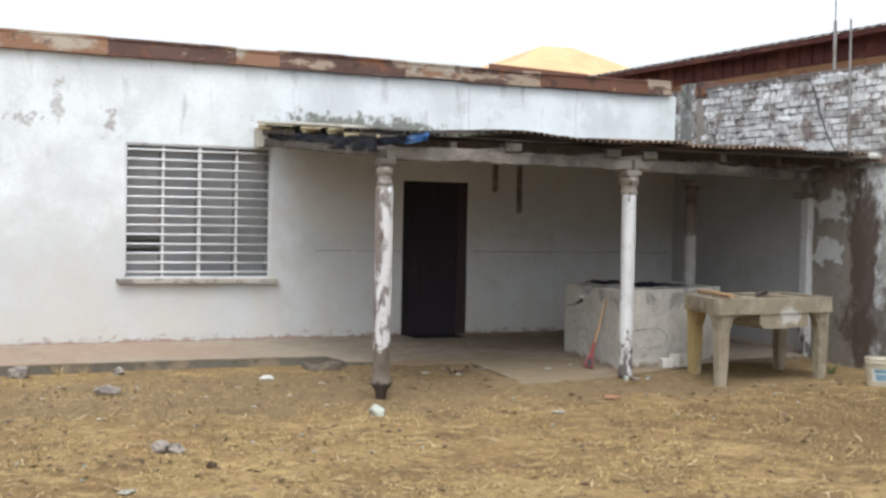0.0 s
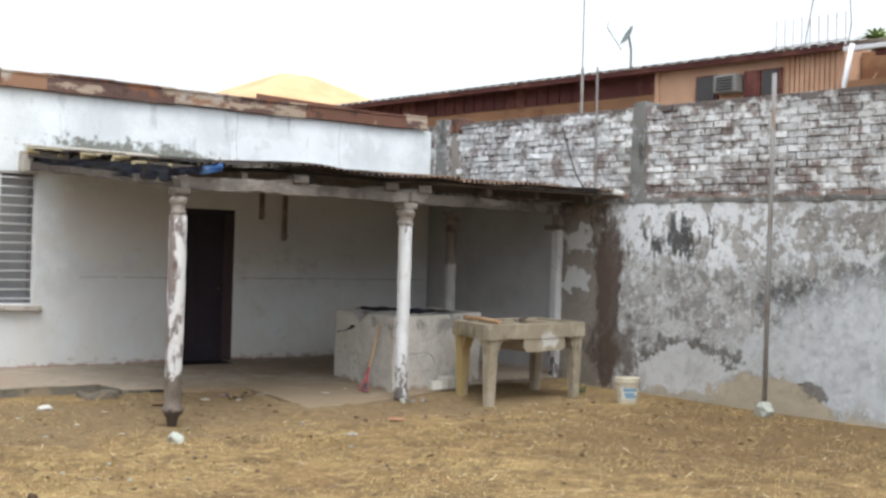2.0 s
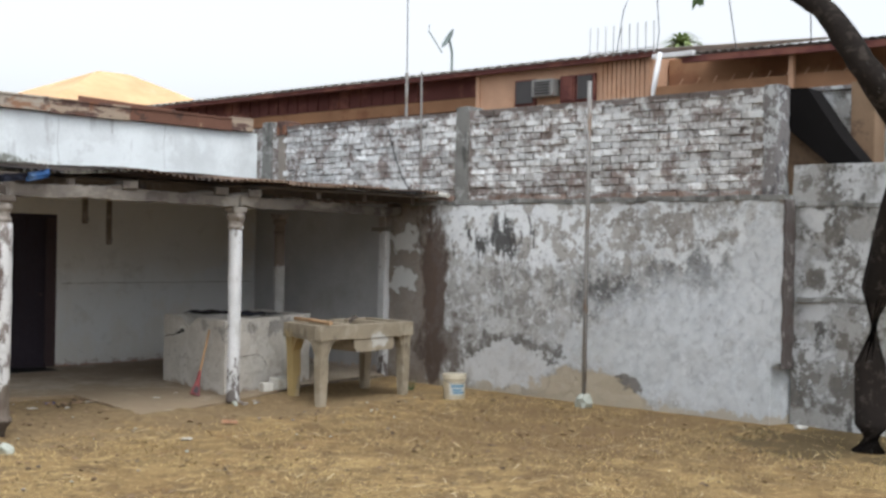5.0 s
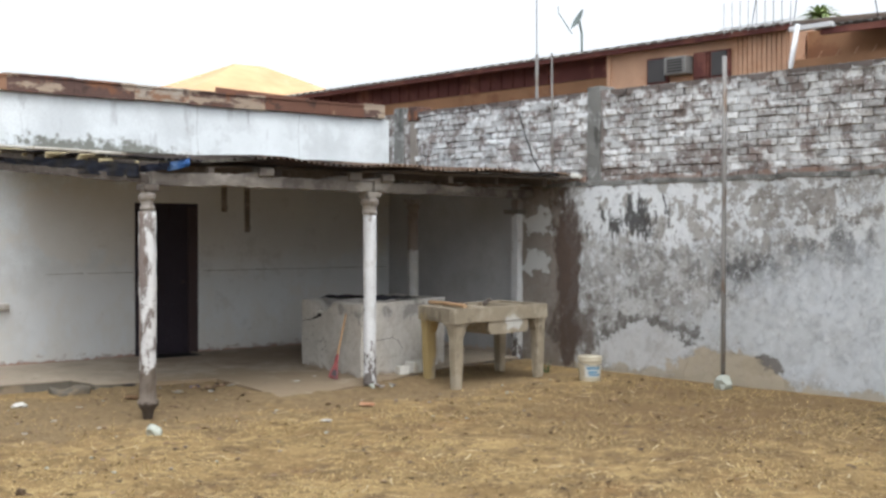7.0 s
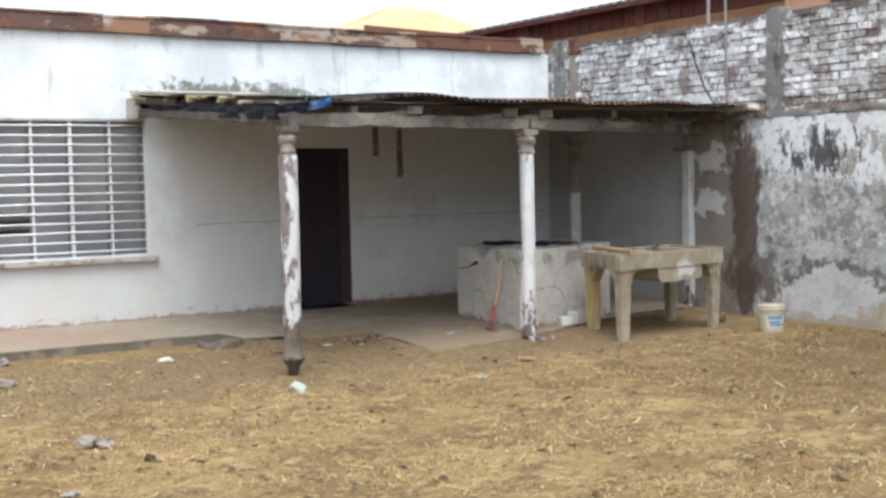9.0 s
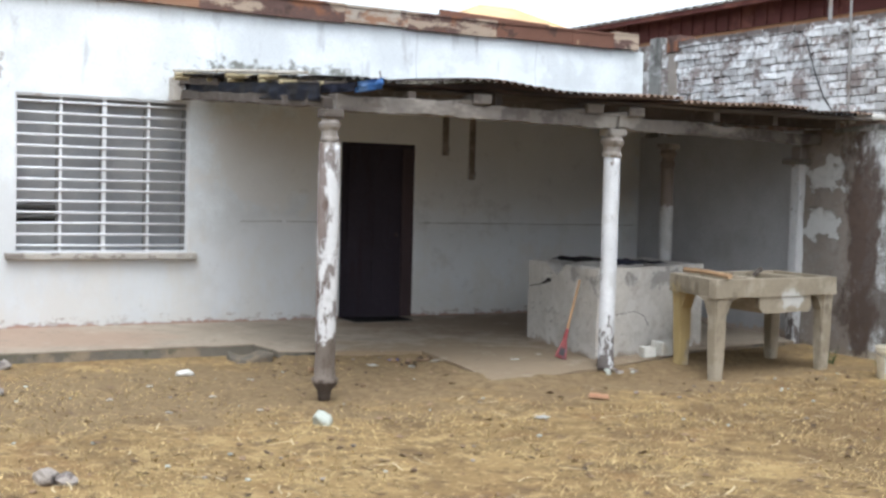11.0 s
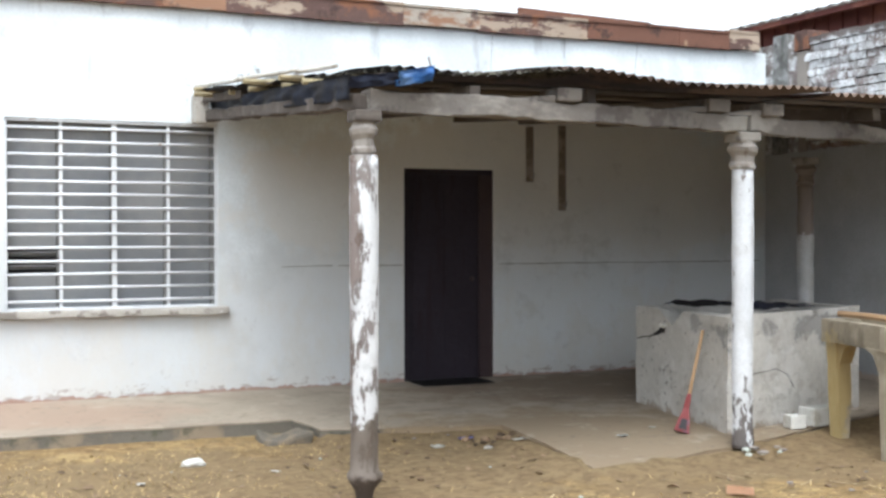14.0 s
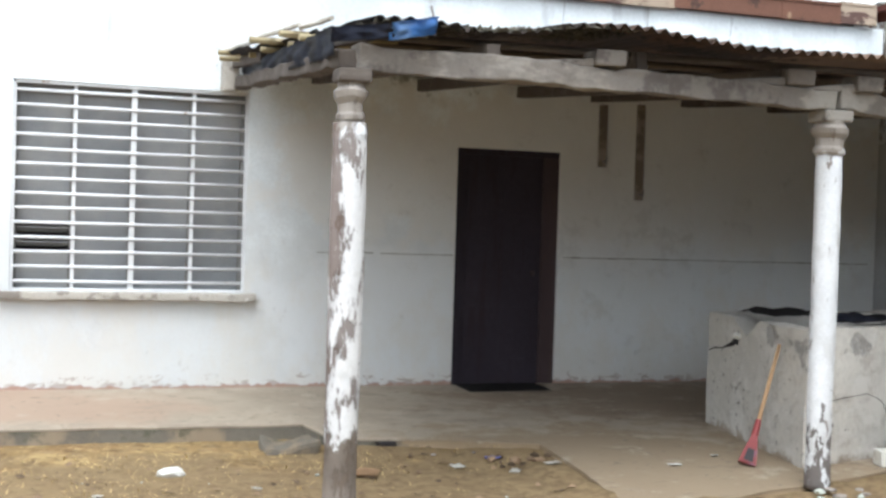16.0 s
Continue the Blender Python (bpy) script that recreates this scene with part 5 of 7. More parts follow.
def build_tank():
    t = thing("water_tank", (2.0, -2.5, 0.08), "low rough rendered masonry water tank with a broken rim", "water tank")
    c = [(1.36, -1.87), (1.13, -3.4), (2.88, -2.88), (2.98, -1.8)]

    def inner(a, b, d):
        v = Vector((b[0] - a[0], b[1] - a[1])).normalized()
        return Vector((-v.y, v.x)) * d
    w = 0.14
    for i, top in enumerate((0.92, 0.93, 0.93, 0.92)):
        a, b = c[i], c[(i + 1) % 4]
        n = inner(a, b, w)
        bm = bm_new()
        A, B = Vector(a), Vector(b)
        if i % 2 == 0:
            pts = [(A.x, A.y), (B.x, B.y), ((B + n).x, (B + n).y), ((A + n).x, (A + n).y)]
        else:
            s = (B - A).normalized() * (w + 0.012)
            pts = [tuple(A + s), tuple(B - s), tuple(B - s + n), tuple(A + s + n)]
        prism(bm, pts, 0.02, top)
        if i == 0:
            for v in bm.verts:
                k = (-1.87 - v.co.y) / 1.55
                if v.co.z > 0.7 and 0.3 < k < 0.46:
                    v.co.z -= 0.13
        part("tank_wall", bm, M_TANK, t)
    # flat dark strips for the tank's cracks and broken hole, their shade painted
    def crack(a, b, run):
        a, b = Vector(a), Vector(b)
        d = (b - a).normalized()
        out = Vector((d.y, -d.x)) * 0.012
        if out.dot(Vector((-0.5, -1))) < 0:
            out = -out
        bm = bm_new()
        prev = None
        for k, z, h in run:
            q = a + (b - a) * k + out
            cur = (bm.verts.new((q.x, q.y, z - h)), bm.verts.new((q.x, q.y, z + h)))
            if prev:
                bm.faces.new((prev[0], cur[0], cur[1], prev[1]))
            prev = cur
        part("crack", bm, M_RAG, t, "flat dark strip drawn as a crack")
    crack(c[0], c[1], [(0.02, 0.64, 0.003), (0.1, 0.67, 0.006), (0.18, 0.68, 0.004), (0.25, 0.71, 0.012), (0.29, 0.725, 0.02), (0.33, 0.765, 0.035), (0.36, 0.775, 0.05), (0.362, 0.79, 0.045)])
    crack(c[1], c[2], [(0.12, 0.47, 0.001), (0.2, 0.485, 0.003), (0.27, 0.49, 0.0015), (0.33, 0.5, 0.003), (0.38, 0.47, 0.0015), (0.42, 0.44, 0.004), (0.45, 0.37, 0.006), (0.47, 0.33, 0.001)])
    bm = bm_new()
    box(bm, (1.55, -2.9, 0.1), (2.7, -2.05, 0.78))
    part("tank_filling", bm, M_RAG, t, "dark rubbish filling the tank")
    bm = bm_new()
    sheet_mesh(bm, (1.3, -2.75, 0.945), (0.5, -0.02, 0.01), (0.1, 0.62, 0), 14, 10, lambda a, b: 0.03 * noise.noise(Vector((a * 4, b * 4, 1))) + 0.015, 0.012)
    single("rag", bm, M_RAG, "dark rag lying over the tank rim", "rag", smooth=True)
    bm = bm_new()
    sheet_mesh(bm, (1.6, -3.2, 0.945), (0.7, 0.12, 0), (0.05, 0.6, 0), 14, 10, lambda a, b: 0.035 * noise.noise(Vector((a * 5, b * 4, 7))) + 0.015, 0.01)
    single("plastic_cover", bm, M_NAVY, "dark blue plastic cover on the water tank", "plastic sheet", smooth=True)
    bm = bm_new()
    stone(bm, (1.272, -2.4, 0.79), 0.04, 3)
    single("rag", bm, M_FOAM, "small pale crumpled rag in the tank's broken notch", "rag")


def build_table():
    t = thing("washing_table", (2.5, -4.0, 0), "old stained concrete washing table with hollow basin", "washing table")
    c = [(1.62, -4.5), (3.26, -4.36), (3.36, -3.42), (1.84, -3.6)]
    legs = [(1.715, -4.41), (3.165, -4.285), (3.27, -3.51), (1.925, -3.69)]
    for i, (x, y) in enumerate(legs):
        bm = bm_new()
        tz = 0.74
        prof = [(-0.02, 0.056), (0.35, 0.062), (0.58, 0.07), (0.69, 0.078), (tz, 0.084)]
        rings = []
        for z, r in prof:
            rings.append([bm.verts.new((x + sx * r, y + sy * r * 0.85, z)) for sx, sy in ((-1, -1), (1, -1), (1, 1), (-1, 1))])
        for a, b in zip(rings, rings[1:]):
            for k in range(4):
                bm.faces.new((a[k], a[(k + 1) % 4], b[(k + 1) % 4], b[k]))
        bm.faces.new(rings[0][::-1])
        bm.faces.new(rings[-1])
        bmesh.ops.bevel(bm, geom=[e for e in bm.edges if abs(e.verts[0].co.z - e.verts[1].co.z) > 0.03], offset=0.015, segments=2, affect="EDGES")
        roughen(bm, 0.008, 6)
        part("leg", bm, M_TABLE, t)
    # rounded haunches where the legs meet the apron
    for i, (x, y) in enumerate(legs):
        bm = bm_new()
        sx, sy = (1 if i in (0, 3) else -1), (1 if i < 2 else -1)
        for dx, dy in ((sx, 0), (0, sy)):
            a = Vector((x + dx * 0.07, y + dy * 0.06, 0.738))
            side = Vector((abs(dy) * 0.06, abs(dx) * 0.05, 0))
            prof = [a, a + Vector((dx * 0.13, dy * 0.13, 0)), a + Vector((dx * 0.05, dy * 0.05, -0.04)), a + Vector((dx * 0.01, dy * 0.01, -0.14)), a + Vector((0, 0, -0.16))]
            lo_ = [bm.verts.new(q - side) for q in prof]
            hi_ = [bm.verts.new(q + side) for q in prof]
            bm.faces.new(lo_)
            bm.faces.new(hi_[::-1])
            for k in range(5):
                bm.faces.new((lo_[k], lo_[(k + 1) % 5], hi_[(k + 1) % 5], hi_[k]))
        part("haunch", bm, M_TABLE, t)
    # apron on four sides
    for i in range(4):
        a, b = Vector(c[i]), Vector(c[(i + 1) % 4])
        d = (b - a).normalized()
        n = Vector((-d.y, d.x)) * 0.09
        if i % 2:
            a, b = a + d * 0.093, b - d * 0.093
        bm = bm_new()
        prism(bm, [tuple(a), tuple(b), tuple(b + n), tuple(a + n)], 0.735, 0.9, 4, 0.008)
        part("apron", bm, M_TABLE, t)
    # basin hanging at the middle of the front
    bm = bm_new()
    prism(bm, [(2.2, -4.44), (2.9, -4.38), (2.95, -3.62), (2.27, -3.66)], 0.58, 0.8, 4, 0.01)
    for v in bm.verts:
        if v.co.z < 0.62:
            v.co.x += (2.58 - v.co.x) * 0.12
    part("basin", bm, M_TABLE, t, "pale concrete basin under the top")
    bm = bm_new()
    prism(bm, [(1.74, -4.38), (3.14, -4.26), (3.2, -3.56), (1.95, -3.7)], 0.79, 0.83, 3, 0.006)
    part("washing_surface", bm, M_TABLETOP, t, "damp sunken washing surface")
    for i, (xa, xb) in enumerate(((2.17, 2.26), (2.78, 2.88))):
        bm = bm_new()
        box(bm, (xa, -4.3, 0.83), (xb, -3.62, 0.905), 0.012)
        roughen(bm, 0.008, 6)
        part("divider", bm, M_TABLE, t)
    for i, (a, b) in enumerate((((1.75, -4.52, 0.935), (2.1, -3.5, 0.925)), ((2.35, -4.2, 0.925), (3.0, -3.6, 0.925)))):
        bm = bm_new()
        tube(bm, [a, tuple((Vector(a) + Vector(b)) / 2 + Vector((0, 0, 0.008))), b], 0.024, 6, wob=0.2, seed=i)
        single("stick", bm, M_STICK if i == 0 else M_TIMBER, "wooden stick lying across the washing table", "stick", "sticks on the table")


def build_bucket():
    x, y = 3.34, -4.98
    b = thing("bucket", (x, y, 0), "cream plastic paint bucket with faded blue print, on bare earth", "bucket")
    bm = bm_new()
    prof = [(0.0, 0.118), (0.01, 0.122), (0.2, 0.136), (0.245, 0.14), (0.25, 0.147), (0.265, 0.147), (0.27, 0.141), (0.285, 0.143), (0.29, 0.15), (0.3, 0.15), (0.305, 0.143), (0.28, 0.135), (0.03, 0.112)]
    tube(bm, [(x, y, z) for z, _ in prof], [r for _, r in prof], 36)
    part("body", bm, M_BUCKET, b, smooth=True)

    def band(z0, z1, a0, a1, mat, nm):
        bm = bm_new()
        n = 14
        prev = None
        for k in range(n + 1):
            a = radians(a0 + (a1 - a0) * k / n)
            cur = []
            for z in (z0, z1):
                r = 0.1225 + (z - 0.01) * 0.0737 + 0.0015
                cur.append(bm.verts.new((x + math.cos(a) * r, y + math.sin(a) * r, z)))
            if prev:
                bm.faces.new((prev[0], cur[0], cur[1], prev[1]))
            prev = cur
        part(nm, bm, mat, b)
    band(0.06, 0.2, 195, 285, M_PALEPRINT, "label_panel")
    for z0, z1, a0, a1 in ((0.15, 0.185, 205, 275), (0.075, 0.1, 215, 280), (0.105, 0.135, 212, 262)):
        bm = bm_new()
        prev = None
        for k in range(15):
            a = radians(a0 + (a1 - a0) * k / 14)
            cur = [bm.verts.new((x + math.cos(a) * (0.1265 + (z - 0.01) * 0.0737), y + math.sin(a) * (0.1265 + (z - 0.01) * 0.0737), z)) for z in (z0, z1)]
            if prev:
                bm.faces.new((prev[0], cur[0], cur[1], prev[1]))
            prev = cur
        part("print_bar", bm, M_BLUEPRINT, b, "faded blue print")
    bm = bm_new()
    pts = [(x + 0.152 * math.cos(radians(a)), y + 0.152 * math.sin(radians(a)), 0.255 - 0.06 * math.sin(radians((a - 150) * 1.0))) for a in range(150, 331, 12)]
    tube(bm, pts, 0.004, 6)
    part("wire_handle", bm, M_POLE, b)


def build_broom():
    b = thing("broom", (0.8, -3.3, 0.06), "worn red plastic broom with wooden handle leaning on the tank", "broom")
    top, low = Vector((1.15, -3.08, 0.8)), Vector((0.905, -3.23, 0.3))
    bm = bm_new()
    tube(bm, [low, (low + top) / 2, top], [0.014, 0.013, 0.013], 10)
    part("handle", bm, M_STICK, b, "bare wooden handle", smooth=True)
    d = (low - top).normalized()
    bm = bm_new()
    tube(bm, [low - d * 0.05, low + d * 0.05, low + d * 0.06], [0.018, 0.024, 0.02], 10)
    part("socket", bm, M_RED, b)
    bm = bm_new()
    s = d.cross(Vector((0.45, 0.88, -0.1))).normalized()
    f = d.cross(s).normalized()
    rings = []
    for k, w, th in ((0.05, 0.018, 0.015), (0.1, 0.028, 0.018), (0.17, 0.043, 0.017), (0.245, 0.055, 0.012)):
        c = low + d * k
        rings.append([bm.verts.new(c + s * w * a + f * th * e) for a, e in ((-1, -1), (1, -1), (1, 1), (-1, 1))])
    for a, e in zip(rings, rings[1:]):
        for k in range(4):
            bm.faces.new((a[k], a[(k + 1) % 4], e[(k + 1) % 4], e[k]))
    bm.faces.new(rings[0])
    bm.faces.new(rings[-1][::-1])
    head = part("broom_head", bm, M_RED, b, "worn red plastic head")
    bm = bm_new()
    c = low + d * 0.2
    for e in (-1, 1):
        vs = [bm.verts.new(c + s * w * a + d * k + f * 0.0215 * e) for a, w, k in ((-1, 0.02, -0.05), (1, 0.02, -0.05), (1, 0.03, 0.03), (-1, 0.03, 0.03))]
        bm.faces.new(vs)
    part("worn_patch", bm, M_NAVY, head, "faded blue worn patch")


def build_small():
    def foam(x, y, z, s, rz, label):
        bm = bm_new()
        box(bm, (-s[0] / 2, -s[1] / 2, 0), (s[0] / 2, s[1] / 2, s[2]), 0.01)
        top = [f for f in bm.faces if f.normal.z > 0.9 and f.calc_area() > 0.3 * s[0] * s[1]]
        if top:
            bmesh.ops.inset_region(bm, faces=top, thickness=0.02)
            for v in {v for f in top for v in f.verts}:
                v.co.z -= s[2] * 0.5
        roughen(bm, 0.005, 9)
        bmesh.ops.transform(bm, matrix=pose(x, y, z, 0, 0, rz), verts=bm.verts)
        single("foam_box", bm, M_FOAM, label, "box", "foam boxes")
    foam(2.05, -3.36, 0.07, (0.34, 0.16, 0.14), 8, "dirty white foam box standing against the water tank")
    foam(1.74, -3.42, 0.07, (0.13, 0.12, 0.1), -10, "small broken white foam box beside the tank")

    def rock(name, x, y, r, seed, mat, label, flat=0.65, cat="stone", z=None):
        bm = bm_new()
        zz = ground_z(x, y) if z is None else z
        stone(bm, (x, y, zz + r * flat * 0.5), r, seed, flat, 3)
        roughen(bm, r * 0.22, 0.9 / r)
        single(name, bm, mat, label, cat)
    rock("stone", -2.38, -5.01, 0.075, 1, M_PALESTONE, "rounded pale stone lying on the dry grass", 0.8)
    rock("stone", -4.43, -6.0, 0.075, 2, M_STONE, "rough grey lump of rubble on dry grass", 0.7)
    rock("stone", -4.34, -6.06, 0.055, 3, M_STONE, "rough grey lump of rubble beside another", 0.7)
    rock("stone", -4.23, -6.62, 0.038, 4, M_LEAFDRY, "small dark round stone on dry grass", 0.9)
    rock("stone", -4.27, -3.03, 0.09, 5, M_STONE, "grey rubble stone near the walkway", 0.6)
    rock("stone", -4.93, -1.75, 0.12, 6, M_STONE, "grey rubble stone against the walkway edge", 0.6)
    rock("stone", -3.95, -1.8, 0.07, 7, M_STONE, "small grey stone by the walkway edge", 0.7)
    rock("stone", -5.2, -1.9, 0.06, 8, M_STONE, "small grey stone by the walkway edge", 0.7)
    rock("stone", -2.62, -2.62, 0.07, 9, M_FOAM, "flat white crumpled scrap on the ground", 0.4, "scrap")
    rock("stone", 5.5 - 1.2, -8.95, 0.06, 10, M_FOAM, "white scrap near the yard wall", 0.4, "scrap")
    bm = bm_new()
    box(bm, (-1.98, -2.12, -0.06), (-1.62, -1.78, 0.06), 0.03)
    bmesh.ops.subdivide_edges(bm, edges=[e for e in bm.edges if e.calc_length() > 0.1], cuts=4, use_grid_fill=True)
    roughen(bm, 0.05, 4)
    single("concrete_lump", bm, M_RISER, "broken lump of grey concrete beside the walkway edge", "concrete lump")
    rnd = random.Random(12)
    for i, (x, y, r, m, lab) in enumerate(((-0.62, -2.62, 0.05, M_BLUEWRAP, "crumpled blue wrapper on the earth"), (-0.6, -2.95, 0.055, M_FOAM, "white paper scrap on the earth"), (-0.36, -2.97, 0.05, M_FOAM, "white paper scrap on the earth"),
                                           (-0.9, -2.75, 0.05, M_FOAM, "white paper scrap on the earth"), (-1.5, -2.85, 0.1, M_STICK, "flat piece of brown cardboard"), (-0.85, -5.45, 0.06, M_FOAM, "white paper scrap on dry grass"),
                                           (0.1, -4.85, 0.125, M_TILE, "broken terracotta tile shard on the ground"), (-3.05, -3.1, 0.03, M_FOAM, "white paper scrap on dry grass"), (-2.75, -3.75, 0.028, M_FOAM, "white paper scrap on dry grass"),
                                           (-3.5, -3.6, 0.026, M_FOAM, "white paper scrap on dry grass"), (-2.2, -3.1, 0.03, M_FOAM, "white paper scrap on dry grass"), (-3.25, -4.3, 0.028, M_FOAM, "white paper scrap on dry grass"),
                                           (-2.6, -4.4, 0.025, M_FOAM, "white paper scrap on dry grass"), (-4.6, -4.6, 0.035, M_FOAM, "white paper scrap on dry grass"), (0.35, -3.2, 0.04, M_FOAM, "pale scrap on the porch slab"),
                                           (0.75, -3.0, 0.03, M_FOAM, "pale scrap on the porch slab"), (-4.9, -7.2, 0.06, M_FOAM, "pale flat scrap on dry grass"), (-5.3, -4.4, 0.05, M_STONE, "flat grey scrap on dry grass"))):
        bm = bm_new()
        z = (slab_z(y) if (x > -0.3 and y > -3.6) else ground_z(x, y)) + 0.004
        a = rnd.uniform(0, 6.28)
        u, v = Vector((math.cos(a), math.sin(a), 0)) * r * 2, Vector((-math.sin(a), math.cos(a), 0)) * r * rnd.uniform(1.0, 1.6)
        if lab.startswith("flat piece") or "tile" in lab:
            sheet_mesh(bm, Vector((x, y, z)) - u / 2 - v / 2, u, v, 4, 4, lambda p, q: 0.004 * math.sin(p * 5 + q * 3) + 0.012, 0.008)
        else:
            sheet_mesh(bm, Vector((x, y, z)) - u / 2 - v / 2, u, v, 6, 6, lambda p, q: 0.4 * r * abs(noise.noise(Vector((p * 3, q * 3, i * 2.0)))) + 0.006, 0.006)
        roughen(bm, r * 0.12 if "tile" not in lab else 0.004, 12)
        single("scrap", bm, m, lab, "litter", "litter on the ground")
    # small chips strewn on the earth before the walkway
    chips = []
    for k in range(5):
        bm = bm_new()
        stone(bm, (0, 0, 0.008), 0.022, 40 + k, 0.5, 1)
        chips.append(bm)
    mats = (M_PALESTONE, M_STONE, M_PALESTONE, M_LEAFDRY, M_LEAFDRY)
    chips = [finish(b_, "chip", m_) for b_, m_ in zip(chips, mats)]
    labels = ("small pale stone chip on the dry ground", "small grey stone chip on the dry ground", "small pale stone chip on the dry ground", "small dark clod on the dry ground", "small dark clod on the dry ground")
    for k in range(130):
        x, y = -6.2 + 9.8 * rnd.random() ** 1.6, -2.4 - 4.6 * rnd.random() ** 1.3
        if x > -0.6 and y > -4.4:
            y -= 2.2
        q = rnd.randrange(5)
        ob = new("chip", chips[q])
        sc = rnd.uniform(0.35, 1.0) * (1.3 if q > 2 else 0.9)
        ob.matrix_world = pose(x, y, ground_z(x, y), 0, 0, rnd.uniform(0, 360)) @ Matrix.Diagonal((sc, sc, sc, 1))
        tagged(ob, labels[q], "stone chip", "chips on the ground")
    # rubble about the foot of the white post, dark sweepings in the corner of the slab
    for k in range(26):
        if k < 9:
            x, y, q, z = 0.91 + rnd.uniform(-0.2, 0.22), -3.98 + rnd.uniform(-0.14, 0.06), rnd.choice((0, 1, 3)), 0.05
        else:
            x, y, q = -0.45 + rnd.gauss(0, 0.16), -2.72 + rnd.gauss(0, 0.08), rnd.choice((3, 4, 4, 3))
            z = ground_z(x, y)
        ob = new("chip", chips[q])
        sc = rnd.uniform(0.7, 1.7)
        ob.matrix_world = pose(x, y, z, 0, 0, rnd.uniform(0, 360)) @ Matrix.Diagonal((sc, sc, sc, 1))
        tagged(ob, labels[q] if k > 8 else "small rubble chip at the foot of the post", "stone chip", "chips on the ground")
    # dark block in place of the shade in a broken hole in the walkway edge
    bm = bm_new()
    box(bm, (-1.26, -2.205, 0.0), (-1.13, -2.05, 0.078), 0.008)
    single("drain_opening", bm, M_RAG, "dark block standing for the shaded drain hole in the slab edge", "drain")
    # dried weeds against the walkway
    for i, (x, y) in enumerate(((-4.55, -1.8), (-4.3, -1.78), (3.6, -4.0), (3.5, -4.75))):
        bm = bm_new()
        for k in range(26):
            a, l = rnd.uniform(0, 6.28), rnd.uniform(0.06, 0.2)
            d = Vector((math.cos(a), math.sin(a), 0))
            c = Vector((x, y, 0.0)) + d * rnd.uniform(0, 0.05)
            q = Vector((-d.y, d.x, 0)) * 0.004
            tip = c + d * l * 0.5 + Vector((0, 0, l))
            bm.faces.new([bm.verts.new(c - q), bm.verts.new(c + q), bm.verts.new(tip)])
        single("weed", bm, M_STRAW if i < 2 else M_LEAF, "dry brown weed tuft growing from the earth" if i < 2 else "small green weed tuft by the wall foot", "weed", "weeds")


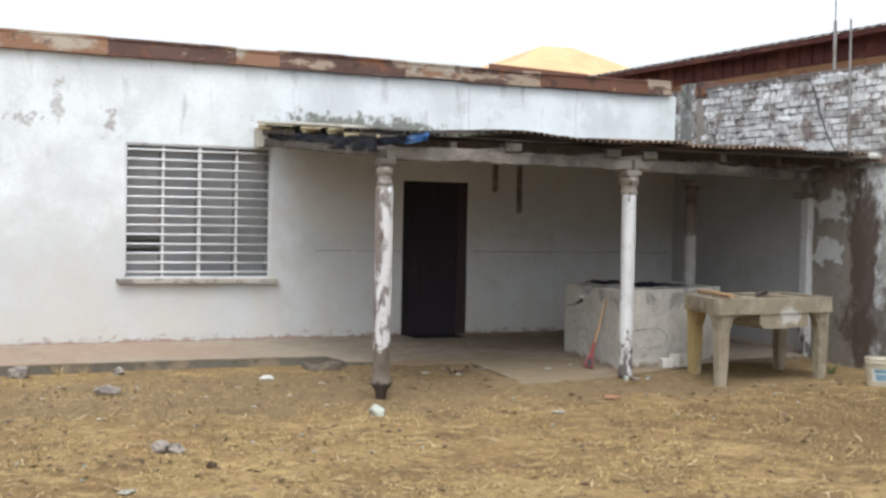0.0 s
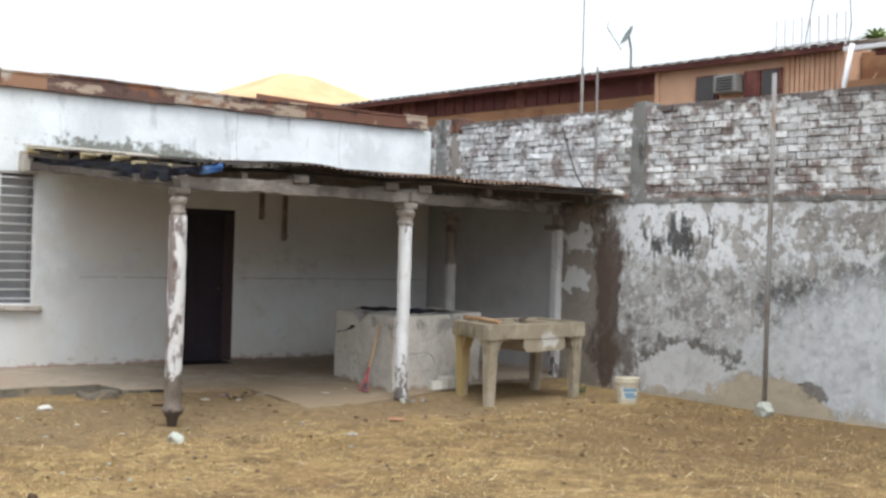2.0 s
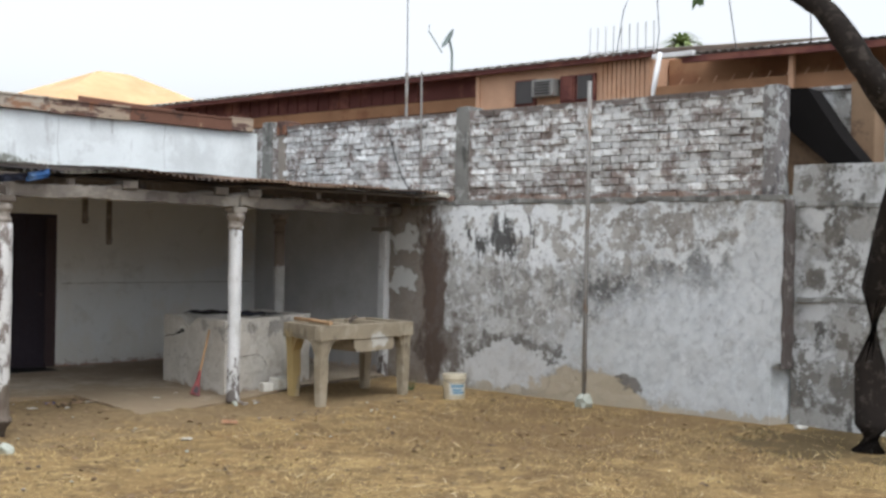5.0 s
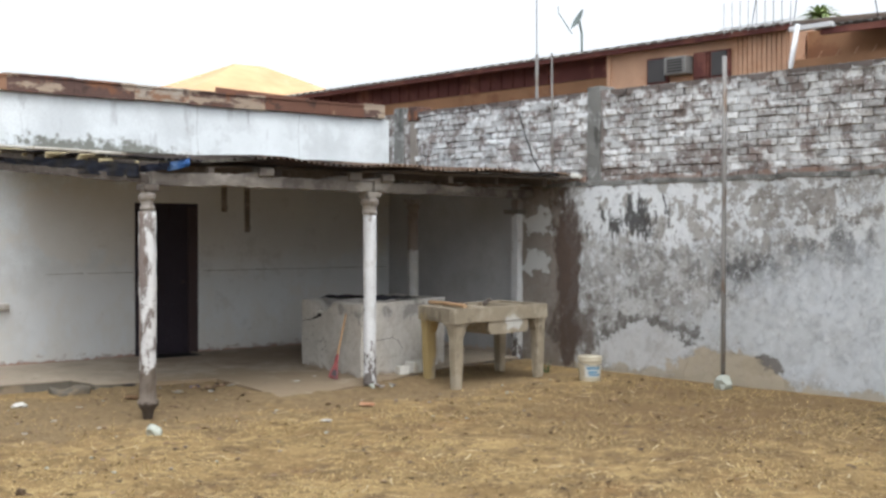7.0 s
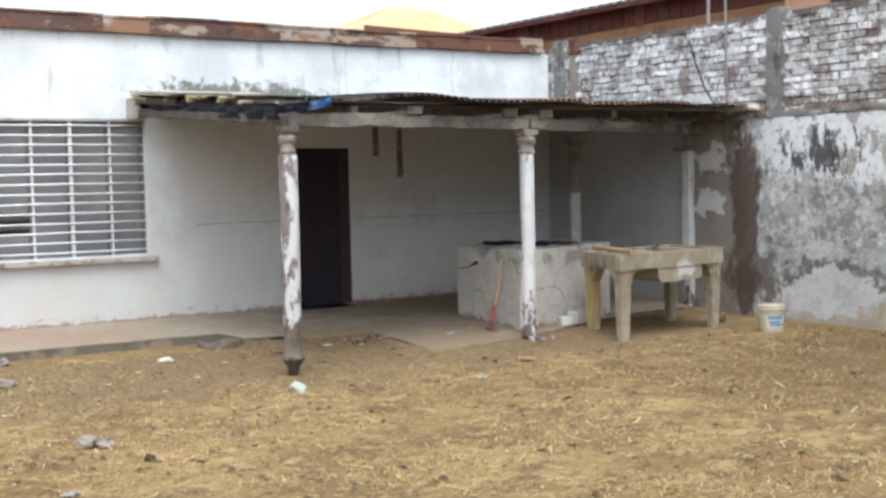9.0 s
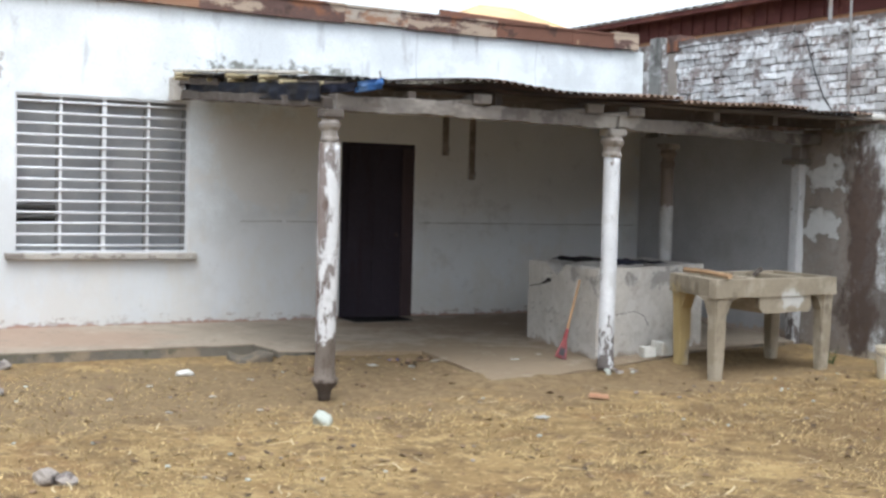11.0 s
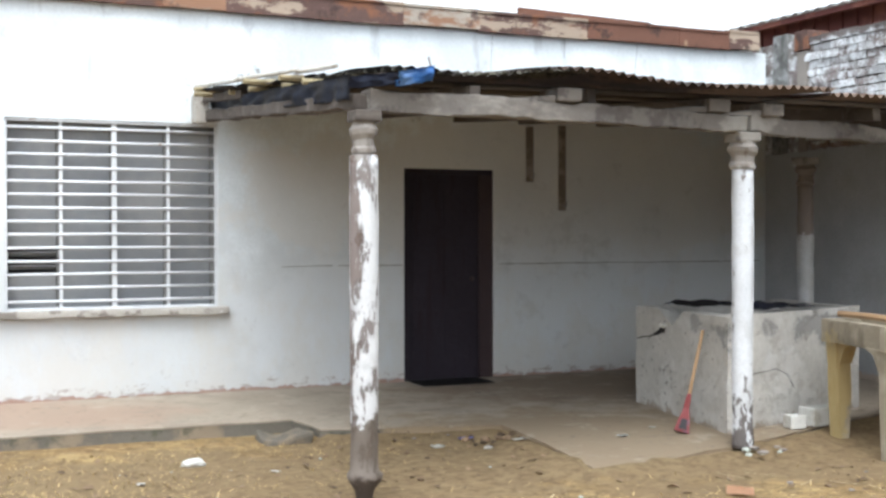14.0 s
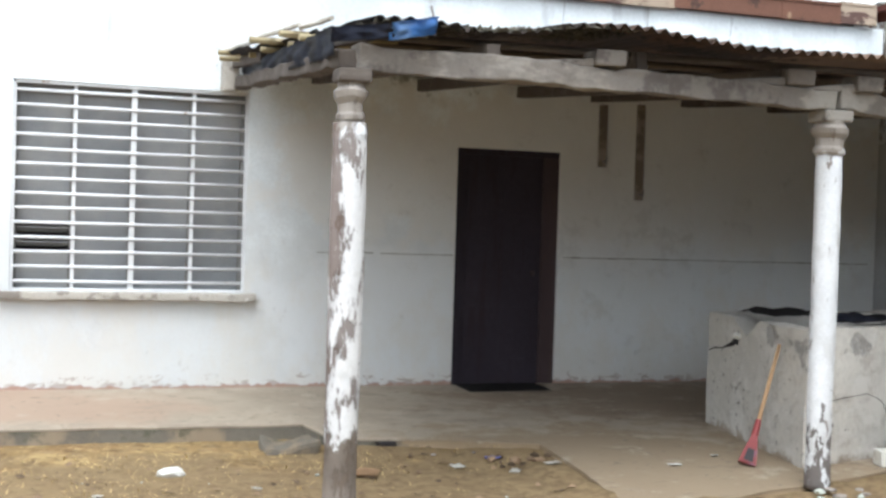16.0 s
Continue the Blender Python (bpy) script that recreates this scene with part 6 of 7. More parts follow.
def build_grass():
    rnd = np.random.default_rng(3)
    n = 150000
    u = rnd.random(n)
    y = -2.0 - 9.0 * rnd.random(n) ** 0.9
    x = -7.5 + 11.6 * rnd.random(n)
    keep = ~((x > -0.5) & (y > -4.2)) & ~((y > -2.3) & (x > -1.7))
    bare = 1.0 - ((x - 1.2) / 4.6) ** 2 - ((y + 3.7) / 1.6) ** 2
    keep &= rnd.random(n) > np.clip(bare * 1.5, 0, 0.93)
    x, y = x[keep], y[keep]
    tuft = np.array([noise.noise(Vector((p * 1.1, q * 1.1, 2))) + 0.7 * noise.noise(Vector((p * 4, q * 4, 7))) for p, q in zip(x, y)])
    keep = rnd.random(len(x)) < np.clip(0.45 + 1.1 * tuft, 0.06, 1.0)
    x, y = x[keep], y[keep]
    n = len(x)
    ln = 0.012 + 0.045 * rnd.random(n) ** 2
    a = rnd.random(n) * 6.283
    lift = 0.003 + 0.03 * rnd.random(n) ** 3
    w = 0.0025 + 0.0035 * rnd.random(n)
    z = np.array([ground_z(p, q) for p, q in zip(x, y)]) + 0.004
    dx, dy = np.cos(a), np.sin(a)
    v = np.empty((n, 3, 3))
    v[:, 0] = np.stack([x - dy * w, y + dx * w, z], 1)
    v[:, 1] = np.stack([x + dy * w, y - dx * w, z], 1)
    v[:, 2] = np.stack([x + dx * ln, y + dy * ln, z + lift], 1)
    me = bpy.data.meshes.new("straw")
    me.from_pydata(v.reshape(-1, 3).tolist(), [], [(3 * i, 3 * i + 1, 3 * i + 2) for i in range(n)])
    me.materials.append(M_STRAW)
    tagged(new("straw", me), "dry yellow straw and dead grass on the yard", "grass", kind="stuff")
    # longer pale stalks
    n = 420
    lv, lf = [], []
    for i in range(n):
        xx, yy = -7.2 + 11 * rnd.random(), -4.4 - 6 * rnd.random()
        a, l, w_ = rnd.random() * 6.283, 0.06 + 0.14 * rnd.random(), 0.003 + 0.002 * rnd.random()
        zz = ground_z(xx, yy) + 0.012
        c, d = math.cos(a), math.sin(a)
        bend = 0.03 * (rnd.random() - 0.5)
        k = len(lv)
        for q in range(3):
            px_, py_ = xx + c * l * q / 2 - d * bend * (q == 1), yy + d * l * q / 2 + c * bend * (q == 1)
            lv += [(px_ - d * w_, py_ + c * w_, zz + 0.006 * q), (px_ + d * w_, py_ - c * w_, zz + 0.006 * q)]
        lf += [(k, k + 1, k + 3, k + 2), (k + 2, k + 3, k + 5, k + 4)]
    me = bpy.data.meshes.new("stalks")
    me.from_pydata(lv, [], lf)
    me.materials.append(M_STALK)
    tagged(new("stalks", me), "long pale dry grass stalks lying on the yard", "grass", kind="stuff")
    n = 2800
    bm_v, bm_f = [], []
    for i in range(n):
        xx, yy = -7.5 + 11.6 * rnd.random(), -2.2 - 8 * rnd.random()
        if xx > -0.5 and yy > -4.3:
            continue
        s, a = 0.012 + 0.03 * rnd.random() ** 2, rnd.random() * 6.283
        c, d = math.cos(a) * s, math.sin(a) * s
        zz = ground_z(xx, yy) + 0.006
        k = len(bm_v)
        h = 0.5 * s
        bm_v += [(xx + c, yy + d, zz + h * rnd.random()), (xx - d * 0.6, yy + c * 0.6, zz + h * rnd.random()), (xx - c, yy - d, zz), (xx + d * 0.6, yy - c * 0.6, zz + h * rnd.random())]
        bm_f += [(k, k + 1, k + 2), (k, k + 2, k + 3)]
    me = bpy.data.meshes.new("dead_leaves")
    me.from_pydata(bm_v, [], bm_f)
    me.materials.append(M_LEAFDRY)
    tagged(new("dead_leaves", me), "scattered dark dead leaves and twigs on the yard", "leaves", kind="stuff")


# ================= yard walls =================
WX = 4.28


def build_right_wall():
    bm = bm_new()
    box(bm, (WX, -8.72, -0.05), (WX + 0.3, -2.85, 2.4))
    bmesh.ops.subdivide_edges(bm, edges=[e for e in bm.edges if e.calc_length() > 2], cuts=40, use_grid_fill=True)
    for v in bm.verts:
        if v.co.x < WX + 0.01:
            v.co.x += 0.012 * noise.noise(v.co * 1.3)
            if v.co.y < -8.6 and v.co.z < 0.62:
                v.co.y += 0.12
    b2 = bm_new()
    box(b2, (WX + 0.006, -2.85, -0.05), (WX + 0.3, 0.22, 2.4))
    structure("wall_east_porch", b2, M_PORCHDADO, "smooth grey plaster side wall under the porch roof")
    structure("wall_east", bm, M_OLD, "tall yard wall of peeling whitewash, grey cement and black mould")
    bm = bm_new()
    box(bm, (WX - 0.015, -8.74, 2.37), (WX + 0.28, -3.3, 2.43), 0.01)
    bmesh.ops.subdivide_edges(bm, edges=[e for e in bm.edges if e.calc_length() > 2], cuts=60)
    roughen(bm, 0.02, 4)
    structure("trim_ledge", bm, M_CONC, "dark mossy ledge between plaster and brick", "ledge")
    bm = bm_new()
    box(bm, (WX + 0.024, -8.6, 2.4), (WX + 0.25, 0.2, 3.58))
    upper = structure("wall_east_upper", bm, M_MORTAR, "whitewashed brick upper part of the yard wall")
    for nm, y0, y1, top, mt in (("column_1", -4.3, -4.08, 3.64, M_CONC), ("column_2", -8.62, -8.47, 3.6, M_CONCPALE), ("column_3", -0.34, -0.1, 3.66, M_CONC), ("column_4", -0.66, -0.5, 3.45, M_POST)):
        bm = bm_new()
        box(bm, (WX + 0.0, y0, 2.38), (WX + 0.3, y1, top), 0.015)
        bmesh.ops.subdivide_edges(bm, edges=[e for e in bm.edges if e.calc_length() > 0.8], cuts=14)
        roughen(bm, 0.018, 5)
        structure(nm, bm, mt, "rough stained concrete column in the brick wall", "column")
    bm = bm_new()
    box(bm, (WX - 0.02, -0.68, 3.45), (WX + 0.28, -0.48, 3.66), 0.01)
    structure("column_5", bm, M_RUST, "dark red broken brick head of the column", "column")
    # second lower wall beyond
    bm = bm_new()
    box(bm, (WX + 0.22, -19.0, -0.05), (WX + 0.5, -8.72, 2.76))
    bmesh.ops.subdivide_edges(bm, edges=[e for e in bm.edges if e.calc_length() > 2], cuts=40, use_grid_fill=True)
    for v in bm.verts:
        if v.co.x < WX + 0.23:
            v.co.x += 0.03 * noise.noise(v.co * 1.5)
        if v.co.z > 2.7:
            v.co.z += 0.03 * noise.noise(v.co * 2.0)
    structure("wall_east_2", bm, M_OLD2, "lower grey mottled yard wall behind the tree")
    bm = bm_new()
    box(bm, (WX - 0.01, -8.758, 0.6), (WX + 0.2, -8.722, 2.38), 0.008)
    bmesh.ops.subdivide_edges(bm, edges=[e for e in bm.edges if e.calc_length() > 1], cuts=24)
    roughen(bm, 0.018, 6)
    structure("trim_wall_end", bm, M_WALLEND, "bare brown broken end of the plastered wall", "trim")
    for k, (z, d) in enumerate(((2.33, 0.03), (1.34, 0.02))):
        bm = bm_new()
        box(bm, (WX + 0.22 - d, -19.0, z - 0.03), (WX + 0.25, -8.78, z + 0.02), 0.008)
        bmesh.ops.subdivide_edges(bm, edges=[e for e in bm.edges if e.calc_length() > 2], cuts=70)
        roughen(bm, 0.03, 3)
        structure("trim_far_%d" % (k + 1), bm, M_CONC, "dark uneven ledge across the lower wall", "ledge")
    # unseen walls added to close the yard and hold back low sky light
    for nm, a, b in (("wall_south", (-13.5, -19.3, 0), (4.8, -19.0, 4.2)), ("wall_west", (-13.5, -19.0, 0), (-13.3, 0.2, 3.6))):
        bm = bm_new()
        box(bm, a, b)
        structure(nm, bm, M_OLD2, "plain whitewashed wall added out of view to close the yard and cut low light")
    return upper


def build_bricks(upper):
    rnd = random.Random(33)
    shapes = []
    for s in range(6):
        bm = bm_new()
        box(bm, (-0.03, -0.122, -0.037), (0.06, 0.122, 0.037), 0.008)
        for v in bm.verts:
            v.co += noise.noise_vector(v.co * 14 + Vector((s * 9, 0, 0))) * 0.009
        shapes.append(finish(bm, "brick", M_BRICK))
    made = 0
    spare = bm_new()
    rows = 14
    for r in range(rows):
        z = 2.45 + 0.0838 * r
        y = -8.34 + (0.13 if r % 2 else 0.0)
        while y < -0.7:
            if not (-4.34 < y + 0.07 < -4.0) and y - 0.122 > -8.5:
                m = Matrix.Translation((WX + 0.038 + rnd.uniform(-0.02, 0.008), y + rnd.uniform(-0.008, 0.008), z + rnd.uniform(-0.006, 0.006))) @ Euler((rnd.uniform(-0.02, 0.02), 0, rnd.uniform(-0.02, 0.02))).to_matrix().to_4x4() @ Matrix.Diagonal((1, rnd.uniform(0.93, 1.03), rnd.uniform(0.9, 1.05), 1))
                if rnd.random() < 0.96:
                    if made < 296:
                        ob = new("brick", shapes[rnd.randrange(6)])
                        ob.matrix_world = m
                        ob.parent = upper
                        made += 1
                    else:
                        box(spare, (-0.03, -0.122, -0.037), (0.06, 0.122, 0.037))
                        spare.verts.ensure_lookup_table()
                        bmesh.ops.transform(spare, matrix=m, verts=spare.verts[-8:])
            y += 0.258
    if len(spare.verts):
        ob = part("brickwork", spare, M_BRICK, upper)
        ob["kind"] = "stuff"
    else:
        spare.free()


def build_pole():
    p = thing("steel_pole", (3.95, -6.44, 0), "tall thin grey steel pole set in a lump of pale mortar", "pole")
    bm = bm_new()
    tube(bm, [(3.95, -6.44, 0.02), (3.955, -6.44, 1.5), (3.95, -6.45, 2.6), (3.96, -6.44, 3.76)], 0.026, 12)
    part("pipe", bm, M_POLE, p, smooth=True)
    bm = bm_new()
    stone(bm, (3.95, -6.44, 0.06), 0.12, 21, 0.8)
    roughen(bm, 0.02, 12)
    part("footing", bm, M_PALESTONE, p, "pale mortar lump")
    # aerial masts on the wall
    a = thing("aerial_mast", (4.5, -3.02, 3.6), "thin aerial mast rising behind the brick wall", "mast", "aerial masts")
    bm = bm_new()
    tube(bm, [(4.44, -3.02, 3.4), (4.44, -3.02, 4.2)], 0.022, 8)
    part("stub", bm, M_POLE, a)
    bm = bm_new()
    tube(bm, [(4.44, -3.02, 4.2), (4.44, -3.0, 7.5)], 0.007, 6)
    part("rod", bm, M_WIRE, a)
    a = thing("aerial_mast", (4.24, -3.5, 2.5), "thin rusty rod fixed in front of the brick wall", "mast", "aerial masts")
    bm = bm_new()
    tube(bm, [(4.25, -3.5, 2.42), (4.25, -3.49, 3.3), (4.26, -3.47, 4.15)], 0.014, 6)
    part("rod", bm, M_POLE, a)
    bm = bm_new()
    tube(bm, [(4.25, -3.35, 2.5), (4.25, -3.15, 2.75), (4.25, -3.0, 3.05), (4.27, -2.85, 3.4)], 0.008, 5)
    single("loose_cable", bm, M_WIRE, "loose black cable hanging over the brick wall", "cable")


# ================= neighbours and distance =================
def corrug(bm, o, u, v, pitch, amp, nv=2, thick=0.02):
    L = Vector(u).length
    nu = max(4, int(L / pitch * 4))
    sheet_mesh(bm, o, u, v, nu, nv, lambda a, b: amp * math.cos(2 * math.pi * a * L / pitch), thick)


def build_neighbours():
    h = thing("neighbour_house", (9.3, 2, 0), "neighbouring ochre boarded house with maroon eaves behind the wall", "house")
    bm = bm_new()
    box(bm, (8.12, -4.6, 0), (15, -1.12, 4.8))
    part("wall", bm, M_OCHRE, h)
    bm = bm_new()
    box(bm, (9.0, -1.1, 0), (15, 16, 4.6))
    part("wall", bm, M_MAROON, h, "dark red-brown shaded wall")
    for i in range(11):
        y = -4.55 + i * 0.085
        bm = bm_new()
        box(bm, (8.09, y, 3.6), (8.12, y + 0.06, 4.76), 0.004)
        part("board", bm, M_OCHRE, h)
    bm = bm_new()
    box(bm, (8.08, -1.18, 3.6), (8.12, -1.1, 4.78))
    part("corner_board", bm, M_OCHRE, h)
    for y0, y1, mt, nm in ((-2.4, -1.97, M_DARKGLASS, "window"), (-3.2, -2.9, M_MAROON, "window"), (-3.58, -3.22, M_DARKGLASS, "window")):
        w = bm_new()
        box(w, (8.06, y0, 4.15), (8.115, y1, 4.58), 0.01)
        win = part(nm, w, M_MAROON, h, "maroon framed window")
        w = bm_new()
        box(w, (8.04, y0 + 0.04, 4.19), (8.058, y1 - 0.04, 4.55))
        part("pane", w, mt, win)
    ac = bm_new()
    box(ac, (7.92, -2.86, 4.26), (8.12, -2.43, 4.54), 0.015)
    acb = part("air_conditioner", ac, M_ACGREY, h, "grey window air conditioner")
    for k in range(5):
        g = bm_new()
        box(g, (7.9, -2.8, 4.3 + k * 0.045), (7.918, -2.5, 4.32 + k * 0.045))
        part("slat", g, M_DARKGLASS, acb)
    bm = bm_new()
    corrug(bm, (7.9, 16, 4.83), (0, -20.7, -0.02), (6.5, 0, 1.1), 0.25, 0.025, 2, 0.015)
    part("roof", bm, M_GREYROOF, h, "weathered zinc roof sheet")
    bm = bm_new()
    box(bm, (7.95, -4.7, 4.72), (8.02, 16, 4.8))
    part("fascia", bm, M_MAROON, h)
    # dark battened band put in for the shade under the eave
    bm = bm_new()
    box(bm, (8.3, -1.05, 4.42), (8.36, 16, 4.8))
    part("valance", bm, M_MAROON, h, "maroon boarded band standing for the shaded wall under the eave")
    for k in range(30):
        y = 0.45 + k * 0.3
        g = bm_new()
        box(g, (8.27, y, 4.43), (8.298, y + 0.04, 4.79))
        part("batten", g, M_MAROON, h)
    bm = bm_new()
    box(bm, (8.3, -1.05, 4.2), (8.36, 16, 4.41))
    part("rail", bm, M_BROWNBOARD, h)
    # second house to the south
    g2 = thing("verandah_house", (9, -9, 0), "low house with open brown verandah and orange-edged tiled roof", "house")
    bm = bm_new()
    box(bm, (8.5, -18, 0), (13, -4.65, 4.74))
    for v in bm.verts:
        if v.co.z > 4:
            v.co.z += min(0.0, (v.co.y + 5.4) * 0.018)
    part("wall", bm, M_BROWNBOARD, g2)
    bm = bm_new()
    corrug(bm, (7.6, -5.4, 4.64), (0, -14, -0.25), (6, 0, 0.8), 0.14, 0.014, 2, 0.012)
    part("roof", bm, M_DARKTILE, g2, "dark grey scalloped tile roof")
    bm = bm_new()
    box(bm, (7.62, -19, 4.52), (7.7, -5.4, 4.61))
    for v in bm.verts:
        v.co.z += (v.co.y + 5.4) * 0.018
    part("fascia", bm, M_MAROON, g2, "maroon painted fascia")
    bm = bm_new()
    box(bm, (7.9, -19, 4.05), (8.0, -4.7, 4.25))
    part("rail", bm, M_BROWNBOARD, g2)
    for y in (-7.0, -9.2, -11.4):
        bm = bm_new()
        box(bm, (7.8, y - 0.035, 0), (7.87, y + 0.035, 4.6))
        part("verandah_post", bm, M_OCHRE, g2)
    for k in range(26):
        y = -4.6 - k * 0.28
        bm = bm_new()
        tube(bm, [(7.95, y, 4.25), (7.95, y - 0.03, 4.27), (7.95, y - 0.07, 4.34)], 0.009, 5)
        part("rail_spike", bm, M_OCHRE, g2)
    # white sloping pipe and gutter end
    bm = bm_new()
    tube(bm, [(6.5, -5.55, -0.02), (6.5, -5.6, 3.5), (6.52, -5.65, 4.0), (6.55, -5.73, 4.5)], 0.035, 10)
    single("drain_pipe", bm, M_IRON, "white painted drain pipe rising behind the wall", "pipe", smooth=True)
    bm = bm_new()
    box(bm, (7.54, -5.62, 4.6), (7.64, -4.95, 4.67), 0.01)
    single("gutter", bm, M_IRON, "short white gutter at the roof corner", "gutter")
    # spiked fence on the roof
    f = thing("roof_fence", (7.6, -4.6, 4.7), "thin white iron spiked fence standing on the roof", "fence")
    for k in range(9):
        y = -3.56 - k * 0.145
        bm = bm_new()
        tube(bm, [(7.95, y, 4.78), (7.95, y, 5.25)], 0.014, 5)
        part("picket", bm, M_IRON, f)
    bm = bm_new()
    box(bm, (7.94, -4.75, 4.85), (7.96, -3.5, 4.87))
    part("rail", bm, M_IRON, f)
    # dish
    d = thing("satellite_dish", (10, 1.2, 5.0), "grey satellite dish seen edge-on on the neighbour roof", "dish")
    bm = bm_new()
    n = Vector((-0.79, 0.365, 0.5)).normalized()
    s = n.cross(Vector((0, 0, 1))).normalized()
    u = s.cross(n)
    c = Vector((10.0, 1.27, 5.85))
    rings = []
    for k in range(1, 6):
        r = 0.2 * k / 5
        rings.append([bm.verts.new(c + (s * math.cos(a) * 0.8 + u * math.sin(a) * 1.1) * r + n * (0.35 * r * r * 4)) for a in [2 * math.pi * q / 20 for q in range(20)]])
    cc = bm.verts.new(c)
    for q in range(20):
        bm.faces.new((cc, rings[0][q], rings[0][(q + 1) % 20]))
        for a, b in zip(rings, rings[1:]):
            bm.faces.new((a[q], b[q], b[(q + 1) % 20], a[(q + 1) % 20]))
    part("reflector", bm, M_DISH, d, smooth=True)
    bm = bm_new()
    tube(bm, [(10.05, 1.25, 5.1), (10.05, 1.25, 5.6), (10.0, 1.27, 5.84)], 0.025, 6)
    part("mast", bm, M_DISH, d)
    bm = bm_new()
    tube(bm, [c - u * 0.3, c + n * 0.45 - u * 0.1, c + n * 0.5], 0.012, 5)
    part("feed_arm", bm, M_DISH, d)
    # orange hip roof far behind
    o = thing("orange_roof_house", (9.5, 14, 0), "distant house with bright orange hipped sheet roof", "house")
    bm = bm_new()
    base = [bm.verts.new(p) for p in ((6.9, 11, 5.0), (13.2, 11, 5.0), (13.2, 17, 5.0), (6.9, 17, 5.0))]
    ridge = [bm.verts.new(p) for p in ((9.75, 13.4, 6.26), (10.7, 13.4, 6.26))]
    bm.faces.new((base[0], base[1], ridge[1], ridge[0]))
    bm.faces.new((base[1], base[2], ridge[1]))
    bm.faces.new((base[2], base[3], ridge[0], ridge[1]))
    bm.faces.new((base[3], base[0], ridge[0]))
    bm.faces.new(base[::-1])
    part("roof", bm, M_ORANGEROOF, o)
    bm = bm_new()
    box(bm, (7.4, 11.5, 0), (12.7, 16.5, 5.0))
    part("wall", bm, M_OCHRE, o)
    # shed behind the wall
    s = thing("shed", (6.2, -9.5, 0), "shed with steep black sheet roof and brown brick gable", "shed")
    def gable(x0, x1, pts, mat, nm, label):
        bm = bm_new()
        a = [bm.verts.new((x0, y, z)) for y, z in pts]
        b = [bm.verts.new((x1, y, z)) for y, z in pts]
        bm.faces.new(a)
        bm.faces.new(b[::-1])
        for k in range(len(pts)):
            q = (k + 1) % len(pts)
            bm.faces.new((a[k], b[k], b[q], a[q]))
        part(nm, bm, mat, s, label)
    gable(5.06, 5.6, [(-8.0, 0), (-9.4, 0), (-9.4, 2.6), (-8.9, 2.85), (-8.3, 3.4), (-8.0, 3.5)], M_EARTHBRICK, "wall", "brown earth brick gable")
    gable(4.95, 5.3, [(-8.2, 3.64), (-8.63, 3.63), (-9.0, 3.1), (-9.4, 2.62), (-9.1, 2.6), (-8.83, 2.84), (-8.2, 3.36)], M_SHEDROOF, "roof", "sagging black sheet roof")
    bm = bm_new()
    box(bm, (6.0, -12.0, 0), (6.2, -8.0, 3.72))
    bmesh.ops.subdivide_edges(bm, edges=[e for e in bm.edges if e.calc_length() > 1], cuts=10, use_grid_fill=True)
    roughen(bm, 0.02, 3)
    structure("wall_neighbour", bm, M_OLD2, "grey mottled garden wall behind the shed")
    bm = bm_new()
    box(bm, (5.95, -12.0, 3.722), (6.25, -8.0, 3.77), 0.01)
    structure("trim_coping", bm, M_CONCPALE, "pale coping on the garden wall", "coping")
    bm = bm_new()
    box(bm, (5.62, -9.12, 0), (5.9, -8.83, 3.75), 0.015)
    roughen(bm, 0.015, 5)
    structure("column_6", bm, M_EARTHBRICK, "rough brown brick pier beside the shed", "column")
    # overhead wires
    for pts in (((8, -6.06, 4.69), (8, -5.975, 5.18), (8, -5.89, 5.67), (8, -5.7, 6.8)),
                ((7.95, -4.77, 4.8), (8, -4.777, 5.09), (8, -4.734, 5.55), (8, -4.85, 5.75), (8, -4.884, 6.04), (8, -5.0, 7.0)),
                ((7.95, -4.05, 4.82), (8, -4.14, 5.49), (8, -4.27, 5.75), (8, -4.166, 6.13), (8, -4.1, 7.0)),
                ((8, -7.187, 4.68), (8, -7.18, 5.0), (8, -7.1, 5.8))):
        bm = bm_new()
        tube(bm, list(pts), 0.008, 5)
        single("overhead_wire", bm, M_WIRE, "thin dark overhead wire against the pale sky", "wire", "overhead wires")
    # palm
    p = thing("palm_tree", (26.6, 6.2, 0), "distant palm with a tuft of green fronds above the roofs", "palm")
    bm = bm_new()
    tube(bm, [(26.6, 6.2, 0), (26.6, 6.25, 8.5)], [0.2, 0.14], 8)
    part("trunk", bm, M_BARK, p)
    bm = bm_new()
    rnd = random.Random(2)
    for k in range(90):
        a, e = rnd.uniform(0, 6.28), rnd.uniform(-0.1, 1.3)
        prev = None
        for q in range(6):
            s_ = q / 5 * rnd.uniform(0.9, 1.05)
            r = s_ * math.cos(e)
            z = 8.45 + s_ * math.sin(e) - 0.55 * s_ * s_
            w = 0.09 * (1 - s_ * 0.85)
            x_, y_ = 26.6 + math.cos(a) * r, 6.25 + math.sin(a) * r
            cur = (bm.verts.new((x_ - math.sin(a) * w, y_ + math.cos(a) * w, z)), bm.verts.new((x_ + math.sin(a) * w, y_ - math.cos(a) * w, z)))
            if prev:
                bm.faces.new((prev[0], prev[1], cur[1], cur[0]))
            prev = cur
    part("crown", bm, M_PALM, p)


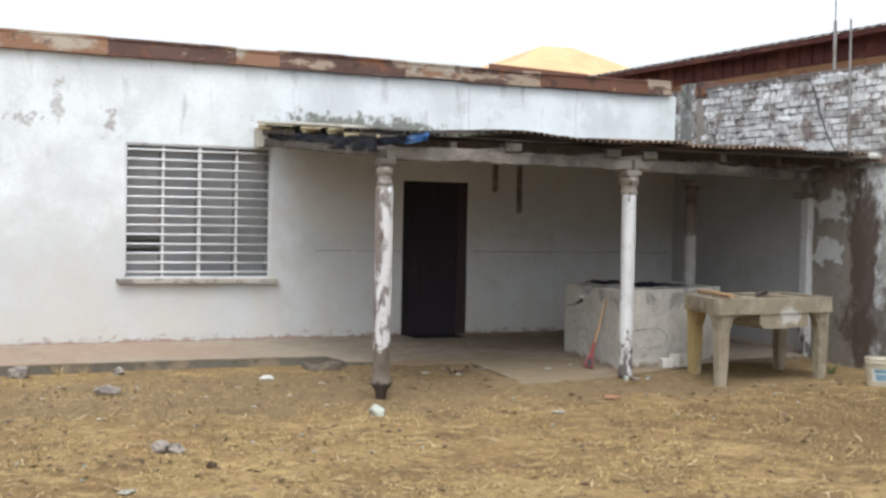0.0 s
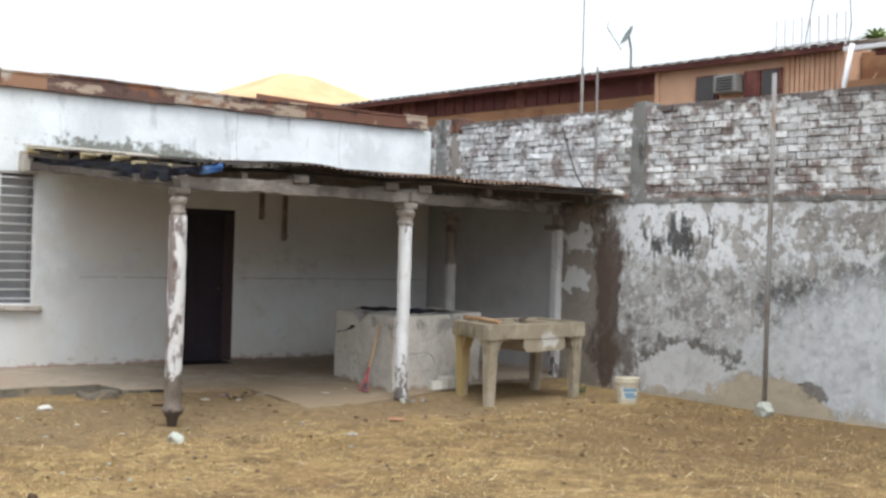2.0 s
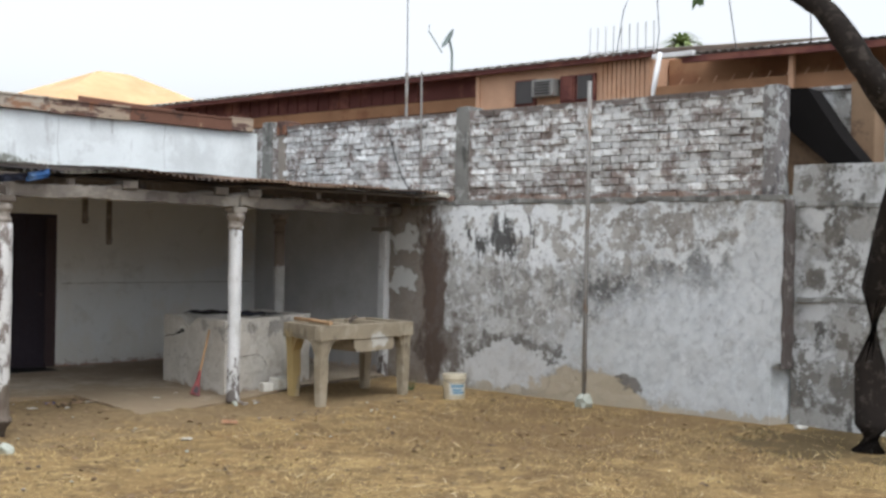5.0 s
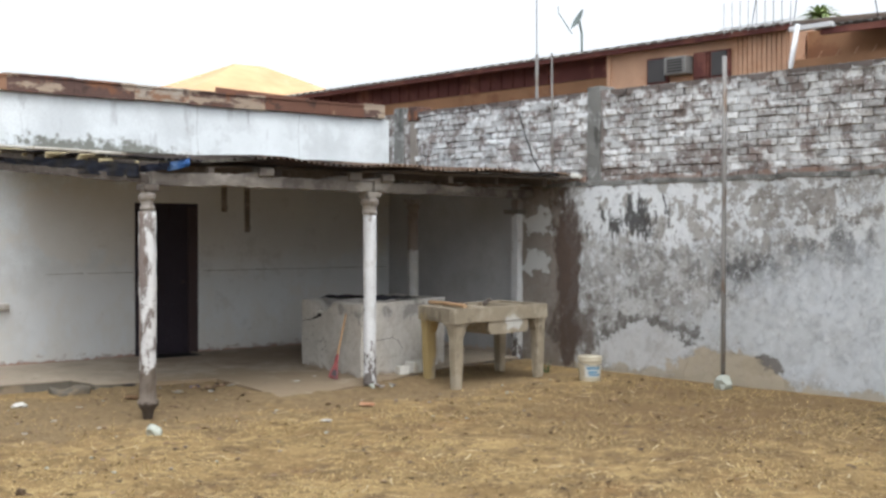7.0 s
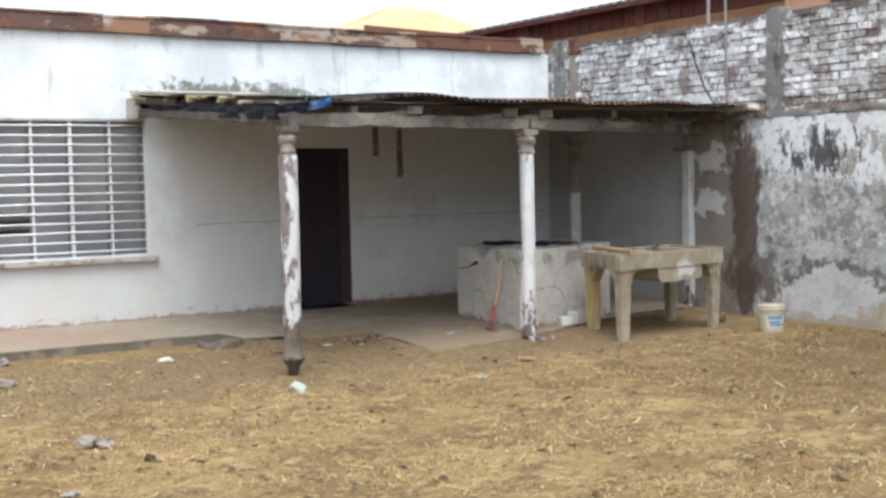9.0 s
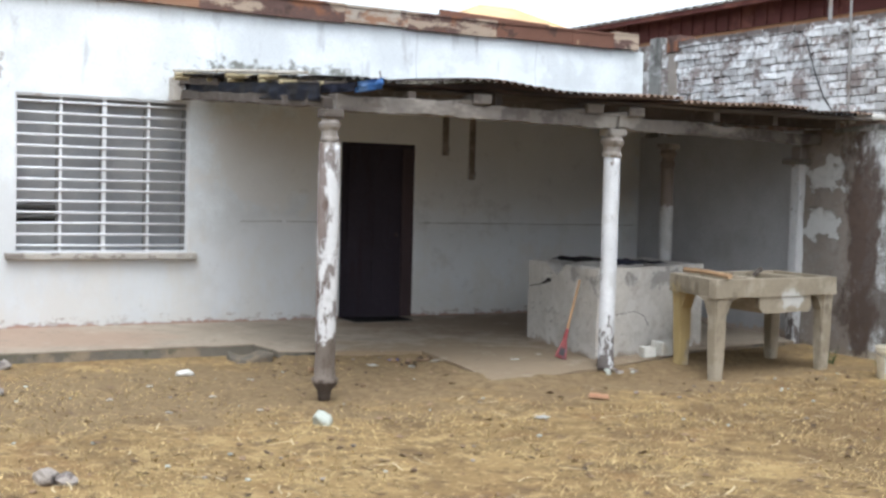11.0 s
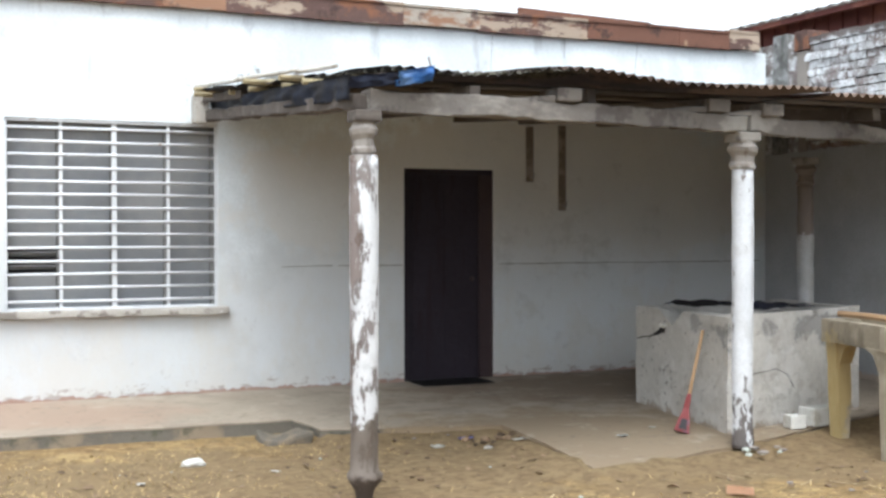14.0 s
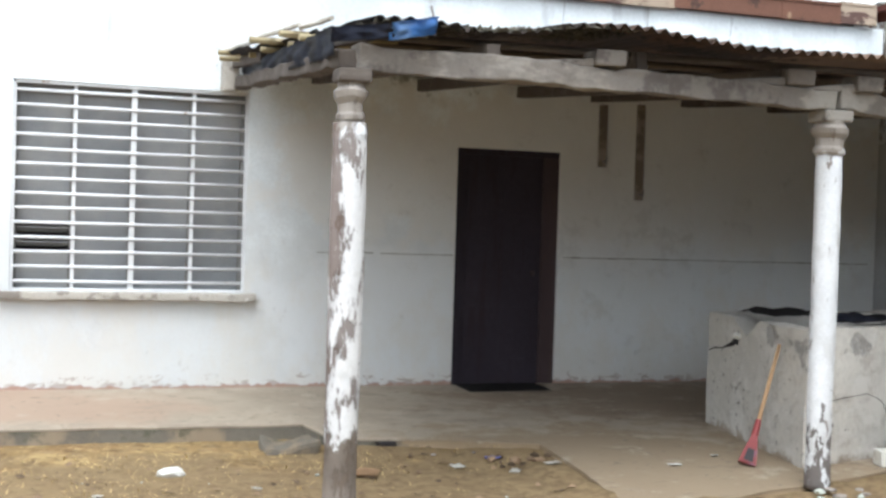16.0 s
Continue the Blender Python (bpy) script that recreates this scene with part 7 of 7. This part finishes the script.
def build_tree():
    t = thing("tree", (3.4, -10.06, 0), "dark-barked yard tree with a heavy leaning limb and hanging leaves", "tree")
    bm = bm_new()
    tube(bm, [(3.4, -10.06, -0.05), (3.42, -10.08, 0.25), (3.4, -10.06, 0.8), (3.4, -10.1, 1.5), (3.3, -10.3, 2.2), (3.1, -10.52, 2.65), (2.92, -10.55, 3.0)], [0.22, 0.155, 0.14, 0.14, 0.145, 0.145, 0.14], 14, wob=0.12, seed=4)
    part("trunk", bm, M_BARK, t, smooth=True)
    limbs = [([(2.95, -10.55, 2.9), (2.6, -10.35, 3.35), (2.5, -10.0, 3.9), (2.5, -9.7, 4.15), (2.5, -9.45, 4.32), (2.5, -9.1, 4.38), (2.5, -8.85, 4.44), (2.5, -8.6, 4.6)], [0.14, 0.125, 0.11, 0.1, 0.085, 0.065, 0.05, 0.03]),
             ([(2.5, -9.6, 4.2), (2.5, -9.55, 4.6), (2.6, -9.4, 5.3), (2.5, -9.2, 6.0)], [0.09, 0.085, 0.06, 0.03]),
             ([(2.5, -9.75, 4.13), (2.5, -9.9, 4.3), (2.4, -10.3, 4.6), (2.3, -10.9, 5.2)], [0.07, 0.06, 0.045, 0.02]),
             ([(2.95, -10.6, 2.85), (3.0, -11.2, 3.6), (2.9, -11.8, 4.6), (2.8, -12.3, 5.6)], [0.12, 0.1, 0.07, 0.03])]
    tips = []
    def smooth_run(pts, r, k=5):
        """Points and radii eased into a bending, knotty limb."""
        P = [Vector(q) for q in pts]
        out, rad = [], []
        for i in range(len(P) - 1):
            a, b, c, d = P[max(0, i - 1)], P[i], P[i + 1], P[min(len(P) - 1, i + 2)]
            for q in range(k):
                u = q / k
                out.append(0.5 * (2 * b + (c - a) * u + (2 * a - 5 * b + 4 * c - d) * u * u + (3 * b - a - 3 * c + d) * u ** 3))
                rr = r[i] + (r[i + 1] - r[i]) * u
                rad.append(rr * (1 + 0.16 * noise.noise(out[-1] * 5)))
        return out + [P[-1]], rad + [r[-1]]
    for i, (pts, r) in enumerate(limbs):
        bm = bm_new()
        pp, rr = smooth_run(pts, r)
        tube(bm, pp, rr, 12, wob=0.14, seed=i)
        roughen(bm, 0.012, 12)
        part("limb", bm, M_BARK, t, smooth=True)
        tips += [Vector(q) for q in pts[-2:]]
    for pts in (((2.5, -8.85, 4.44), (2.5, -8.78, 4.36), (2.5, -8.72, 4.24), (2.5, -8.71, 4.19)), ((2.5, -9.7, 4.2), (2.5, -9.85, 4.33), (2.48, -10.0, 4.36), (2.46, -10.2, 4.3)),
                ((2.5, -8.9, 4.42), (2.5, -8.82, 4.5), (2.5, -8.7, 4.56), (2.5, -8.62, 4.5))):
        bm = bm_new()
        tube(bm, pts, [0.012, 0.008, 0.006, 0.004], 6)
        part("twig", bm, M_BARK, t)
    bm = bm_new()
    rnd = random.Random(9)

    def leaf(c, d, s):
        d = d.normalized()
        side = d.cross(Vector((rnd.uniform(-1, 1), rnd.uniform(-1, 1), 0.3))).normalized() * s * 0.28
        m1 = c + d * s * 0.45
        vs = [bm.verts.new(q) for q in (c, m1 + side, c + d * s, m1 - side)]
        bm.faces.new(vs)
    for k in range(420):
        base = rnd.choice(tips) + Vector((rnd.gauss(0, 0.5), rnd.gauss(0, 0.5), rnd.gauss(0.75, 0.35)))
        for q in range(5):
            leaf(base + Vector((rnd.uniform(-0.1, 0.1), rnd.uniform(-0.1, 0.1), rnd.uniform(-0.1, 0.1))), Vector((rnd.uniform(-1, 1), rnd.uniform(-1, 1), rnd.uniform(-1.6, -0.2))), rnd.uniform(0.08, 0.17))
    for c in ((2.5, -8.71, 4.22), (2.5, -8.72, 4.25), (2.5, -8.62, 4.5), (2.5, -9.88, 4.33), (2.5, -10.0, 4.36), (2.45, -10.1, 4.36), (2.45, -10.2, 4.33), (2.47, -10.15, 4.38)):
        for q in range(3):
            leaf(Vector(c), Vector((rnd.uniform(-0.5, 0.5), rnd.uniform(-0.5, 0.5), -1)), rnd.uniform(0.09, 0.15))
    part("crown", bm, M_LEAF, t, "sparse green leaves")


build_ground()
build_slab()
build_house()
build_window()
build_door()
UPPER = build_right_wall()
build_porch()
build_tank()
build_table()
build_bucket()
build_broom()
build_pole()
build_neighbours()
build_tree()
build_small()
build_grass()
build_bricks(UPPER)
